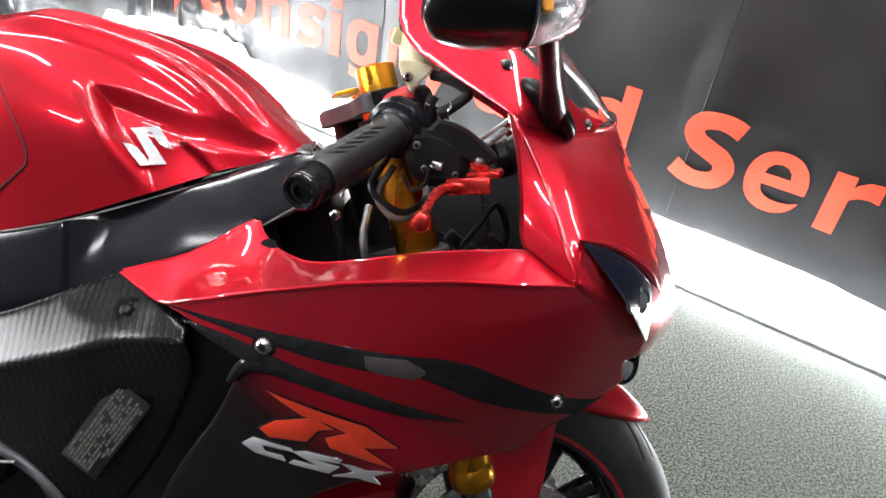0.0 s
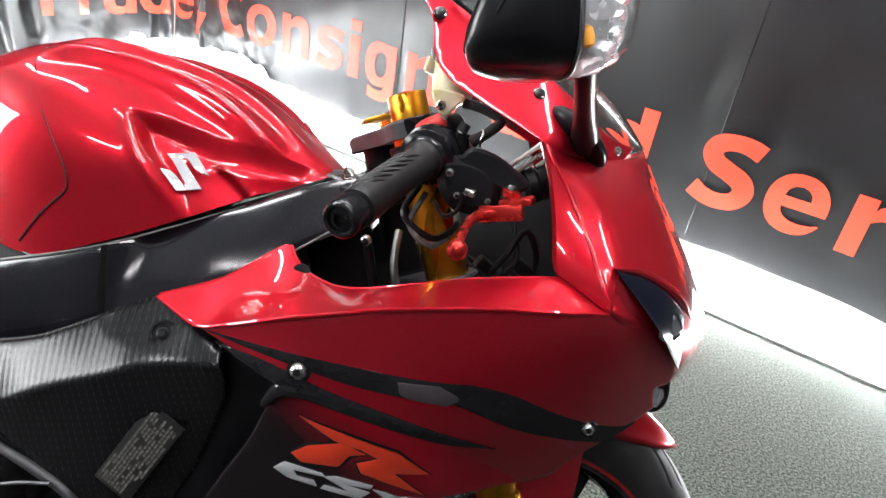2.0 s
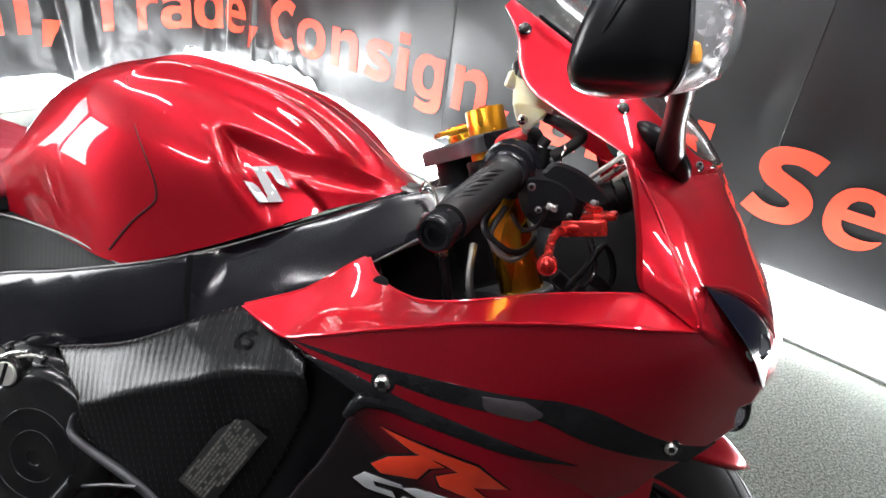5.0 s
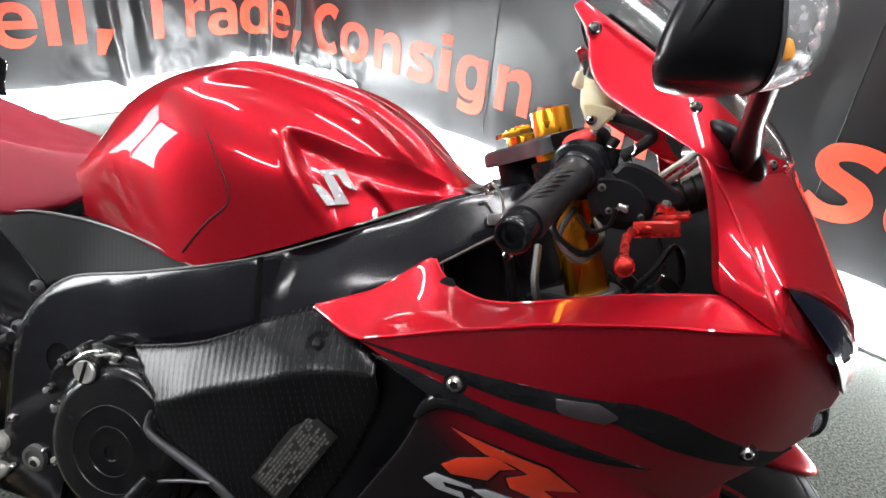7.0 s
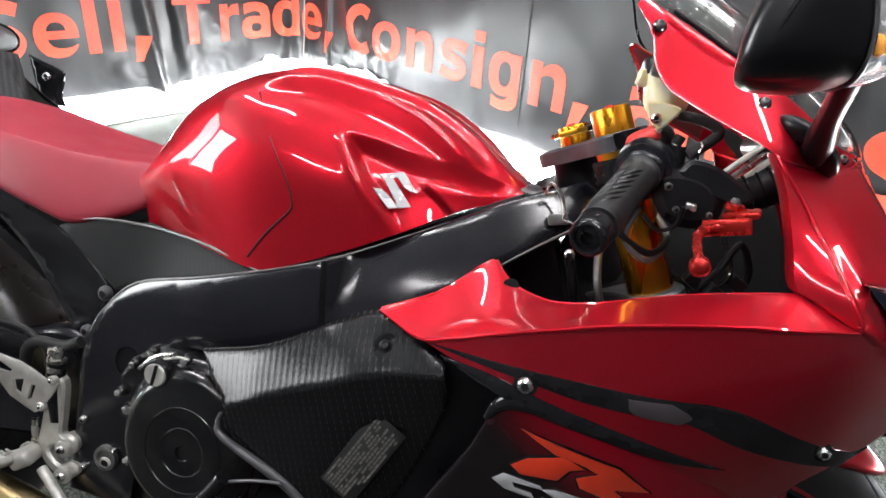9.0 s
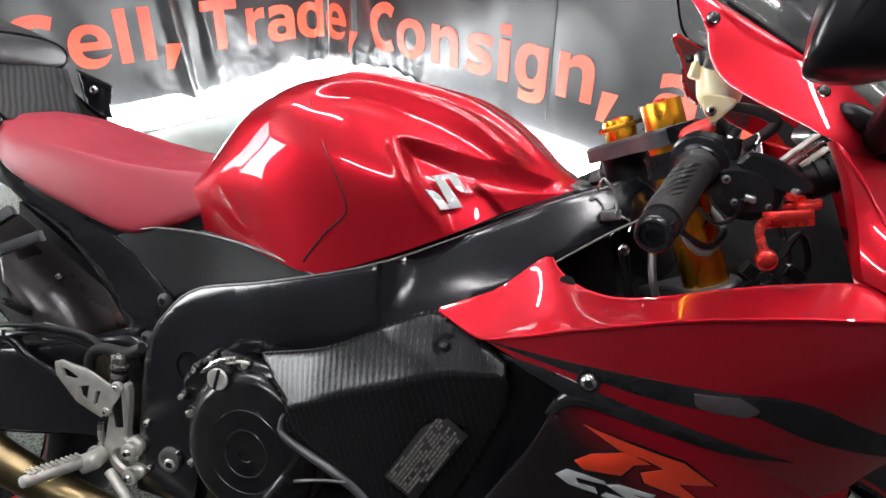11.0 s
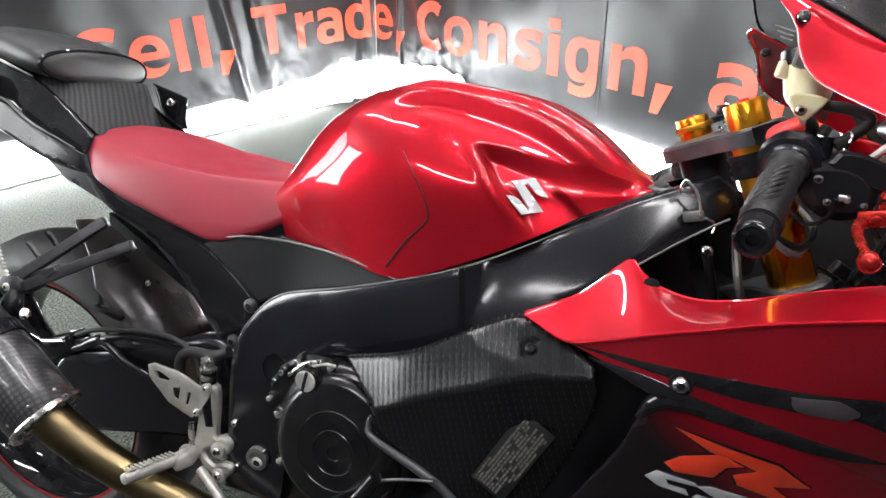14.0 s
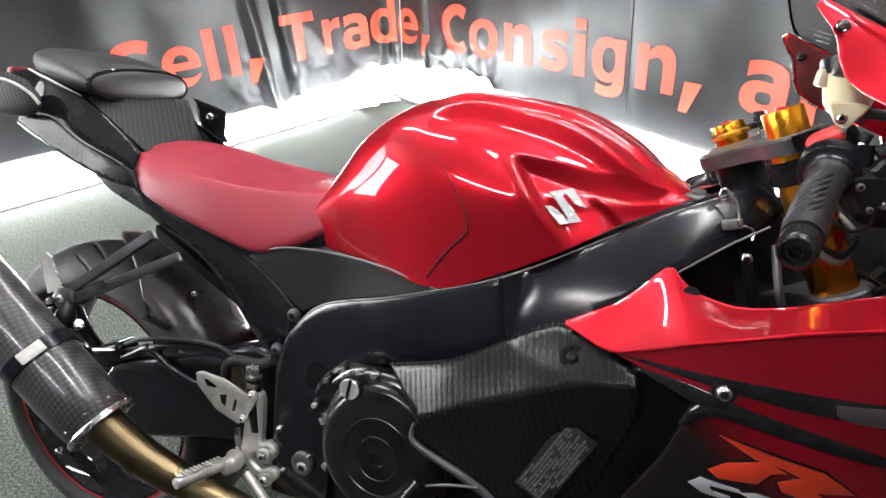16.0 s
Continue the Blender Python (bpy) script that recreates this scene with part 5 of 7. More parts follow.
for flip in (None, FLIP):
    fine = 0.010 if flip is None else 0.018
    sf = part("side_fairing", shell(outline(SIDE), SIDE_Y, 0.004, fine, 0.003, 0.0003), RED_SHADED, bike, "red metallic side fairing in a darker, shaded red", sharp=60, m=flip)
    low_rail = [np.array((x, SIDE_Y(x, z) - 0.0004 if x > -0.39 else -0.2385, z)) for x, z in CREASE]
    top_rail = spline([np.array(h) for h in OPENING], 6)
    field = [(p[0], p[2], p[1]) for p in spline(low_rail, 3)] + [(p[0], p[2], p[1]) for p in top_rail[6::3]]
    shoulder_y = bent(field, 4e-4)
    loop = [np.array((p[0], p[2])) for p in spline(low_rail, 4)] + [np.array((p[0], p[2])) for p in top_rail[:0:-1]]
    sh = part("shoulder_fairing", shell(loop, shoulder_y, 0.004, 0.007 if flip is None else 0.016, 0.0018, 0.0003), RED, bike, "bright red shoulder of the side fairing", sharp=60, m=flip)
    edge = [np.array((p[0], shoulder_y(p[0], p[2]), p[2])) for p in top_rail]
    part("rolled_edge", tube([tuple(p + np.array((0, 0.001, -0.0006))) for p in edge[::3]], 0.0016, 2, 8), RED, sh, m=flip)
    part("flange", loft([[tuple(p + np.array(o)) for p in edge] for o in ((0, 0.001, -0.0005), (0, 0.010, -0.004), (0, 0.014, -0.016))], False), RED, sh, m=flip)
    part("crease_edge", tube([tuple(p + np.array((0, -0.0010, 0.0006))) for p in low_rail], [0.0008] + [0.0024] * (len(low_rail) - 2) + [0.001], 4, 8), RED, sf, m=flip)
    lf = part("lower_fairing", shell(outline(LOWER), lambda x, z: SIDE_Y(x, z) + 0.012, 0.004, fine, 0.004, 0.003), RED_FADE, bike, "deep red lower fairing fading to black", sharp=60, m=flip)
    part("stripe", shell(outline(STRIPE_LOOP), lambda x, z: SIDE_Y(x, z) - 0.0010, 0.003, fine * 0.7, 0.001, 0.0003), GLOSS_BLACK, sf, "black decal stripe", sharp=60, m=flip)
    part("stripe", shell(outline(SLIVER), lambda x, z: SIDE_Y(x, z) - 0.0020, 0.010, fine * 0.7, 0.002, 0.001), GLOSS_BLACK, sf, "black lower edge trim", sharp=60, m=flip)
    if flip is None:
        side_fairing, lower_fairing = sf, lf
lip = [(-0.300, 0.628), (-0.287, 0.648), (-0.268, 0.657), (-0.211, 0.655), (-0.150, 0.645), (-0.09, 0.628)]
part("black_lip", tube([(x, SIDE_Y(x, z) + 0.008, z) for x, z in lip], [0.004, 0.009, 0.011, 0.010, 0.007, 0.001], 6, 12), GLOSS_BLACK, lower_fairing, "glossy black upper lip")
patch = [(-0.168, 0.690, 1), (-0.128, 0.694, 1), (-0.108, 0.684), (-0.118, 0.674, 1), (-0.160, 0.676)]
part("stripe_patch", shell(outline(patch), lambda x, z: SIDE_Y(x, z) - 0.0018, 0.002, 0.01, 0.001, 0.0005), DECAL_GREY, side_fairing, "grey patch on the stripe")
# model mark on the lower fairing, as plain angular shapes
MARK = [[(-0.262, 0.625, 1), (-0.205, 0.612, 1), (-0.158, 0.602, 1), (-0.122, 0.577, 1), (-0.158, 0.573, 1), (-0.122, 0.546, 1), (-0.192, 0.568, 1), (-0.198, 0.580, 1), (-0.176, 0.590, 1), (-0.196, 0.598, 1), (-0.224, 0.604, 1)],
        [(-0.214, 0.603, 1), (-0.190, 0.593, 1), (-0.206, 0.588, 1), (-0.216, 0.572, 1), (-0.255, 0.570, 1), (-0.266, 0.579, 1), (-0.250, 0.592, 1)]]
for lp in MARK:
    # A wider black copy under each mark draws a drop shadow round it.
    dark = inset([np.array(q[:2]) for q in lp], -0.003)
    part("mark_drop_shadow", shell(dark, lambda x, z: SIDE_Y(x, z) + 0.0112, 0.002, 0.012, 0.0005, 0.0003), GLOSS_BLACK, lower_fairing)
    part("mark", shell(outline(lp), lambda x, z: SIDE_Y(x, z) + 0.0103, 0.002, 0.012, 0.0006, 0.0003), DECAL_RED, lower_fairing, "orange-red angular decal")
for lp in ([(-0.283, 0.556, 1), (-0.272, 0.566, 1), (-0.232, 0.560, 1), (-0.229, 0.556, 1), (-0.262, 0.558, 1), (-0.258, 0.551, 1), (-0.240, 0.549, 1), (-0.236, 0.542, 1), (-0.268, 0.547, 1)],
           [(-0.229, 0.556, 1), (-0.216, 0.559, 1), (-0.178, 0.553, 1), (-0.180, 0.548, 1), (-0.205, 0.550, 1), (-0.180, 0.543, 1), (-0.190, 0.533, 1), (-0.232, 0.540, 1), (-0.228, 0.545, 1), (-0.202, 0.541, 1)],
           [(-0.178, 0.548, 1), (-0.164, 0.546, 1), (-0.152, 0.541, 1), (-0.124, 0.541, 1), (-0.144, 0.534, 1), (-0.135, 0.522, 1), (-0.152, 0.527, 1), (-0.160, 0.530, 1), (-0.186, 0.530, 1), (-0.164, 0.538, 1)]):
    part("mark_bar", shell(outline(lp), lambda x, z: SIDE_Y(x, z) + 0.0103, 0.002, 0.012, 0.0005, 0.0003), DECAL_SILVER, lower_fairing, "silver slanted decal")
for x, z, r, off in ((-0.265, 0.679, 0.0082, 0.0), (0.030, 0.657, 0.0068, 0.0)):
    part("washer", lathe([(0, r * 1.5), (0.0015, r * 1.45), (0.002, r * 1.0)], (x, SIDE_Y(x, z) - 0.001, z), RIGHT, 28), GLOSS_BLACK, side_fairing)
    socket_bolt(side_fairing, (x, SIDE_Y(x, z) - 0.0022, z), RIGHT, r, STEEL, head=0.006, label="bright button-head bolt")
part("hole_plug", lathe([(-0.004, 0.0095), (0.0008, 0.009), (0.0012, 0.006), (0.0012, 0.0)], (-0.3075, shoulder_y(-0.3075, 0.7495), 0.7495), (0.10, -0.62, 0.78), 24), VOID, bike, "dark rubber plug")

# upper fairing: nose and the arms beside the screen
levels = [((-0.0734, -0.1955, 0.936), (-0.025, -0.158, 0.928), (0.030, -0.085, 0.938), (0.062, 0, 0.952)),
          ((-0.0555, -0.2045, 0.911), (-0.005, -0.178, 0.902), (0.062, -0.111, 0.895), (0.102, 0, 0.893)),
          ((-0.0235, -0.2215, 0.865), (0.018, -0.205, 0.862), (0.087, -0.131, 0.850), (0.134, 0, 0.850)),
          ((-0.0010, -0.2535, 0.825), (0.026, -0.240, 0.828), (0.105, -0.150, 0.815), (0.160, 0, 0.812)),
          ((0.0115, -0.2635, 0.802), (0.034, -0.248, 0.798), (0.118, -0.160, 0.775), (0.184, 0, 0.770)),
          ((0.014, -0.262, 0.790), (0.036, -0.250, 0.783), (0.128, -0.150, 0.735), (0.196, 0, 0.730)),
          ((0.060, -0.200, 0.740), (0.075, -0.190, 0.730), (0.132, -0.110, 0.690), (0.190, 0, 0.690)),
          ((0.060, -0.180, 0.690), (0.075, -0.170, 0.690), (0.120, -0.090, 0.662), (0.165, 0, 0.655))]
rails = [spline([lv[k] for lv in levels], 6) for k in range(4)]
rings = []
for q in zip(*rails):
    curve = spline(list(q), 8)
    mirrored = [np.array((p[0], -p[1], p[2])) for p in curve[::-1][1:]]
    rings.append([tuple(p) for p in curve] + [tuple(p) for p in mirrored])
bm = loft(rings, False)
nose = part("nose_fairing", bm, RED, bike, "bright red nose fairing", sharp=60)
sol = nose.modifiers.new("shell", "SOLIDIFY")
sol.thickness, sol.offset = 0.004, -1
# flat cheek between the opening and the ridge, on both sides
RIDGE = [(-0.0734, -0.1955, 0.9360), (-0.0582, -0.2035, 0.9149), (-0.0429, -0.2083, 0.8953), (-0.0272, -0.2178, 0.8708), (-0.0129, -0.2338, 0.8476), (0.0004, -0.2566, 0.8214), (0.0120, -0.2640, 0.8010), (0.0140, -0.2630, 0.7915)]
CHEEK = [(-0.0760, -0.1945, 0.9380), (-0.0665, -0.2060, 0.9170), (-0.0600, -0.2130, 0.9000), (-0.0520, -0.2210, 0.8730), (-0.0460, -0.2290, 0.8480), (-0.0420, -0.2350, 0.8270), (-0.0370, -0.2390, 0.8150), (-0.0300, -0.2400, 0.8110)]
ridge, cheek = spline(RIDGE, 8), spline(CHEEK, 8)
for flip in (None, FLIP):
    side = part("nose_cheek", loft([[tuple(c + (r - c) * k) for c, r in zip(cheek, ridge)] for k in np.linspace(0, 1, 7)], False), RED, nose, "red cheek panel beside the cockpit opening", sharp=60, m=flip)
    part("cheek_flange", loft([[tuple(c + np.array(o)) for c in cheek] for o in ((0, 0, 0), (-0.003, 0.006, -0.001), (-0.003, 0.020, -0.002))], False), RED, nose, sharp=60, m=flip)
    part("nose_ridge", tube([tuple(p) for p in ridge[::4]], [0.001] + [0.0026] * (len(ridge[::4]) - 2) + [0.001], 2, 12), RED, nose, "raised ridge beside the opening", m=flip)
ARM = [(-0.060, 0.930, 1), (-0.098, 0.946), (-0.166, 0.973), (-0.190, 0.987), (-0.204, 1.007), (-0.212, 1.037), (-0.232, 1.066, 1), (-0.226, 1.076, 1), (-0.179, 1.053), (-0.099, 1.015), (-0.045, 0.984), (0.000, 0.958), (0.034, 0.950, 1), (0.014, 0.925, 1)]
arm_y = bent([(-0.057, 0.930, -0.190), (-0.075, 0.939, -0.196), (-0.043, 0.950, -0.172), (-0.002, 0.935, -0.128), (-0.09, 0.984, -0.165), (-0.206, 1.045, -0.174), (-0.231, 1.073, -0.160), (-0.19, 0.99, -0.187), (-0.12, 0.955, -0.192), (-0.1, 1.013, -0.152), (0.012, 0.942, -0.100), (0.034, 0.950, -0.072), (0.01, 0.925, -0.120)], 0.002)
for flip in (None, FLIP):
    arm = part("screen_arm", shell(outline(ARM, 8), arm_y, 0.004, 0.006, 0.0016, 0.0005), RED, bike, "bright red fairing arm beside the screen", sharp=60, m=flip)
    if flip is None:
        right_arm = arm
    s = -1 if flip else 1
    for x, y, z, r in ((-0.206, -0.176, 1.045, 0.0048), (-0.090, -0.166, 0.985, 0.0048), (0.012, -0.103, 0.943, 0.0045)):
        part("rubber_washer", lathe([(0, r * 1.5), (0.002, r * 1.4), (0.0025, 0)], (x, s * (y + 0.001), z), (0.1, -s, 0.5), 20), GLOSS_BLACK, arm)
        socket_bolt(arm, (x, s * (y - 0.0008), z + 0.001), (0.1, -s, 0.5), r, GREY, head=0.005)
LINE = [(-0.100, 0.950, 1), (-0.166, 0.977), (-0.188, 0.991), (-0.200, 1.010), (-0.208, 1.038), (-0.226, 1.065, 1), (-0.222, 1.070, 1), (-0.179, 1.050), (-0.099, 1.012, 1)]
# Dark sheet over the far arm's inside: its lack of light is in the colour.
lining = part("arm_inner_shade", shell(outline(LINE), lambda x, z: -arm_y(x, z) - 0.0075, 0.002, 0.010, 0.002, 0.001), ARM_SHADE, bike, "added dark red sheet for the unlit inside of the far arm")
socket_bolt(lining, (-0.202, -arm_y(-0.202, 1.042) - 0.0085, 1.042), RIGHT, 0.007, PLASTIC, head=0.009)
# Steel tube stands in for the highlight round the inner edge.
part("arm_edge_highlight", tube([(x, -arm_y(x, z) - 0.006, z) for x, z in ((-0.166, 0.972), (-0.190, 0.986), (-0.204, 1.007), (-0.212, 1.037), (-0.231, 1.066), (-0.226, 1.074))], 0.0014, 5, 8), STEEL, lining, "steel line for the highlight on the arm's edge")
for k in range(3):
    part("marking_bar", block((0.030 - 0.006 * k, 0.001, 0.0022), pose(-0.182 + 0.002 * k, 0.1585, 1.078 - 0.007 * k, 0, 16, 0), 0), INK, lining)

# windscreen
rings = []
for x, yb, zb, zc in ((0.060, 0.010, 0.952, 0.954), (0.035, 0.070, 0.945, 0.976), (0.010, 0.098, 0.948, 0.998), (-0.04, 0.128, 0.974, 1.035), (-0.10, 0.150, 1.012, 1.078), (-0.16, 0.160, 1.043, 1.115), (-0.195, 0.161, 1.061, 1.134), (-0.217, 0.150, 1.075, 1.145), (-0.229, 0.120, 1.094, 1.149)):
    ring = []
    for a in np.linspace(math.pi, 0, 25):
        c, s = math.cos(a), math.sin(a)
        ring.append((x - 0.02 * s * (x < -0.2), yb * math.copysign(abs(c) ** 0.75, c), zb + (zc - zb) * abs(s) ** 0.85))
    rings.append(ring)
rings = [[tuple(v) for v in r] for r in zip(*[spline([np.array(rr[i]) for rr in rings], 4) for i in range(25)])]
screen = part("windscreen", loft(rings, False), SCREEN, bike, "lightly smoked clear windscreen", sharp=70)
sol = screen.modifiers.new("shell", "SOLIDIFY")
sol.thickness, sol.offset = 0.0025, 0
screen.visible_shadow = False
for s in (-1, 1):
    part("edge_beading", tube([(0.030, s * 0.074, 0.950), (0.0, s * 0.106, 0.955), (-0.04, s * 0.130, 0.977), (-0.10, s * 0.152, 1.014), (-0.16, s * 0.162, 1.045), (-0.195, s * 0.163, 1.063)], 0.002, 6, 6), GLOSS_BLACK, screen)

# headlamps and position lamps
HL = [(0.010, 0.834, 1), (0.050, 0.826), (0.095, 0.803), (0.126, 0.775, 1), (0.124, 0.752), (0.117, 0.727, 1), (0.079, 0.770), (0.045, 0.803)]
hl_y = bent([(0.018, 0.83, -0.256), (0.117, 0.73, -0.178), (0.122, 0.775, -0.150), (0.06, 0.82, -0.215), (0.08, 0.79, -0.222)])
for flip in (None, FLIP):
    lamp = part("headlamp", shell(outline(HL), hl_y, 0.02, 0.008, 0.003, 0.002), HEADLAMP, bike, "dark glossy headlamp lens", sharp=60, m=flip)
    s = -1 if flip is None else 1
    part("reflector", lathe([(0, 0.016), (0.004, 0.013), (0.006, 0.006), (0.006, 0.0)], (0.088, s * 0.206, 0.778), (0.4, s, 0.2), 24), CHROME, lamp)
    part("lamp_brow", tube([(x, s * -hl_y(x, z) * 1.0, z) for x, z in ((0.006, 0.836), (0.05, 0.829), (0.097, 0.806), (0.128, 0.777))], [0.001, 0.004, 0.005, 0.002], 6, 8), RED, lamp)
    pos = part("position_lamp", loft([[(0.116 + 0.015 * math.cos(a) * k, s * (0.134 + 0.014 * (1 - k)), 0.678 + 0.021 * math.sin(a) * k) for a in np.linspace(0, 2 * math.pi, 18, endpoint=False)] for k in (1.0, 0.95, 0.7, 0.3)]), LENS, bike, "small clear position lamp")
    pos.visible_shadow = False
    part("bezel", tube([(0.112 + 0.013 * math.cos(a), s * 0.129, 0.684 + 0.023 * math.sin(a)) for a in np.linspace(0, 2 * math.pi, 19)], [0.004 + 0.006 * max(0.0, math.sin(a)) ** 2 for a in np.linspace(0, 2 * math.pi, 19)], 2, 10), GLOSS_BLACK, pos)
    part("bulb", lathe([(0, 0.014), (0.004, 0.011), (0.006, 0.0)], (0.116, s * 0.129, 0.677), (0.3, s, 0), 16), CHROME, pos)

# carbon heat cover and the black inner cowl with its printed label
carb_y = bent([(-0.43, 0.663, -0.242), (-0.391, 0.683, -0.262), (-0.36, 0.668, -0.268), (-0.457, 0.635, -0.262), (-0.66, 0.6, -0.205), (-0.62, 0.54, -0.238), (-0.5, 0.67, -0.212), (-0.51, 0.605, -0.256), (-0.585, 0.60, -0.236)], 0.002)
FACET = [(-0.60, 0.70), (-0.52, 0.672), (-0.497, 0.653), (-0.470, 0.6505), (-0.427, 0.651), (-0.35, 0.652)]


def cover_y(x, z):
    """The cover's face, folded back above a slanting crease."""
    over = z - lerp(FACET, x)
    return carb_y(x, z) + 0.34 * max(0.0, over) * smooth(-0.56, -0.52, x)


INNER = [(-0.640, 0.560, 1), (-0.554, 0.590), (-0.43, 0.650), (-0.345, 0.672, 1), (-0.270, 0.650), (-0.285, 0.600), (-0.330, 0.500), (-0.40, 0.36, 1), (-0.48, 0.36, 1), (-0.520, 0.455), (-0.608, 0.512)]
inner_y = bent([(-0.63, 0.55, -0.225), (-0.5, 0.56, -0.247), (-0.45, 0.48, -0.240), (-0.40, 0.58, -0.240), (-0.35, 0.65, -0.245), (-0.3, 0.62, -0.235), (-0.36, 0.50, -0.215), (-0.42, 0.37, -0.22)])
KNEE = [(-0.680, 0.505), (-0.609, 0.545), (-0.5415, 0.585), (-0.480, 0.615), (-0.428, 0.640), (-0.398, 0.650), (-0.340, 0.662)]
PANEL_LOOP = [(-0.678, 0.590, 1), (-0.584, 0.624), (-0.538, 0.648), (-0.496, 0.673), (-0.458, 0.692), (-0.437, 0.695, 1), (-0.400, 0.690), (-0.352, 0.672, 1), (-0.345, 0.640), (-0.350, 0.600), (-0.385, 0.500), (-0.44, 0.40, 1), (-0.500, 0.452), (-0.540, 0.478), (-0.606, 0.505), (-0.620, 0.521, 1), (-0.617, 0.542), (-0.650, 0.566)]


def panel_y(x, z):
    """The whole side panel: its upper face leans in, below the knee it falls away to the inner cowl."""
    knee = lerp(KNEE, x)
    if z >= knee:
        return cover_y(x, z)
    under = knee - z
    w = math.exp(-under / 0.045)
    return (cover_y(x, knee) + 0.10 * under) * w + (inner_y(x, z) - 0.006) * (1 - w)


inner = part("inner_cowl", shell(outline(INNER), inner_y, 0.004, 0.014, 0.003, 0.002), PLASTIC, bike, "black plastic inner cowl", sharp=60)
carb = part("heat_cover", shell(outline(PANEL_LOOP), panel_y, 0.005, 0.006, 0.004, 0.003), CARBON, bike, "glossy carbon-weave side panel", sharp=70)
part("recess", lathe([(0, 0.015), (0.0012, 0.0145), (0.0012, 0.012), (-0.003, 0.0115), (-0.003, 0.0)], (-0.4248, cover_y(-0.4248, 0.668) - 0.0005, 0.668), (0, -0.85, 0.5), 28), GLOSS_BLACK, carb)
socket_bolt(carb, (-0.4248, cover_y(-0.4248, 0.668) - 0.001, 0.668), (0, -0.85, 0.5), 0.0070, PLASTIC)
# Tube in a paler grey than the cowl, for the reflection along its bevel.
part("cowl_edge", tube([(x, y, z) for x, y, z in ((-0.620, -0.238, 0.534), (-0.622, -0.240, 0.5215), (-0.612, -0.243, 0.506), (-0.544, -0.246, 0.4805), (-0.505, -0.246, 0.460), (-0.45, -0.246, 0.410))], [0.002, 0.003, 0.0045, 0.006, 0.006, 0.004], 6, 10), CLAMP_GREY, inner, "dark rounded edge of the cowl")
part("wire_tie", tube([(-0.60, -0.248, 0.452), (-0.56, -0.256, 0.470), (-0.52, -0.262, 0.482)], 0.002, 6, 6), CLAMP_GREY, inner)
lab_m = along((-0.430, -0.2530, 0.536), (-0.430 - 0.02, -0.2530 - 1.0, 0.536 + 0.05)) @ pose(0, 0, 0, 0, 0, 62)
label = part("warning_label", block((0.110, 0.046, 0.0012), lab_m, 0.0005), LABEL, inner, "black printed label with rows of pale bars")
random.seed(11)
ink = bmesh.new()
for row in range(10):
    x = -0.051
    while x < 0.046:
        w = random.uniform(0.0025, 0.008)
        if random.random() < 0.88 and not (row == 0 and x > -0.02) and not (row > 7 and x < -0.03):
            ink2 = block((w, 0.0027, 0.0004), lab_m @ pose(x + w / 2, 0.0190 - row * 0.0042, 0.0009), 0)
            me = bpy.data.meshes.new("t")
            ink2.to_mesh(me)
            ink2.free()
            ink.from_mesh(me)
            bpy.data.meshes.remove(me)
        x += w + 0.0013
part("label_print", ink, INK, label, "pale unreadable print", smooth=False)

# near-black sheet and block added behind the opening, in place of its shade
part("cockpit_shade", shell(outline([(-0.30, 0.68, 1), (-0.26, 0.80), (-0.20, 0.85), (-0.10, 0.875), (-0.02, 0.90, 1), (0.03, 0.70, 1)]), bent([(-0.30, 0.75, -0.02), (-0.2, 0.8, 0.02), (0, 0.8, -0.06), (-0.1, 0.86, 0.02)]), 0.004, 0.02), VOID, bike, "added near-black sheet for the shaded space inside the fairing")
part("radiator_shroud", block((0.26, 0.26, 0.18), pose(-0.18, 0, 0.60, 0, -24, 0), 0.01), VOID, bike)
part("air_box", block((0.40, 0.26, 0.13), pose(-0.55, 0, 0.66, 0, -14, 0), 0.02), PLASTIC, bike)

# ---- front end: turned a little to the left about the steering axis ----
RAKE, STEER = radians(23.75), radians(15)
W = Vector((-math.sin(RAKE), 0, math.cos(RAKE)))
U0, V0 = Vector((math.cos(RAKE), 0, math.sin(RAKE))), Vector((0, 1, 0))
U, V = U0 * math.cos(STEER) + V0 * math.sin(STEER), -U0 * math.sin(STEER) + V0 * math.cos(STEER)
STEM = Vector((-0.285, 0.0, 0.925))
S = Matrix((U, V, W)).transposed().to_4x4()      # local: x ahead, y left, z up the steering axis
S.translation = STEM
S_INV = S.inverted()
SLIDER = vary(material("dark_coated_slider", (0.10, 0.10, 0.11), 0.15, 0.9), 40, (0.08, 0.08, 0.09), (0.13, 0.13, 0.14), 2.0, (1, 1, 0.2), (0.1, 0.2))
AXLE = (0.03, -0.687)


def loc(x, y, z):
    """A place of the bike in the turned front end's own axes."""
    return S_INV @ Vector((x, y, z))


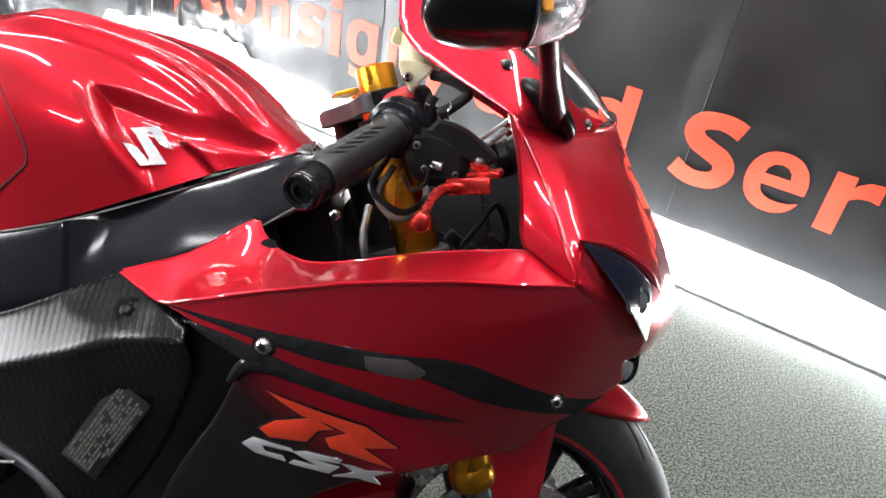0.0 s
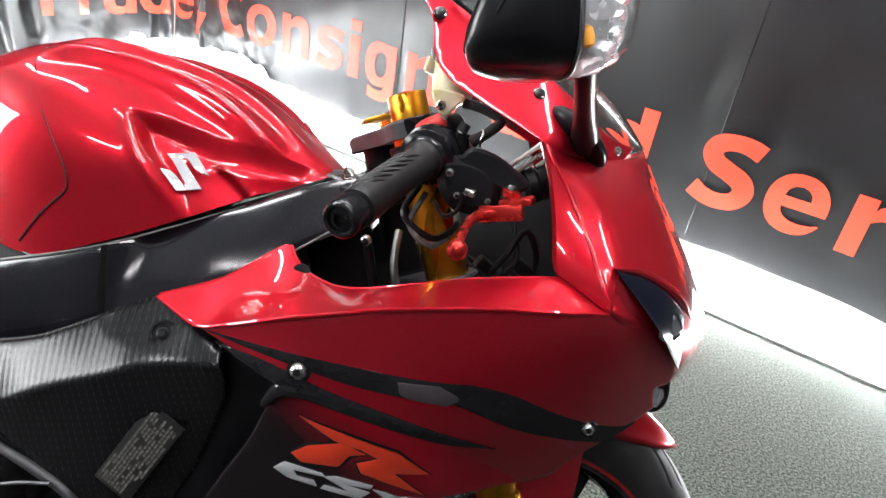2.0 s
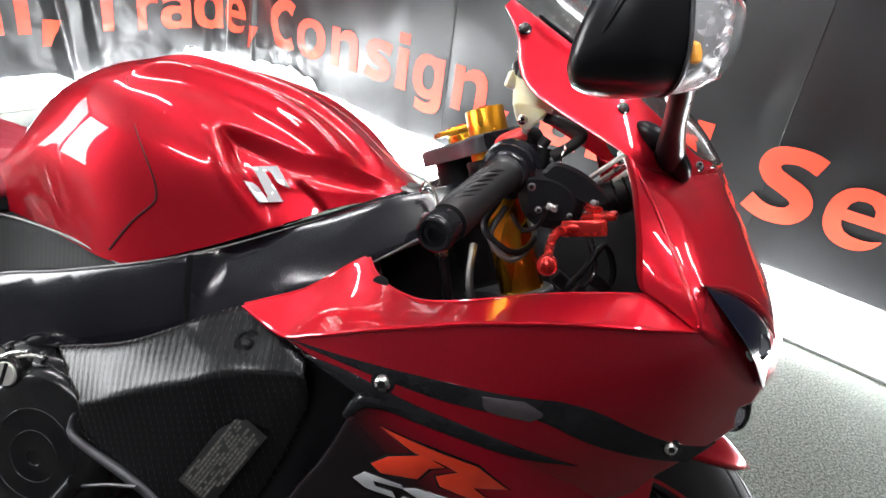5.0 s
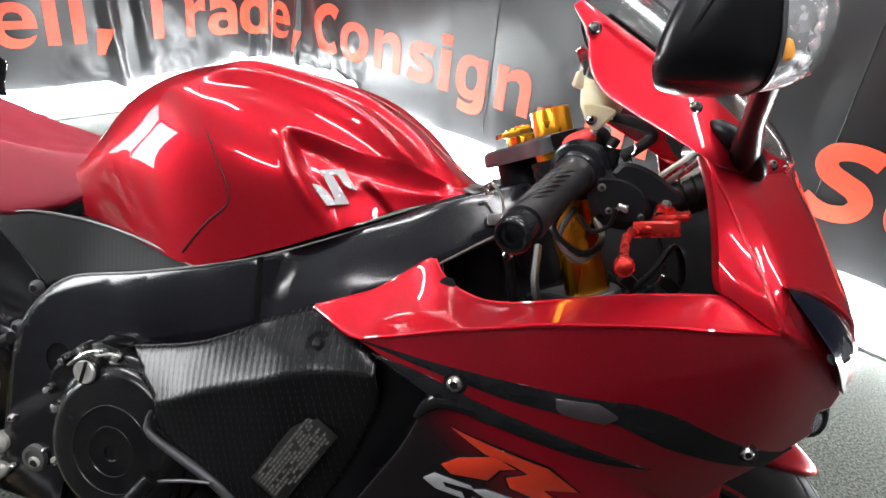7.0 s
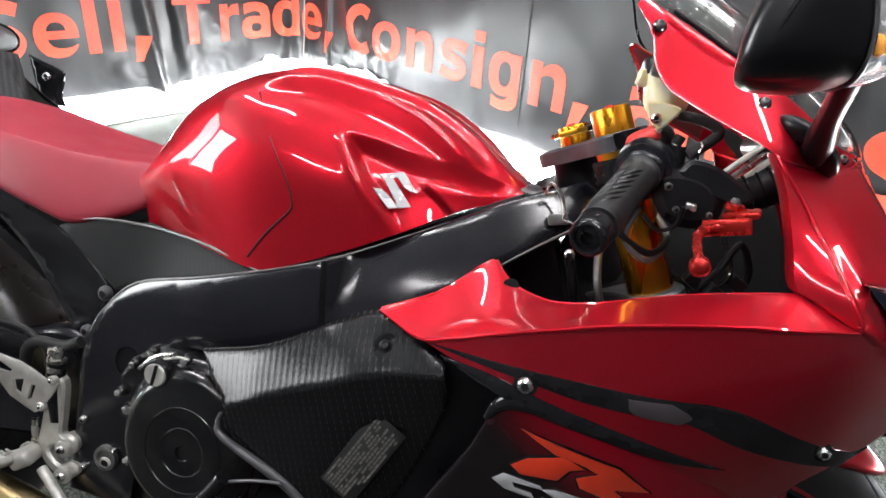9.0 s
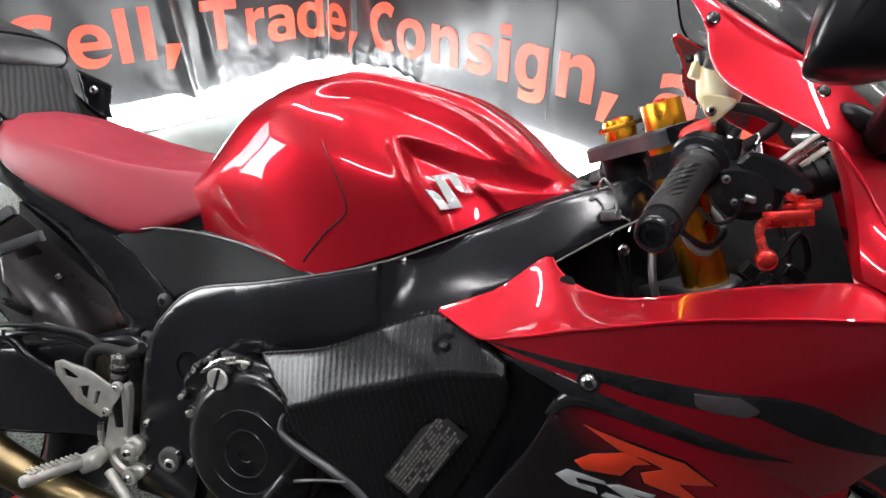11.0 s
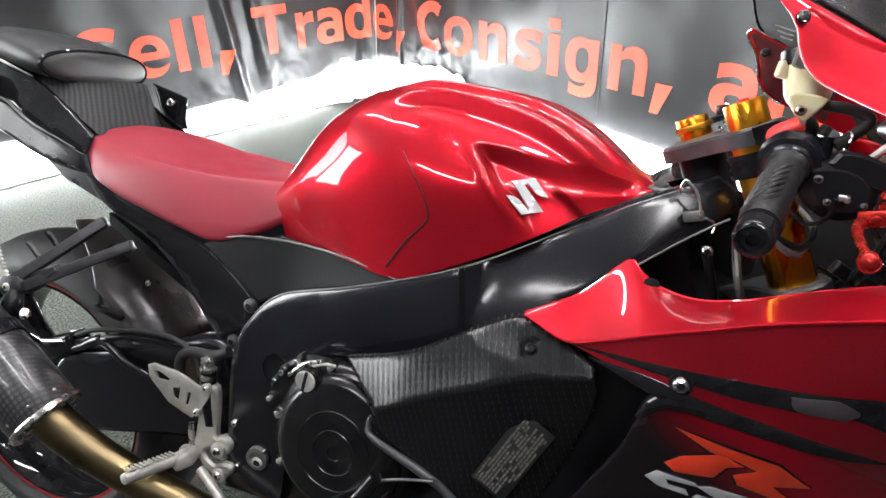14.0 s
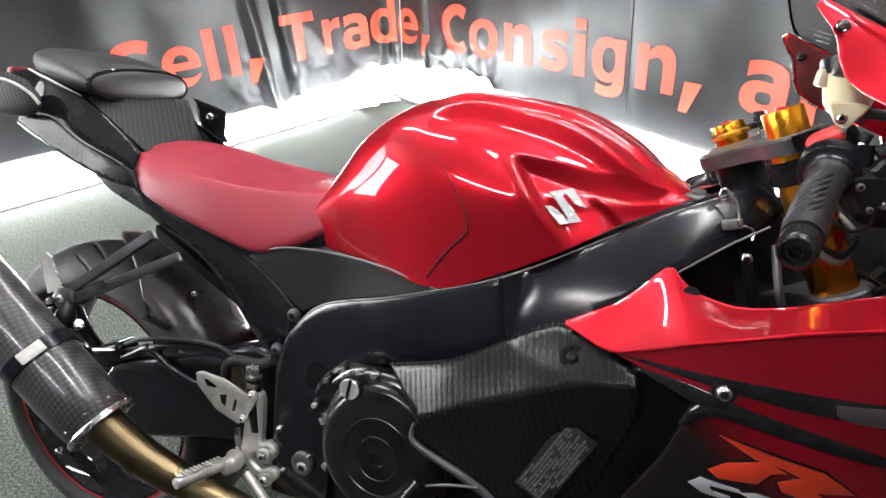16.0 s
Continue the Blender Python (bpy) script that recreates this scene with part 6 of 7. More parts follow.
for s in (-1, 1):
    y = 0.105 * s
    leg = part("fork_tube", lathe([(-0.50, 0.0265), (-0.495, 0.0275), (-0.06, 0.0270), (-0.055, 0.0270), (-0.020, 0.0270)], (0.03, y, 0), (0, 0, 1), 40), GOLD, bike, "gold anodised fork tube", m=S)
    part("fork_cap", lathe([(-0.014, 0.0232), (0.014, 0.0232), (0.016, 0.0222), (0.016, 0.0190), (0.014, 0.0180), (0.014, 0.0)], (0.03, y, 0), (0, 0, 1), 40), GOLD, leg, "gold fork cap", m=S)
    part("adjuster", lathe([(0.014, 0.0185), (0.0165, 0.018), (0.0165, 0.007), (0.019, 0.006), (0.019, 0.0)], (0.03, y, 0), (0, 0, 1), 28), RED_ANO, leg, "red anodised adjuster", m=S)
    part("dust_seal", lathe([(-0.520, 0.027), (-0.515, 0.030), (-0.495, 0.030), (-0.490, 0.0275)], (0.03, y, 0), (0, 0, 1), 32), GOLD, leg, m=S)
    part("fork_slider", lathe([(-0.66, 0.0205), (-0.51, 0.0205)], (0.03, y, 0), (0, 0, 1), 28), SLIDER, leg, "dark coated fork slider", m=S)
    part("fork_foot", lathe([(-0.72, 0.022), (-0.70, 0.028), (-0.60, 0.026), (-0.585, 0.022)], (0.03, y, 0), (0, 0, 1), 24), GLOSS_BLACK, leg, m=S)
    part("clip_on", lathe([(-0.070, 0.032), (-0.068, 0.034), (-0.044, 0.034), (-0.042, 0.032)], (0.03, y, 0), (0, 0, 1), 32), PLASTIC, bike, "black clip-on clamp", m=S)

TRIPLE = [(-0.040, -0.030), (-0.045, 0.0), (-0.040, 0.030), (-0.010, 0.075), (0.000, 0.130), (0.020, 0.148), (0.045, 0.146), (0.064, 0.125), (0.064, 0.085), (0.040, 0.050), (0.030, 0.0), (0.040, -0.050), (0.064, -0.085), (0.064, -0.125), (0.045, -0.146), (0.020, -0.148), (0.000, -0.130), (-0.010, -0.075)]
for z, th in ((-0.014, 0.020), (-0.205, 0.030)):
    tri = part("triple_clamp", slab(outline(TRIPLE, 3), th, S @ pose(0, 0, z), 0.003), CLAMP_GREY, bike, "dark grey fork yoke")
    if z > -0.1:
        part("stem_nut", lathe([(0.0, 0.024), (0.004, 0.024), (0.006, 0.022), (0.006, 0.010), (0.003, 0.009), (0.003, 0.0)], (0, 0, 0), (0, 0, 1), 6), GOLD, tri, "gold steering stem nut", m=S)
        part("key_switch", lathe([(0.0, 0.018), (0.006, 0.018), (0.008, 0.015), (0.008, 0.0)], (0.045, 0.020, 0.0), (0, 0, 1), 24), PLASTIC, tri, m=S)
        part("key", block((0.006, 0.020, 0.022), S @ pose(0.045, 0.018, 0.010, 8, 0, 20), 0.003), PLASTIC, tri, "black-headed key in the switch")
        part("key_ring", tube([(0.045 + 0.004 * math.sin(a), 0.004 + 0.014 * math.cos(a), 0.008 + 0.013 * math.sin(a)) for a in np.linspace(0, 2 * math.pi, 17)], 0.0012, 2, 6), STEEL, tri, m=S)
        # Dark bar on the clamp's face in place of a shaded slot.
        part("pinch_slot", block((0.03, 0.002, 0.018), S @ pose(0.030, -0.1485, -0.024), 0), PLASTIC, tri)
        for y in (-0.075, 0.075):
            socket_bolt(tri, S @ Vector((0.055, y, -0.012)), U, 0.006, STEEL)
part("steering_head", lathe([(-0.20, 0.033), (-0.034, 0.030)], (0, 0, 0), (0, 0, 1), 24), PLASTIC, bike, m=S)


def handlebar(s):
    """One clip-on bar with grip, bar end, housings; s is -1 for the bike's right."""
    a, b, c, d = [Vector(q) for q in ((0.062, s * 0.120, -0.045), (0.0205, s * 0.195, -0.0635), (-0.062, s * 0.316, -0.0915), (-0.0805, s * 0.3435, -0.0977))]
    ax = (c - b).normalized()
    bar = part("handlebar", tube([a, b], 0.0112, 2, 16), SATIN, bike, "black handlebar", m=S)
    ln = (c - b).length
    prof = [(0, 0.021), (0.004, 0.0215), (0.008, 0.019)]
    prof += [(0.012 + (ln - 0.02) * t, 0.0180 + 0.0008 * t * t - 0.001 * math.sin(t * 3.14)) for t in np.linspace(0, 1, 20)]
    prof += [(ln - 0.006, 0.0185), (ln, 0.018)]
    grip = part("grip", lathe(prof, b, ax, 28), GRIP, bar, "ribbed black rubber grip", m=S)
    side = ax.cross(Vector((0, 0, 1))).normalized()
    top = side.cross(ax)
    for k in range(6):
        for ang in (-0.9, -0.1, 0.7, 1.5):
            t0 = 0.030 + 0.016 * k
            pts = [b + ax * (t0 + 0.026 * q) + (0.0176) * (math.cos(ang + q * 0.8) * top * (1 if s < 0 else 1) + math.sin(ang + q * 0.8) * side * (1 if s < 0 else -1)) for q in (0, 0.5, 1)]
            part("grip_rib", tube(pts, [0.0006, 0.0030, 0.0006], 4, 8), GRIP, grip, m=S)
    part("bar_end", lathe([(0, 0.0150), (0.004, 0.0150), (0.006, 0.0172), (0.024, 0.0172), (0.028, 0.0162), (0.030, 0.0140), (0.029, 0.0115), (0.027, 0.0105), (0.028, 0.006), (0.024, 0.005), (0.024, 0.0)], c, ax, 32), GLOSS_BLACK, bar, "glossy black bar-end weight", m=S)
    part("throttle_drum", lathe([(-0.050, 0.024), (-0.048, 0.0295), (-0.030, 0.030), (-0.028, 0.0325), (-0.022, 0.0325), (-0.020, 0.0285), (-0.014, 0.0285), (-0.012, 0.0305), (-0.008, 0.0305), (-0.006, 0.025), (-0.002, 0.0235), (0.0, 0.021)], b, ax, 32), SATIN, bar, "black throttle housing", m=S)
    fr = along(b - ax * 0.048, b, (0, 0, 1))
    part("switch_box", block((0.054, 0.060, 0.044), S @ fr @ pose(0, 0.002, -0.012), 0.012, 3), PLASTIC, bar, "black switch housing")
    if s < 0:
        part("kill_switch", block((0.040, 0.016, 0.026), S @ fr @ pose(0.0, 0.027, -0.002, 8, 0, 6), 0.006, 3), KILL, bar, "red engine stop switch")
    return bar


KILL = vary(material("red_switch_plastic", (0.6, 0.03, 0.03), 0.4), 60, (0.55, 0.025, 0.025), (0.65, 0.04, 0.035))
handlebar(-1)
handlebar(1)

# throttle cables
for k, (dx, dz) in enumerate(((0.0, 0.0), (0.008, -0.008))):
    part("throttle_cable", tube([loc(-0.196 + dx, -0.165, 0.868 + dz), loc(-0.205 + dx, -0.185, 0.835 + dz), loc(-0.170, -0.180, 0.815 + dz), loc(-0.150, -0.140, 0.83), loc(-0.165, -0.09, 0.85)], 0.0038, 8, 8), GREY if k else PLASTIC, bike, m=S)
# front brake master cylinder, lever, reservoir
FACE = Matrix(((1, 0, 0, 0), (0, 0, -1, 0), (0, 1, 0, 0), (0, 0, 0, 1)))      # a plate's x-y to the bike's x-z, its z to the right side
mc = part("master_cylinder", slab(outline([(-0.178, 0.900), (-0.150, 0.908), (-0.122, 0.900), (-0.108, 0.880), (-0.112, 0.858), (-0.135, 0.848), (-0.160, 0.852), (-0.176, 0.872)], 4), 0.042, Matrix.Translation((0, -0.186, 0)) @ FACE, 0.010), PLASTIC, bike, "black brake master cylinder")
part("lever_mount", slab(outline([(-0.158, 0.905, 1), (-0.146, 0.918), (-0.118, 0.914), (-0.086, 0.896), (-0.082, 0.886), (-0.098, 0.878), (-0.125, 0.884), (-0.150, 0.892, 1)], 4), 0.030, Matrix.Translation((0, -0.184, 0)) @ FACE, 0.004), PLASTIC, mc, "matt black lever mount")
for x, z, r in ((-0.165, 0.888, 0.006), (-0.153, 0.866, 0.005), (-0.120, 0.866, 0.0045)):
    socket_bolt(mc, (x, -0.186, z), RIGHT, r * 0.75, GREY, head=0.004)
part("banjo_stub", tube([(-0.160, -0.158, 0.906), (-0.160, -0.157, 0.930)], 0.008, 2, 12), PLASTIC, mc)
part("bleed_nipple", tube([(-0.168, -0.152, 0.918), (-0.163, -0.150, 0.934)], 0.0045, 2, 6), STEEL, mc, "steel bleed nipple")
part("nipple_cap", tube([(-0.164, -0.150, 0.931), (-0.160, -0.149, 0.941)], 0.006, 2, 10), RUBBER, mc)
part("brake_switch", block((0.012, 0.010, 0.008), pose(-0.140, -0.192, 0.872, 0, 10, -10), 0.002), STEEL, mc, "bright brake switch")
part("switch_wire", tube([(-0.146, -0.190, 0.870), (-0.150, -0.185, 0.850), (-0.165, -0.17, 0.84), (-0.18, -0.14, 0.85)], 0.0025, 6, 8), PLASTIC, mc)
lever = part("brake_lever", tube([(-0.086, -0.190, 0.862), (-0.106, -0.200, 0.857), (-0.122, -0.208, 0.854), (-0.131, -0.225, 0.850), (-0.135, -0.250, 0.8434), (-0.1366, -0.280, 0.837), (-0.1366, -0.298, 0.832)], [0.0055, 0.0055, 0.0058, 0.0052, 0.0045, 0.0042, 0.0052], 6, 12), RED_ANO, bike, "red anodised brake lever")
part("lever_ball", lathe([(-0.010, 0.001), (-0.009, 0.005), (-0.004, 0.009), (0.003, 0.0092), (0.007, 0.0065), (0.009, 0.001)], (-0.1366, -0.304, 0.830), (0.0, -0.95, -0.3), 20), RED_ANO, lever, "red lever tip")
part("lever_hinge", block((0.036, 0.022, 0.008), pose(-0.090, -0.186, 0.8725, 10, -14, -15), 0.003, 2), RED_ANO, lever, "red lever hinge block")
part("lever_blade", block((0.046, 0.008, 0.017), pose(-0.104, -0.203, 0.8585, 0, -14, -8), 0.002, 2), RED_ANO, lever)
part("adjuster_wheel", lathe([(0, 0.010), (0.006, 0.010), (0.007, 0.008), (0.007, 0.0)], (-0.098, -0.182, 0.876), (0.1, -0.2, 1), 12), RED_ANO, lever, "toothed red adjuster wheel")
socket_bolt(lever, (-0.098, -0.183, 0.883), (0.1, -0.2, 1), 0.005, GREY)
cup = part("fluid_reservoir", lathe([(-0.016, 0.006), (-0.014, 0.015), (-0.008, 0.0205), (0.0, 0.0235), (0.030, 0.0245)], (-0.182, -0.135, 0.974), (-0.15, 0.1, 1), 36), RESERVOIR, bike, "cloudy yellowed brake fluid reservoir")
part("reservoir_cap", lathe([(0.029, 0.0255), (0.031, 0.0265), (0.044, 0.0265), (0.047, 0.024), (0.047, 0.0)], (-0.182, -0.135, 0.974), (-0.15, 0.1, 1), 32), PLASTIC, cup, "black reservoir cap")
part("reservoir_tab", slab(outline([(-0.202, 0.970), (-0.182, 0.972), (-0.166, 0.968), (-0.174, 0.955), (-0.184, 0.945), (-0.195, 0.952)], 4), 0.006, Matrix.Translation((0, -0.160, 0)) @ FACE, 0.002), RESERVOIR, cup)
socket_bolt(cup, (-0.190, -0.162, 0.955), RIGHT, 0.006, STEEL, head=0.006)
part("cap_clip", block((0.014, 0.012, 0.018), pose(-0.210, -0.140, 0.996, 0, 10, 20), 0.003), RESERVOIR, cup)
part("cap_clip", block((0.016, 0.014, 0.026), pose(-0.196, -0.156, 1.010, 0, 10, 10), 0.004), GREY, cup)
part("reservoir_stay", tube([(-0.185, -0.155, 0.945), (-0.186, -0.152, 0.925), (-0.178, -0.150, 0.910)], 0.004, 6, 8), STEEL, cup, "steel reservoir bracket")
part("fluid_hose", tube([(-0.166, -0.148, 0.962), (-0.150, -0.154, 0.961), (-0.133, -0.155, 0.957), (-0.124, -0.156, 0.950), (-0.130, -0.157, 0.941), (-0.139, -0.157, 0.932), (-0.151, -0.158, 0.922)], [0.0055, 0.006, 0.006, 0.006, 0.006, 0.006, 0.0075], 6, 12), RUBBER, bike, "black rubber fluid hose")
part("hose_clip", tube([(-0.140 + 0.001 * math.sin(3 * a), -0.158 + 0.009 * math.cos(a), 0.929 + 0.009 * math.sin(a)) for a in np.linspace(0, 2 * math.pi, 13)], 0.0012, 2, 6), STEEL, bike)
# wire clip, rod, inner details
part("wire_clip", tube([(-0.284, -0.110, 0.854), (-0.292, -0.116, 0.853), (-0.289, -0.118, 0.866), (-0.281, -0.118, 0.862), (-0.272, -0.118, 0.851), (-0.267, -0.118, 0.835), (-0.266, -0.118, 0.826), (-0.253, -0.118, 0.823), (-0.248, -0.118, 0.816), (-0.249, -0.118, 0.809)], 0.0017, 6, 8), STEEL, bike, "bent pale wire clip")
part("clip_bracket", block((0.024, 0.010, 0.013), pose(-0.273, -0.114, 0.825, 0, -14, 0), 0.003), GREY, bike)
part("thin_rod", tube([(-0.332, -0.150, 0.759), (-0.275, -0.150, 0.805), (-0.236, -0.150, 0.832)], 0.0014, 4, 8), GREY, bike, "thin pale rod")
stay = part("panel_stay", tube([(-0.252, -0.115, 0.785), (-0.240, -0.110, 0.745), (-0.232, -0.105, 0.715)], 0.006, 4, 10), PLASTIC, bike)
socket_bolt(stay, (-0.252, -0.122, 0.787), RIGHT, 0.007, STEEL)
part("wiring_loom", tube([(-0.22, -0.09, 0.80), (-0.215, -0.12, 0.765), (-0.205, -0.115, 0.735), (-0.19, -0.08, 0.715)], 0.005, 6, 8), GREY, bike)
part("wiring_loom", tube([(-0.11, -0.10, 0.76), (-0.09, -0.13, 0.80), (-0.07, -0.12, 0.835), (-0.05, -0.10, 0.80), (-0.06, -0.08, 0.76)], 0.004, 6, 8), PLASTIC, bike)
part("wiring_loom", tube([(-0.13, -0.06, 0.78), (-0.10, -0.11, 0.775), (-0.075, -0.125, 0.80), (-0.09, -0.09, 0.85)], 0.0035, 6, 8), GLOSS_BLACK, bike)
for x, y, z in ((-0.11, -0.115, 0.785), (-0.085, -0.12, 0.775), (-0.065, -0.115, 0.79)):
    part("connector", block((0.022, 0.014, 0.016), pose(x, y, z, 10, 30, 20), 0.003), PLASTIC, bike)
part("fender_stay", block((0.05, 0.02, 0.012), pose(-0.145, -0.10, 0.755, 0, -20, 0), 0.004), GREY, bike)
duct = part("air_duct", tube([(-0.080, -0.060, 0.880), (-0.052, -0.062, 0.896), (-0.020, -0.060, 0.915)], 0.022, 6, 20), PLASTIC, bike, "ribbed black air duct")
for k in range(5):
    c0 = Vector((-0.076 + 0.012 * k, -0.0605, 0.8825 + 0.007 * k))
    part("duct_rib", lathe([(-0.002, 0.0225), (0.0, 0.0245), (0.002, 0.0225)], c0, (0.87, 0, 0.5), 28), GLOSS_BLACK, duct)
for k in range(4):
    o = Vector((0.0075 * k, 0.004 * k, -0.0065 * k))
    part("screen_bracket", block((0.068, 0.014, 0.0042), Matrix.Translation(o) @ pose(-0.086, -0.072, 0.921, 0, -46, 8), 0.001), STEEL if k % 2 else ALLOY, bike, "bare alloy bracket bar")
part("dash_unit", block((0.05, 0.12, 0.05), pose(-0.030, 0.03, 0.950, 0, 35, 0), 0.012, 3), PLASTIC, bike, "black instrument unit")

# ---- mirror with its clear indicator ----
def mirror(s):
    st = part("mirror", tube([(-0.034, s * 0.164, 0.946), (-0.038, s * 0.190, 0.957), (-0.048, s * 0.235, 0.975), (-0.060, s * 0.300, 0.997), (-0.068, s * 0.33, 1.010)], [0.018, 0.014, 0.0108, 0.0100, 0.0105], 6, 16), PLASTIC, bike, "black mirror on a stalk")
    foot = []
    for k in np.linspace(0, 1, 7):
        q = math.cos(k * math.pi / 2) ** 0.6
        foot.append([(-0.040 + 0.010 * k + (0.035 * math.cos(t)) * q, s * (0.155 + 0.034 * k - 0.30 * 0.035 * math.cos(t) * q), 0.949 + 0.004 * k + (0.019 * math.sin(t) - 0.021 * math.cos(t)) * q) for t in np.linspace(0, 2 * math.pi, 24, endpoint=False)])
    part("mirror_foot", loft(foot), PLASTIC, st, "black moulded mirror foot")
    rings = []
    for t in np.linspace(0, 1, 22):
        x = -0.157 + 0.062 * t
        lo = lerp([(0, 0.990), (0.08, 0.979), (0.3, 0.976), (0.7, 0.980), (1, 0.987)], t)
        hi = lerp([(0, 1.000), (0.08, 1.030), (0.3, 1.066), (0.7, 1.084), (1, 1.080)], t)
        yo = lerp([(0, 0.388), (0.08, 0.395), (0.4, 0.402), (0.8, 0.398), (1, 0.392)], t)
        yi = lerp([(0, 0.380), (0.08, 0.345), (0.4, 0.300), (0.8, 0.290), (1, 0.295)], t)
        ring = []
        for a in np.linspace(0, 2 * math.pi, 28, endpoint=False):
            c, q = math.cos(a), math.sin(a)
            zz = (lo + hi) / 2 + (hi - lo) / 2 * math.copysign(abs(q) ** 0.7, q) + 0.006 * c
            ring.append((x + 0.006 * (c + 1) * t + 0.22 * (1.0335 - zz) * t, s * ((yo + yi) / 2 + (yo - yi) / 2 * math.copysign(abs(c) ** 0.6, c)), (lo + hi) / 2 + (hi - lo) / 2 * math.copysign(abs(q) ** 0.7, q) + 0.006 * c))
        rings.append(ring)
    part("mirror_shell", loft(rings), MIRROR_BLACK, st, "smooth black mirror housing", sharp=70)
    crest = [(-0.142, s * 0.3955, 1.000), (-0.132, s * 0.402, 1.030), (-0.124, s * 0.400, 1.052), (-0.117, s * 0.392, 1.070)]
    part("shell_crease", tube(crest, [0.0006, 0.002, 0.002, 0.0006], 6, 6), MIRROR_BLACK, st)

    def dome(k0, depth, x0, ripple):
        out = []
        for t in np.linspace(0, 1, 22):
            k = k0 * math.cos(t * math.pi / 2) ** 0.85
            x = x0 + depth * math.sin(t * math.pi / 2)
            ring = []
            for a in np.linspace(0, 2 * math.pi, 40, endpoint=False):
                c, q = math.cos(a), math.sin(a)
                z = 1.0335 + 0.010 * t + 0.0465 * k * math.copysign(abs(q) ** (0.75 + 0.3 * t), q) + 0.006 * c * (1 - t)
                bump = ripple * math.sin(z * 2 * math.pi / 0.011) * math.sin(t * math.pi)
                ring.append((x + 0.006 * (c + 1) * (1 - t) + 0.22 * (1.0335 - z) * (1 - 0.6 * t) + bump, s * (0.3435 - 0.012 * t + 0.0485 * k * math.copysign(abs(c) ** 0.6, c)), z))
            out.append(ring)
        return loft(out)
    lens = part("indicator_lens", dome(1.0, 0.058, -0.0935, 0.0012), LENS, st, "clear ribbed indicator lens", sharp=70)
    lens.visible_shadow = False
    part("reflector", dome(0.90, 0.046, -0.0945, 0.0018), REFLECTOR, lens, "faceted bright reflector", sharp=20)
    part("bulb", lathe([(-0.008, 0.001), (-0.006, 0.0035), (0.0, 0.0048), (0.006, 0.004), (0.008, 0.0)], (-0.072, s * 0.3835, 1.012), (0.3, 0, -1), 16), AMBER, lens, "amber bulb")
    part("lens_seam", tube([(-0.0945 + 0.006 * (math.cos(a) + 1) - 0.22 * 0.0470 * math.copysign(abs(math.sin(a)) ** 0.7, math.sin(a)), s * (0.3435 + 0.0488 * math.copysign(abs(math.cos(a)) ** 0.6, math.cos(a))), 1.0335 + 0.0470 * math.copysign(abs(math.sin(a)) ** 0.7, math.sin(a)) + 0.006 * math.cos(a)) for a in np.linspace(0, 2 * math.pi, 33)], 0.0018, 2, 6), CLAMP_GREY, st)
    return st


REFLECTOR = vary(material("bright_reflector", (0.7, 0.7, 0.72), 0.15, 0.7), 120, (0.6, 0.6, 0.62), (0.8, 0.8, 0.82), 2.0, (1, 1, 1), (0.15, 0.3))
MIRROR_BLACK = vary(material("satin_black_mirror", (0.004, 0.004, 0.005), 0.3, 0.0, 0.3, 0.1, 0.3), 40, (0.003, 0.003, 0.004), (0.006, 0.006, 0.007))
mirror(-1)
mirror(1)


# ---- wheels ----
def tyre(parent, cx, cz, radius, width, seed, m=None, cuts=22):
    """A round-crowned tyre with slanting grooves cut into the crown."""
    n, k = 800, 104
    rings = []
    for i in range(n):
        a = 2 * math.pi * i / n
        ring = []
        for j in range(k):
            t = -1 + 2 * j / (k - 1)
            y = width / 2 * math.sin(t * 1.42) / math.sin(1.42)
            r = radius - (width * 0.42) * (1 - math.cos(t * 1.42))
            ph = (a * cuts / (2 * math.pi) + 2.6 * abs(t) + (0.5 if t > 0 else 0)) % 2
            g = math.exp(-((ph - 0.5) / 0.045) ** 2) * smooth(0.20, 0.24, abs(t)) * (1 - smooth(0.52, 0.56, abs(t)))
            g2 = math.exp(-((ph - 1.4) / 0.040) ** 2) * smooth(0.50, 0.54, abs(t)) * (1 - smooth(0.80, 0.84, abs(t)))
            r -= 0.0065 * min(1, 1.7 * max(g, g2))
            ring.append((cx + r * math.cos(a), y, cz + r * math.sin(a)))
        for t in np.linspace(0, 1, 8)[1:]:
            ring.append((cx + (r - t * (r - radius * 0.73)) * math.cos(a), width / 2 * (1.0 - 0.12 * t + 0.05 * math.sin(t * 3.1)), cz + (r - t * (r - radius * 0.73)) * math.sin(a)))
        for t in np.linspace(1, 0, 8)[:-1]:
            ring.append((cx + (r - t * (r - radius * 0.73)) * math.cos(a), -width / 2 * (1.0 - 0.12 * t + 0.05 * math.sin(t * 3.1)), cz + (r - t * (r - radius * 0.73)) * math.sin(a)))
        rings.append(ring)
    bm = bmesh.new()
    vs = [[bm.verts.new(p) for p in r] for r in rings]
    c = len(rings[0])
    for i in range(n):
        for j in range(c):
            bm.faces.new((vs[i][j], vs[i][(j + 1) % c], vs[(i + 1) % n][(j + 1) % c], vs[(i + 1) % n][j]))
    return part("tyre", bm, RUBBER, parent, "black road tyre with slanting tread grooves", sharp=50, m=m)


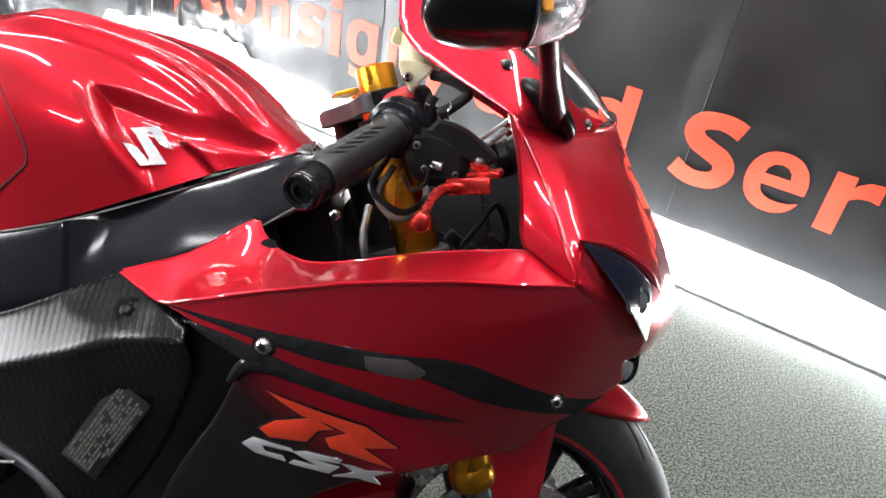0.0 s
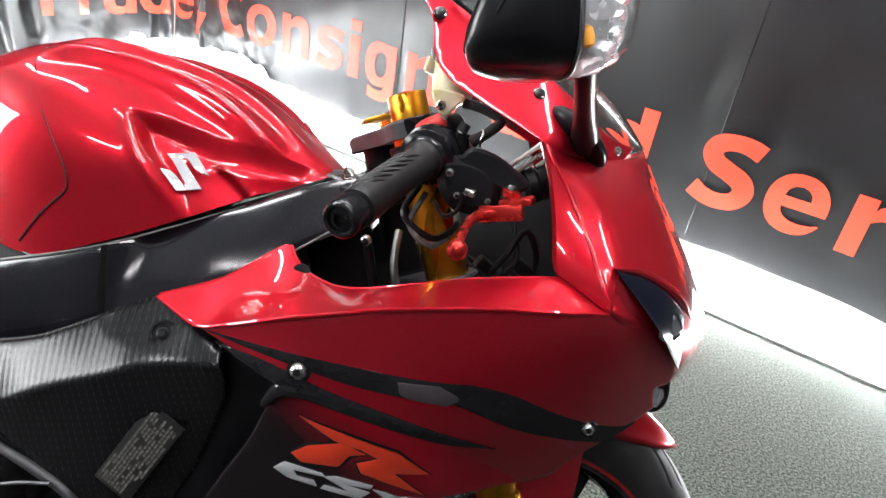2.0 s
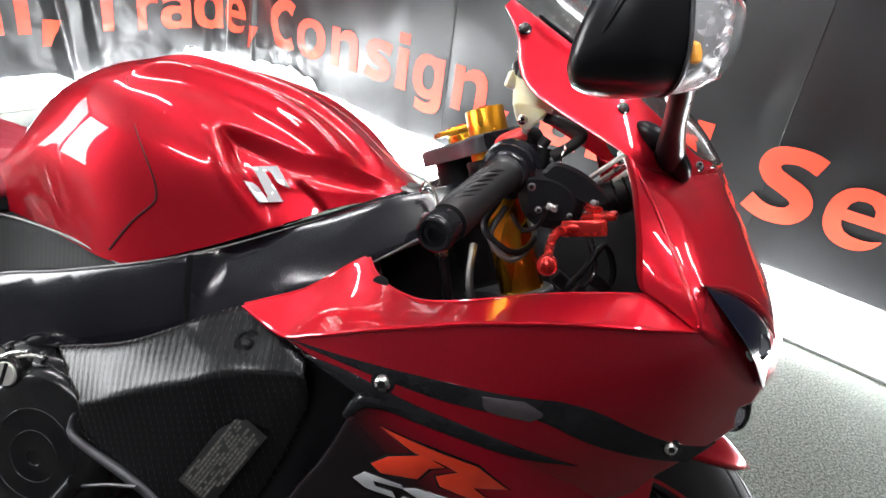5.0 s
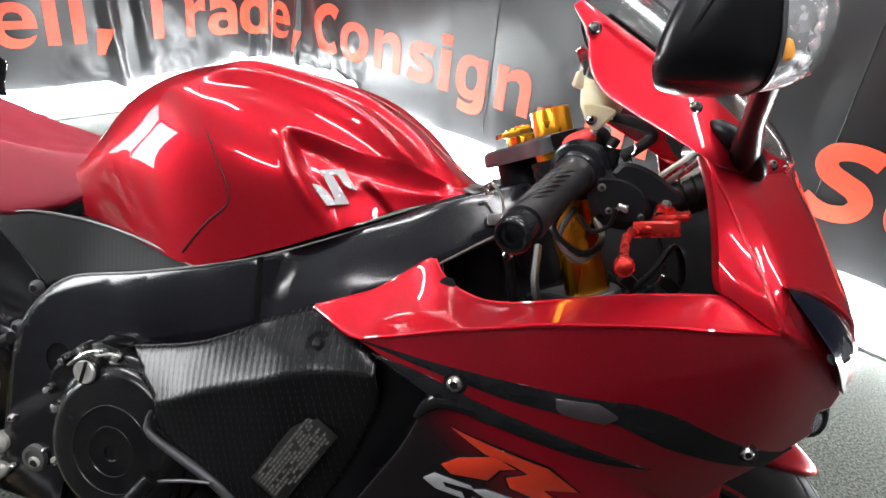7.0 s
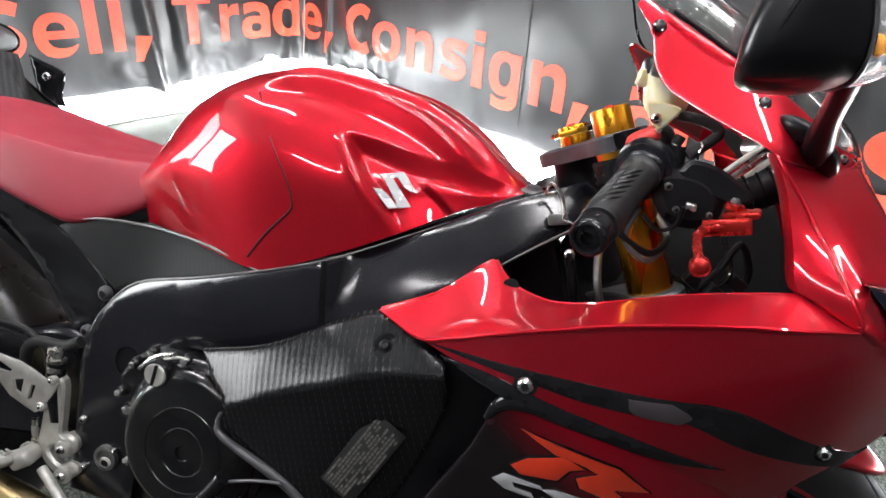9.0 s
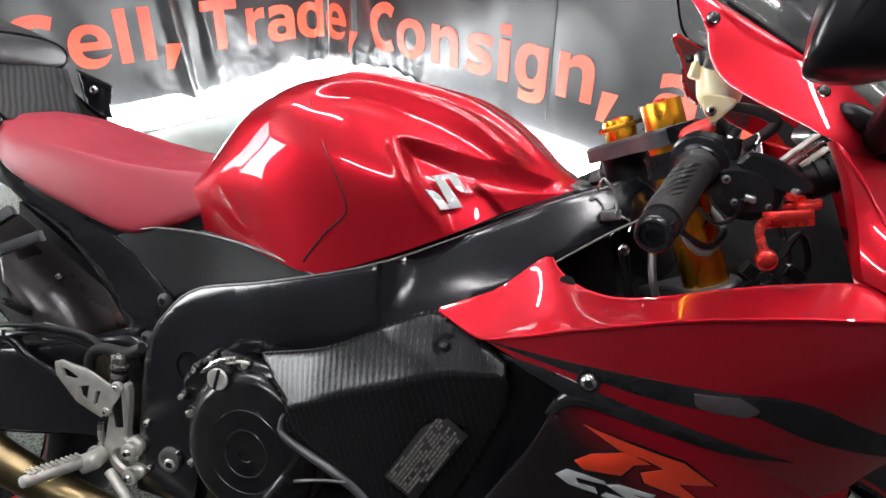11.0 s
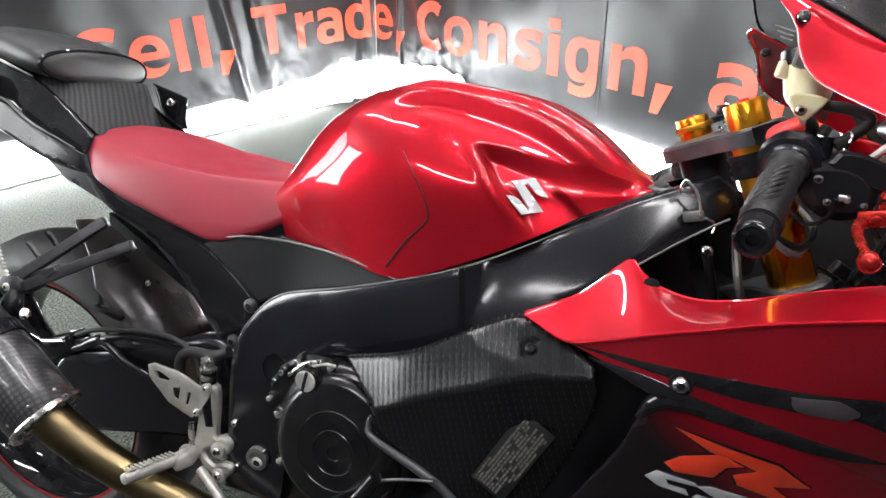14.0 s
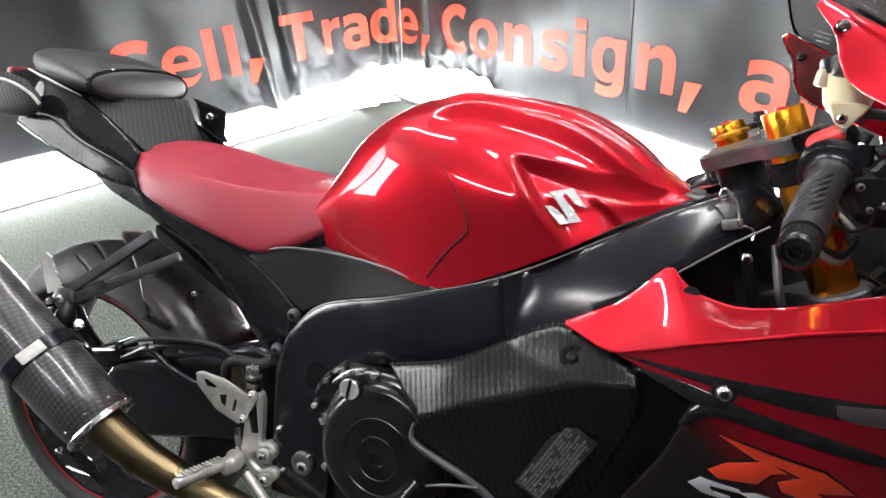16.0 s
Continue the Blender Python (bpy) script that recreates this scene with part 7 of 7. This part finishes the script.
def wheel(name, cx, cz, radius, width, m=None):
    y = Vector((0, 1, 0))
    w = width / 2 * 0.84
    r0 = radius * 0.75
    prof = [(-w, r0), (-w, r0 - 0.018), (-w * 0.8, r0 - 0.026), (-w * 0.5, r0 - 0.034), (w * 0.5, r0 - 0.034), (w * 0.8, r0 - 0.026), (w, r0 - 0.018), (w, r0), (w * 0.8, r0 - 0.004), (-w * 0.8, r0 - 0.004)]
    rim = part(name, lathe(prof, (cx, 0, cz), y, 72, True), GLOSS_BLACK, bike, "black cast wheel with red rim tape", m=m)
    for s in (-1, 1):
        part("rim_tape", lathe([(s * (w + 0.0006), r0 - 0.002), (s * (w + 0.0012), r0 - 0.004), (s * (w + 0.0012), r0 - 0.010), (s * (w + 0.0006), r0 - 0.012)], (cx, 0, cz), y, 72, True), STRIPE, rim, "red rim tape", m=m)
    part("hub", lathe([(-w * 0.8, 0.030), (-w * 0.75, 0.042), (w * 0.75, 0.042), (w * 0.8, 0.030)], (cx, 0, cz), y, 32), GLOSS_BLACK, rim, m=m)
    for i in range(3):
        for d in (-0.16, 0.16):
            a = 2 * math.pi * i / 3 + 0.5
            p = [Vector((cx + 0.035 * math.cos(a + d * 2), 0, cz + 0.035 * math.sin(a + d * 2))), Vector((cx + r0 * 0.5 * math.cos(a + d), 0, cz + r0 * 0.5 * math.sin(a + d))), Vector((cx + (r0 - 0.03) * math.cos(a + d * 1.5), 0, cz + (r0 - 0.03) * math.sin(a + d * 1.5)))]
            part("spoke", tube(p, [0.020, 0.014, 0.018], 6, 10), GLOSS_BLACK, rim, m=m)
    tyre(rim, cx, cz, radius, width, 1, m)
    return rim


FRONT = S @ Matrix.Translation((AXLE[0], 0, AXLE[1]))
wheel("front_wheel", 0, 0, 0.300, 0.120, FRONT)
rear = wheel("rear_wheel", -1.385, 0.315, 0.315, 0.185)
for s in (-1, 1):
    disc = part("brake_disc", lathe([(-0.0025, 0.150), (0.0025, 0.150), (0.0025, 0.105), (-0.0025, 0.105)], (0, s * 0.070, 0), (0, 1, 0), 60, True), STEEL, bike, "steel front brake disc", m=FRONT)
    cal = part("brake_caliper", block((0.05, 0.045, 0.11), FRONT @ pose(-0.115, s * 0.085, 0.07, 0, 30, 0), 0.010, 3), GLOSS_BLACK, bike, "black radial brake caliper")
# front mudguard
bm_rings = []
for a in np.linspace(radians(22), radians(168), 44):
    deg = math.degrees(a)
    wd = lerp([(22, 0.004), (30, 0.040), (45, 0.060), (70, 0.068), (110, 0.068), (150, 0.060), (168, 0.050)], deg)
    dp = lerp([(22, 0.006), (32, 0.034), (45, 0.055), (70, 0.062), (110, 0.056), (168, 0.040)], deg)
    r = 0.318 + 0.004 * math.sin(a * 2)
    ring = []
    for t in np.linspace(-1, 1, 21):
        q = abs(t) ** 2.4
        rr = r - dp * q
        ring.append((rr * math.cos(a), wd * math.copysign(min(1, abs(t) * 1.12), t), rr * math.sin(a)))
    bm_rings.append(ring)
guard = part("front_mudguard", loft(bm_rings, False), RED, bike, "red front mudguard", sharp=60, m=FRONT)
sol = guard.modifiers.new("shell", "SOLIDIFY")
sol.thickness, sol.offset = 0.003, -1
for s in (-1, 1):
    leg = [(0.10, 0.275), (0.135, 0.235), (0.130, 0.200), (0.055, 0.06), (0.020, 0.03), (-0.02, 0.07), (0.01, 0.20), (0.03, 0.27)]
    bm = shell(outline(leg), lambda x, z: -0.078 - 0.012 * smooth(0.28, 0.1, z), 0.004, 0.02, 0.004, 0.003)
    part("mudguard_leg", bm, RED, guard, m=FRONT if s < 0 else FRONT @ FLIP)

# rear: hugger, swingarm, chain side closed
rings = []
for f in np.linspace(0, 1, 30):
    ring = []
    for t in np.linspace(-1, 1, 21):
        a = radians(26 + f * (62 - 30 * abs(t) ** 1.6))
        r = 0.332 + 0.004 * f - 0.05 * abs(t) ** 3
        ring.append((-1.385 + r * math.cos(a), 0.094 * t, 0.315 + r * math.sin(a)))
    rings.append(ring)
hugger = part("rear_hugger", loft(rings, False), HUGGER, bike, "smoked plastic rear mudguard", sharp=60)
sol = hugger.modifiers.new("shell", "SOLIDIFY")
sol.thickness, sol.offset = 0.003, 0
ARM_LOOP = [(-0.86, 0.43, 1), (-0.90, 0.500), (-0.96, 0.530), (-1.05, 0.505), (-1.18, 0.470), (-1.26, 0.452), (-1.33, 0.385), (-1.43, 0.345, 1), (-1.44, 0.295, 1), (-1.36, 0.275), (-1.20, 0.300), (-1.05, 0.330), (-0.90, 0.345, 1)]
for s in (None, FLIP):
    sw = part("swingarm_leg", shell(outline(ARM_LOOP), bent([(-0.9, 0.45, -0.118), (-1.1, 0.42, -0.128), (-1.3, 0.36, -0.128), (-1.43, 0.32, -0.125), (-1.0, 0.34, -0.118)]), 0.035, 0.02, 0.012, 0.009), SATIN, bike, "black alloy swingarm", sharp=60, m=s)
part("axle_nut", lathe([(0, 0.020), (0.012, 0.020), (0.014, 0.016), (0.014, 0.0)], (-1.385, -0.128, 0.315), RIGHT, 6), ALLOY, bike)
part("swingarm_rib", tube([(-1.272, -0.136, 0.444), (-1.215, -0.138, 0.470), (-1.172, -0.139, 0.489), (-1.126, -0.140, 0.462), (-1.088, -0.140, 0.450), (-1.046, -0.138, 0.440), (-0.98, -0.134, 0.428)], [0.004, 0.008, 0.009, 0.008, 0.008, 0.007, 0.003], 6, 10), SATIN, bike)
part("swingarm_rib", tube([(-1.172, -0.139, 0.489), (-1.130, -0.140, 0.506), (-1.09, -0.140, 0.516), (-1.01, -0.138, 0.520)], [0.008, 0.006, 0.005, 0.003], 6, 10), SATIN, bike)
# brake hose over the swingarm
part("brake_hose", tube([(-1.235, -0.135, 0.485), (-1.19, -0.145, 0.505), (-1.13, -0.150, 0.520), (-1.06, -0.152, 0.530), (-1.00, -0.152, 0.528), (-0.965, -0.152, 0.505), (-0.955, -0.155, 0.480)], 0.0042, 8, 10), RUBBER, bike, "black rubber brake hose")
part("brake_hose", tube([(-1.24, -0.132, 0.470), (-1.18, -0.140, 0.492), (-1.11, -0.146, 0.510), (-1.04, -0.148, 0.517), (-0.98, -0.150, 0.505)], 0.0036, 8, 10), PLASTIC, bike)
part("coolant_hose", tube([(-1.00, -0.150, 0.475), (-0.995, -0.152, 0.500), (-0.975, -0.153, 0.515), (-0.93, -0.152, 0.518), (-0.905, -0.150, 0.530)], 0.0085, 8, 12), RUBBER, bike, "thick black hose")
cal = part("rear_caliper", block((0.075, 0.05, 0.04), pose(-1.275, -0.120, 0.455, 0, -20, 0), 0.010, 3), GLOSS_BLACK, bike, "black rear brake caliper")
part("pad_pin", tube([(-1.30, -0.148, 0.465), (-1.25, -0.148, 0.475)], 0.003, 2, 8), STEEL, cal)
part("hose_guide", block((0.06, 0.012, 0.010), pose(-1.16, -0.135, 0.540, 0, 10, 0), 0.003), PLASTIC, bike)

# passenger footrest bracket
bracket = part("footrest_bracket", shell([np.array(p) for p in [(-1.302, 0.590), (-1.290, 0.597), (-1.222, 0.622), (-1.216, 0.614), (-1.262, 0.572), (-1.292, 0.562), (-1.306, 0.570)]], lambda x, z: -0.186 - 0.10 * (-1.23 - x), 0.010, 0.010, 0.002, 0.0015), CLAMP_GREY, bike, "flat grey V-shaped passenger footrest bracket", sharp=30)
for a, b in (((-1.1650, -0.130, 0.6960), (-1.2930, -0.198, 0.5890)), ((-1.1110, -0.130, 0.6640), (-1.2930, -0.199, 0.5710))):
    a, b = Vector(a), Vector(b)
    part("strut", block((0.017, 0.016, (b - a).length), along((a + b) / 2, b, (0, 1, 0)), 0.0016, 2), CLAMP_GREY, bracket)
hanger = part("footrest_hanger", shell([np.array(p) for p in [(-1.316, 0.588), (-1.306, 0.597), (-1.280, 0.597), (-1.271, 0.590), (-1.269, 0.577), (-1.288, 0.564), (-1.312, 0.562), (-1.321, 0.570)]], lambda x, z: -0.208, 0.022, 0.010, 0.003, 0.0025), CLAMP_GREY, bike, "dark grey passenger footrest hinge", sharp=40)
socket_bolt(hanger, (-1.2977, -0.208, 0.5789), RIGHT, 0.007, ALLOY, head=0.004)
teeth = []
for k in range(9):
    f = k / 9
    teeth += [(-1.3225 + 0.0235 * f, 0.652 - 0.058 * f), (-1.3165 + 0.0225 * f, 0.648 - 0.058 * f)]
part("passenger_footrest", shell([np.array(p) for p in [(-1.331, 0.5815), (-1.3385, 0.612), (-1.3395, 0.645), (-1.334, 0.653), (-1.328, 0.655)] + teeth + [(-1.299, 0.594)]], lambda x, z: -0.206, 0.005, 0.01, 0.001, 0.0008), ALLOY, bike, "folded toothed alloy passenger footrest", sharp=30)
for x, z in ((-1.322, 0.572), (-1.318, 0.556)):
    part("hinge_pin", lathe([(0, 0.006), (0.006, 0.006), (0.008, 0.004), (0.008, 0.0)], (x, -0.208, z), RIGHT, 14), STEEL, hanger)

# exhaust: tinted pipe, carbon sleeve silencer with alloy rim and strap
CAN_A, CAN_B = Vector((-1.140, -0.270, 0.408)), Vector((-1.510, -0.314, 0.732))
cax = (CAN_B - CAN_A).normalized()
cl = (CAN_B - CAN_A).length
part("exhaust_pipe", tube([(-0.78, -0.16, 0.235), (-0.90, -0.185, 0.262), (-0.97, -0.205, 0.292), (-1.04, -0.228, 0.326), (-1.10, -0.252, 0.370), tuple(CAN_A + cax * 0.02)], [0.025, 0.026, 0.027, 0.028, 0.030, 0.032], 8, 24), TITAN, bike, "heat-tinted brass-coloured exhaust pipe")
for t in (0.44, 0.46):
    part("pipe_joint", lathe([(-0.004, 0.031), (-0.003, 0.0335), (0.003, 0.0335), (0.004, 0.031)], (-1.01 - (t - 0.44), -0.208, 0.293 + (t - 0.44) * 0.3), (-1, -0.25, 0.3), 28), TITAN, bike)
can = part("silencer", lathe([(0.010, 0.050), (0.016, 0.053), (0.08, 0.0555), (cl, 0.0565), (cl + 0.01, 0.05)], CAN_A, cax, 56), CARBON_FINE, bike, "carbon-sleeved exhaust silencer")
part("end_rim", lathe([(0.004, 0.046), (0.002, 0.0535), (0.003, 0.0560), (0.009, 0.0568), (0.012, 0.0550)], CAN_A, cax, 56), STEEL, can, "bright alloy end rim")
part("inner_cone", lathe([(0.002, 0.050), (0.022, 0.032)], CAN_A, cax, 40), STEEL, can)
part("strap", lathe([(0.138, 0.0570), (0.139, 0.0595), (0.162, 0.0595), (0.163, 0.0570)], CAN_A, cax, 56), SATIN, can, "black silencer strap")
side = cax.cross(Vector((0, -1, 0))).normalized()
plate_dir = Vector((0.45, -0.65, 0.60)).normalized()
plate_dir = (plate_dir - cax * plate_dir.dot(cax)).normalized()
part("strap_plate", block((0.040, 0.020, 0.004), along(CAN_A + cax * 0.150 + plate_dir * 0.060, CAN_A + cax * 0.150 + plate_dir * 0.10, tuple(cax)), 0.002), ALLOY, can, "bright strap plate")
for a in np.linspace(0, 2 * math.pi, 8, endpoint=False):
    e = side * math.cos(a) + cax.cross(side) * math.sin(a)
    part("rivet", lathe([(0, 0.0028), (0.001, 0.0024), (0.0016, 0.0)], CAN_A + cax * 0.026 + e * 0.0530, e, 12), STEEL, can)
part("strap_bolt", lathe([(0, 0.008), (0.012, 0.008), (0.013, 0.006), (0.013, 0)], (-1.225, -0.235, 0.552), (0.6, -0.4, 0.6), 6), STEEL, can)
part("silencer_bracket", tube([(-1.284, -0.200, 0.572), (-1.281, -0.214, 0.553), (-1.283, -0.222, 0.515)], [0.010, 0.017, 0.015], 4, 16), PLASTIC, bike, "black rubber silencer mount")

# ---- rider's footrest, heel guard, rear master cylinder ----
HEEL_GUARD = [(-1.030, 0.493), (-1.019, 0.498), (-0.983, 0.490), (-0.945, 0.472), (-0.929, 0.472), (-0.919, 0.469), (-0.931, 0.446), (-0.946, 0.425), (-0.957, 0.415), (-0.971, 0.421), (-0.995, 0.435), (-1.012, 0.456), (-1.028, 0.474)]
FOOT_ARM = [(-0.946, 0.471), (-0.917, 0.472), (-0.915, 0.431), (-0.917, 0.389), (-0.905, 0.392), (-0.892, 0.387), (-0.888, 0.376), (-0.895, 0.363), (-0.907, 0.361), (-0.917, 0.369), (-0.933, 0.364), (-0.937, 0.354), (-0.929, 0.345), (-0.916, 0.339), (-0.902, 0.346), (-0.889, 0.346), (-0.885, 0.335), (-0.895, 0.323), (-0.909, 0.322), (-0.924, 0.322), (-0.942, 0.332), (-0.953, 0.347), (-0.959, 0.361), (-0.954, 0.391), (-0.950, 0.420)]


heel_y = lambda x, z: -0.168 - 0.012 * smooth(-0.95, -1.03, x)
rs = part("footrest_plate", shell([np.array(p) for p in HEEL_GUARD], lambda x, z: heel_y(x, z) - 0.006, 0.004, 0.010, 0.0015, 0.001, [[np.array((-1.019, 0.487)), np.array((-1.008, 0.486)), np.array((-0.992, 0.476)), np.array((-0.996, 0.471)), np.array((-1.012, 0.473))], [np.array((-0.991, 0.461)), np.array((-0.975, 0.465)), np.array((-0.979, 0.439)), np.array((-0.988, 0.446))], [np.array((-0.964, 0.458)), np.array((-0.957, 0.458)), np.array((-0.963, 0.436)), np.array((-0.969, 0.434))]]), ALLOY, bike, "bare alloy heel guard with cut-outs")
part("footrest_arm", shell(outline(FOOT_ARM, 3), heel_y, 0.014, 0.008, 0.004, 0.0035), ALLOY, rs, "bare alloy footrest casting")
for x, z, r in ((-0.9071, 0.3707, 0.0075), (-0.9048, 0.3292, 0.0075), (-0.9473, 0.4273, 0.0042), (-0.9288, 0.4716, 0.0048), (-0.9668, 0.351, 0.008)):
    part("boss", lathe([(0, r * 1.7), (0.006, r * 1.65), (0.0075, r * 1.35), (0.0075, r)], (x, heel_y(x, z) - 0.001, z), RIGHT, 24), ALLOY, rs)
    socket_bolt(rs, (x, heel_y(x, z) - 0.007, z), RIGHT, r, STEEL, head=r * 0.8)
part("rear_master_cylinder", tube([(-0.928, -0.160, 0.405), (-0.935, -0.160, 0.455), (-0.935, -0.160, 0.500)], [0.011, 0.013, 0.013], 4, 16), PLASTIC, bike, "black rear master cylinder")
part("banjo_bolt", lathe([(0, 0.013), (0.005, 0.013), (0.006, 0.009), (0.014, 0.009), (0.015, 0.006), (0.022, 0.006), (0.022, 0.0)], (-0.934, -0.162, 0.497), (0.1, 0, 1), 12), STEEL, bike, "bright banjo bolt")
for z in (0.512, 0.486):
    part("pipe_collar", lathe([(-0.004, 0.012), (0.004, 0.012)], (-0.934, -0.162, z), (0.1, 0, 1), 16), STEEL, bike)
part("push_rod", tube([(-0.965, -0.165, 0.400), (-0.962, -0.166, 0.352)], 0.005, 2, 10), STEEL, bike)
fp = part("footrest", lathe([(0, 0.009), (0.006, 0.010), (0.02, 0.0100), (0.100, 0.0092), (0.108, 0.008), (0.110, 0.0)], (-0.962, -0.180, 0.352), (-0.18, -0.96, 0.10), 24), ALLOY, bike, "knurled alloy rider's footrest")
fax = Vector((-0.18, -0.96, 0.10)).normalized()
fside = fax.cross(Vector((0, 0, 1))).normalized()
for k in range(11):
    for q in range(5):
        ang = radians(-60 + 30 * q)
        e = fside.cross(fax) * math.cos(ang) * -1 + fside * math.sin(ang)
        e = e if e.z > -0.9 else -e
        c = Vector((-0.962, -0.180, 0.352)) + fax * (0.028 + 0.0072 * k) + e * 0.0122
        if q == 2:
            part("knurl", block((0.014, 0.0035, 0.003), along(c, c + e, tuple(fax)), 0.0006), ALLOY, fp)
part("footrest_hinge", block((0.034, 0.036, 0.024), pose(-0.957, -0.188, 0.352, 0, -30, 15), 0.007, 3), ALLOY, fp)
part("brake_pedal", tube([(-0.935, -0.180, 0.335), (-0.900, -0.190, 0.315), (-0.860, -0.200, 0.290), (-0.80, -0.215, 0.275), (-0.77, -0.22, 0.275)], 0.0075, 8, 12), ALLOY, bike, "polished brake pedal arm")

# ---- engine: clutch cover, filler, cases ----
CC = Vector((-0.682, -0.205, 0.450))
bm = lathe([(-0.05, 0.106), (-0.016, 0.106), (-0.009, 0.104), (-0.005, 0.099), (-0.003, 0.096), (0.004, 0.094), (0.010, 0.088), (0.012, 0.082), (0.0135, 0.066), (0.014, 0.0560), (0.0150, 0.0553), (0.0150, 0.0543), (0.014, 0.0536), (0.0142, 0.0320), (0.0152, 0.0313), (0.0152, 0.0303), (0.0142, 0.0296), (0.0142, 0.010), (0.012, 0.009), (0.012, 0.0)], CC, RIGHT, 72)
for v in bm.verts:
    v.co.z = CC.z + (v.co.z - CC.z) * (1.16 if v.co.z > CC.z else 1.0)
case = part("clutch_cover", bm, ENGINE, bike, "black cast clutch cover with raised rings")
for deg in (52, 128, 165, 205):
    a = radians(deg)
    p = CC + Vector((0.101 * math.cos(a), 0.010, 0.101 * math.sin(a) * (1.16 if deg < 180 else 1.0)))
    part("cover_lug", lathe([(-0.02, 0.010), (0.004, 0.0095), (0.006, 0.008), (0.006, 0.0)], p, RIGHT, 16), ENGINE, case)
    part("cover_bolt", lathe([(0.005, 0.006), (0.012, 0.0058), (0.013, 0.004), (0.013, 0.0)], p, RIGHT, 6), STEEL, case)
fill = part("oil_filler", lathe([(-0.012, 0.0185), (0.004, 0.0185), (0.006, 0.0175), (0.006, 0.0155)], (-0.729, -0.212, 0.548), RIGHT, 32), ENGINE, bike, "black oil filler with a pale slotted cap")
part("filler_cap", lathe([(0.0, 0.0155), (0.0075, 0.015), (0.009, 0.0140), (0.009, 0.0)], (-0.729, -0.212, 0.548), RIGHT, 32), ALLOY, fill, "pale grey slotted cap")
# Dark bar laid on the cap; the slot's shade is only its colour.
part("cap_slot", block((0.0050, 0.003, 0.030), pose(-0.729, -0.2205, 0.548, 0, 12, 0), 0.001), PLASTIC, fill)
top_case = [(-0.80, 0.50), (-0.785, 0.545), (-0.745, 0.572), (-0.700, 0.572), (-0.665, 0.555), (-0.640, 0.53), (-0.63, 0.48), (-0.70, 0.46)]
tc = part("engine_case", shell(outline(top_case), lambda x, z: -0.192, 0.05, 0.02, 0.006, 0.005), ENGINE, bike, "black engine casing")
for x, z in ((-0.776, 0.545), (-0.752, 0.565), (-0.700, 0.568), (-0.672, 0.553), (-0.795, 0.500)):
    part("case_lug", lathe([(-0.01, 0.008), (0.008, 0.0075), (0.010, 0.006), (0.010, 0.0)], (x, -0.190, z), RIGHT, 16), ENGINE, tc)
    part("case_bolt", lathe([(0.009, 0.005), (0.015, 0.0048), (0.016, 0.0035), (0.016, 0.0)], (x, -0.190, z), RIGHT, 6), STEEL, tc)
part("clutch_arm", tube([(-0.7635, -0.205, 0.5442), (-0.7516, -0.205, 0.5550), (-0.7355, -0.205, 0.5675), (-0.7110, -0.205, 0.5760)], [0.002, 0.004, 0.004, 0.003], 4, 10), STEEL, tc, "bright clutch release arm")
part("arm_clip", tube([(-0.7336, -0.205, 0.5622), (-0.7100, -0.205, 0.5723), (-0.6914, -0.205, 0.5732)], 0.0022, 3, 8), ALLOY, tc)
part("crankcase", block((0.46, 0.30, 0.30), pose(-0.62, 0, 0.42, 0, -12, 0), 0.03, 3), ENGINE, bike, "black crankcase")
part("cylinder_block", block((0.24, 0.34, 0.26), pose(-0.42, 0, 0.52, 0, 22, 0), 0.02, 3), ENGINE, bike)
part("belly_pan", loft([[(x, -w, z), (x, w, z), (x, w * 0.6, z - h), (x, -w * 0.6, z - h)] for x, w, z, h in ((-0.80, 0.12, 0.26, 0.06), (-0.55, 0.17, 0.30, 0.14), (-0.35, 0.20, 0.40, 0.22), (-0.12, 0.16, 0.48, 0.20))]), RED_SHADED, bike)
part("lower_engine_cover", lathe([(0, 0.030), (0.010, 0.030), (0.014, 0.026), (0.014, 0.0)], (-0.600, -0.215, 0.355), RIGHT, 28), ENGINE, bike)
part("water_pipe", tube([(-0.70, -0.24, 0.34), (-0.64, -0.255, 0.40), (-0.60, -0.252, 0.46)], 0.010, 6, 12), ENGINE, bike)
part("shock_reservoir", tube([(-0.98, -0.07, 0.56), (-0.95, -0.07, 0.62)], 0.022, 2, 16), PLASTIC, bike)
part("inner_mudguard", loft([[(x, -w, z), (x, w, z), (x, w, z - 0.02), (x, -w, z - 0.02)] for x, w, z in ((-0.92, 0.09, 0.50), (-1.02, 0.09, 0.60), (-1.2, 0.09, 0.70))]), PLASTIC, bike)
# side stand, on the far side
stand = part("side_stand", tube([(-0.72, 0.13, 0.28), (-0.75, 0.22, 0.17), (-0.78, 0.30, 0.108)], 0.010, 4, 12), SATIN, bike, "black side stand under the left side")
part("stand_foot", block((0.06, 0.04, 0.008), pose(-0.782, 0.308, 0.100, 17.3, 0, 0), 0.003), SATIN, stand)
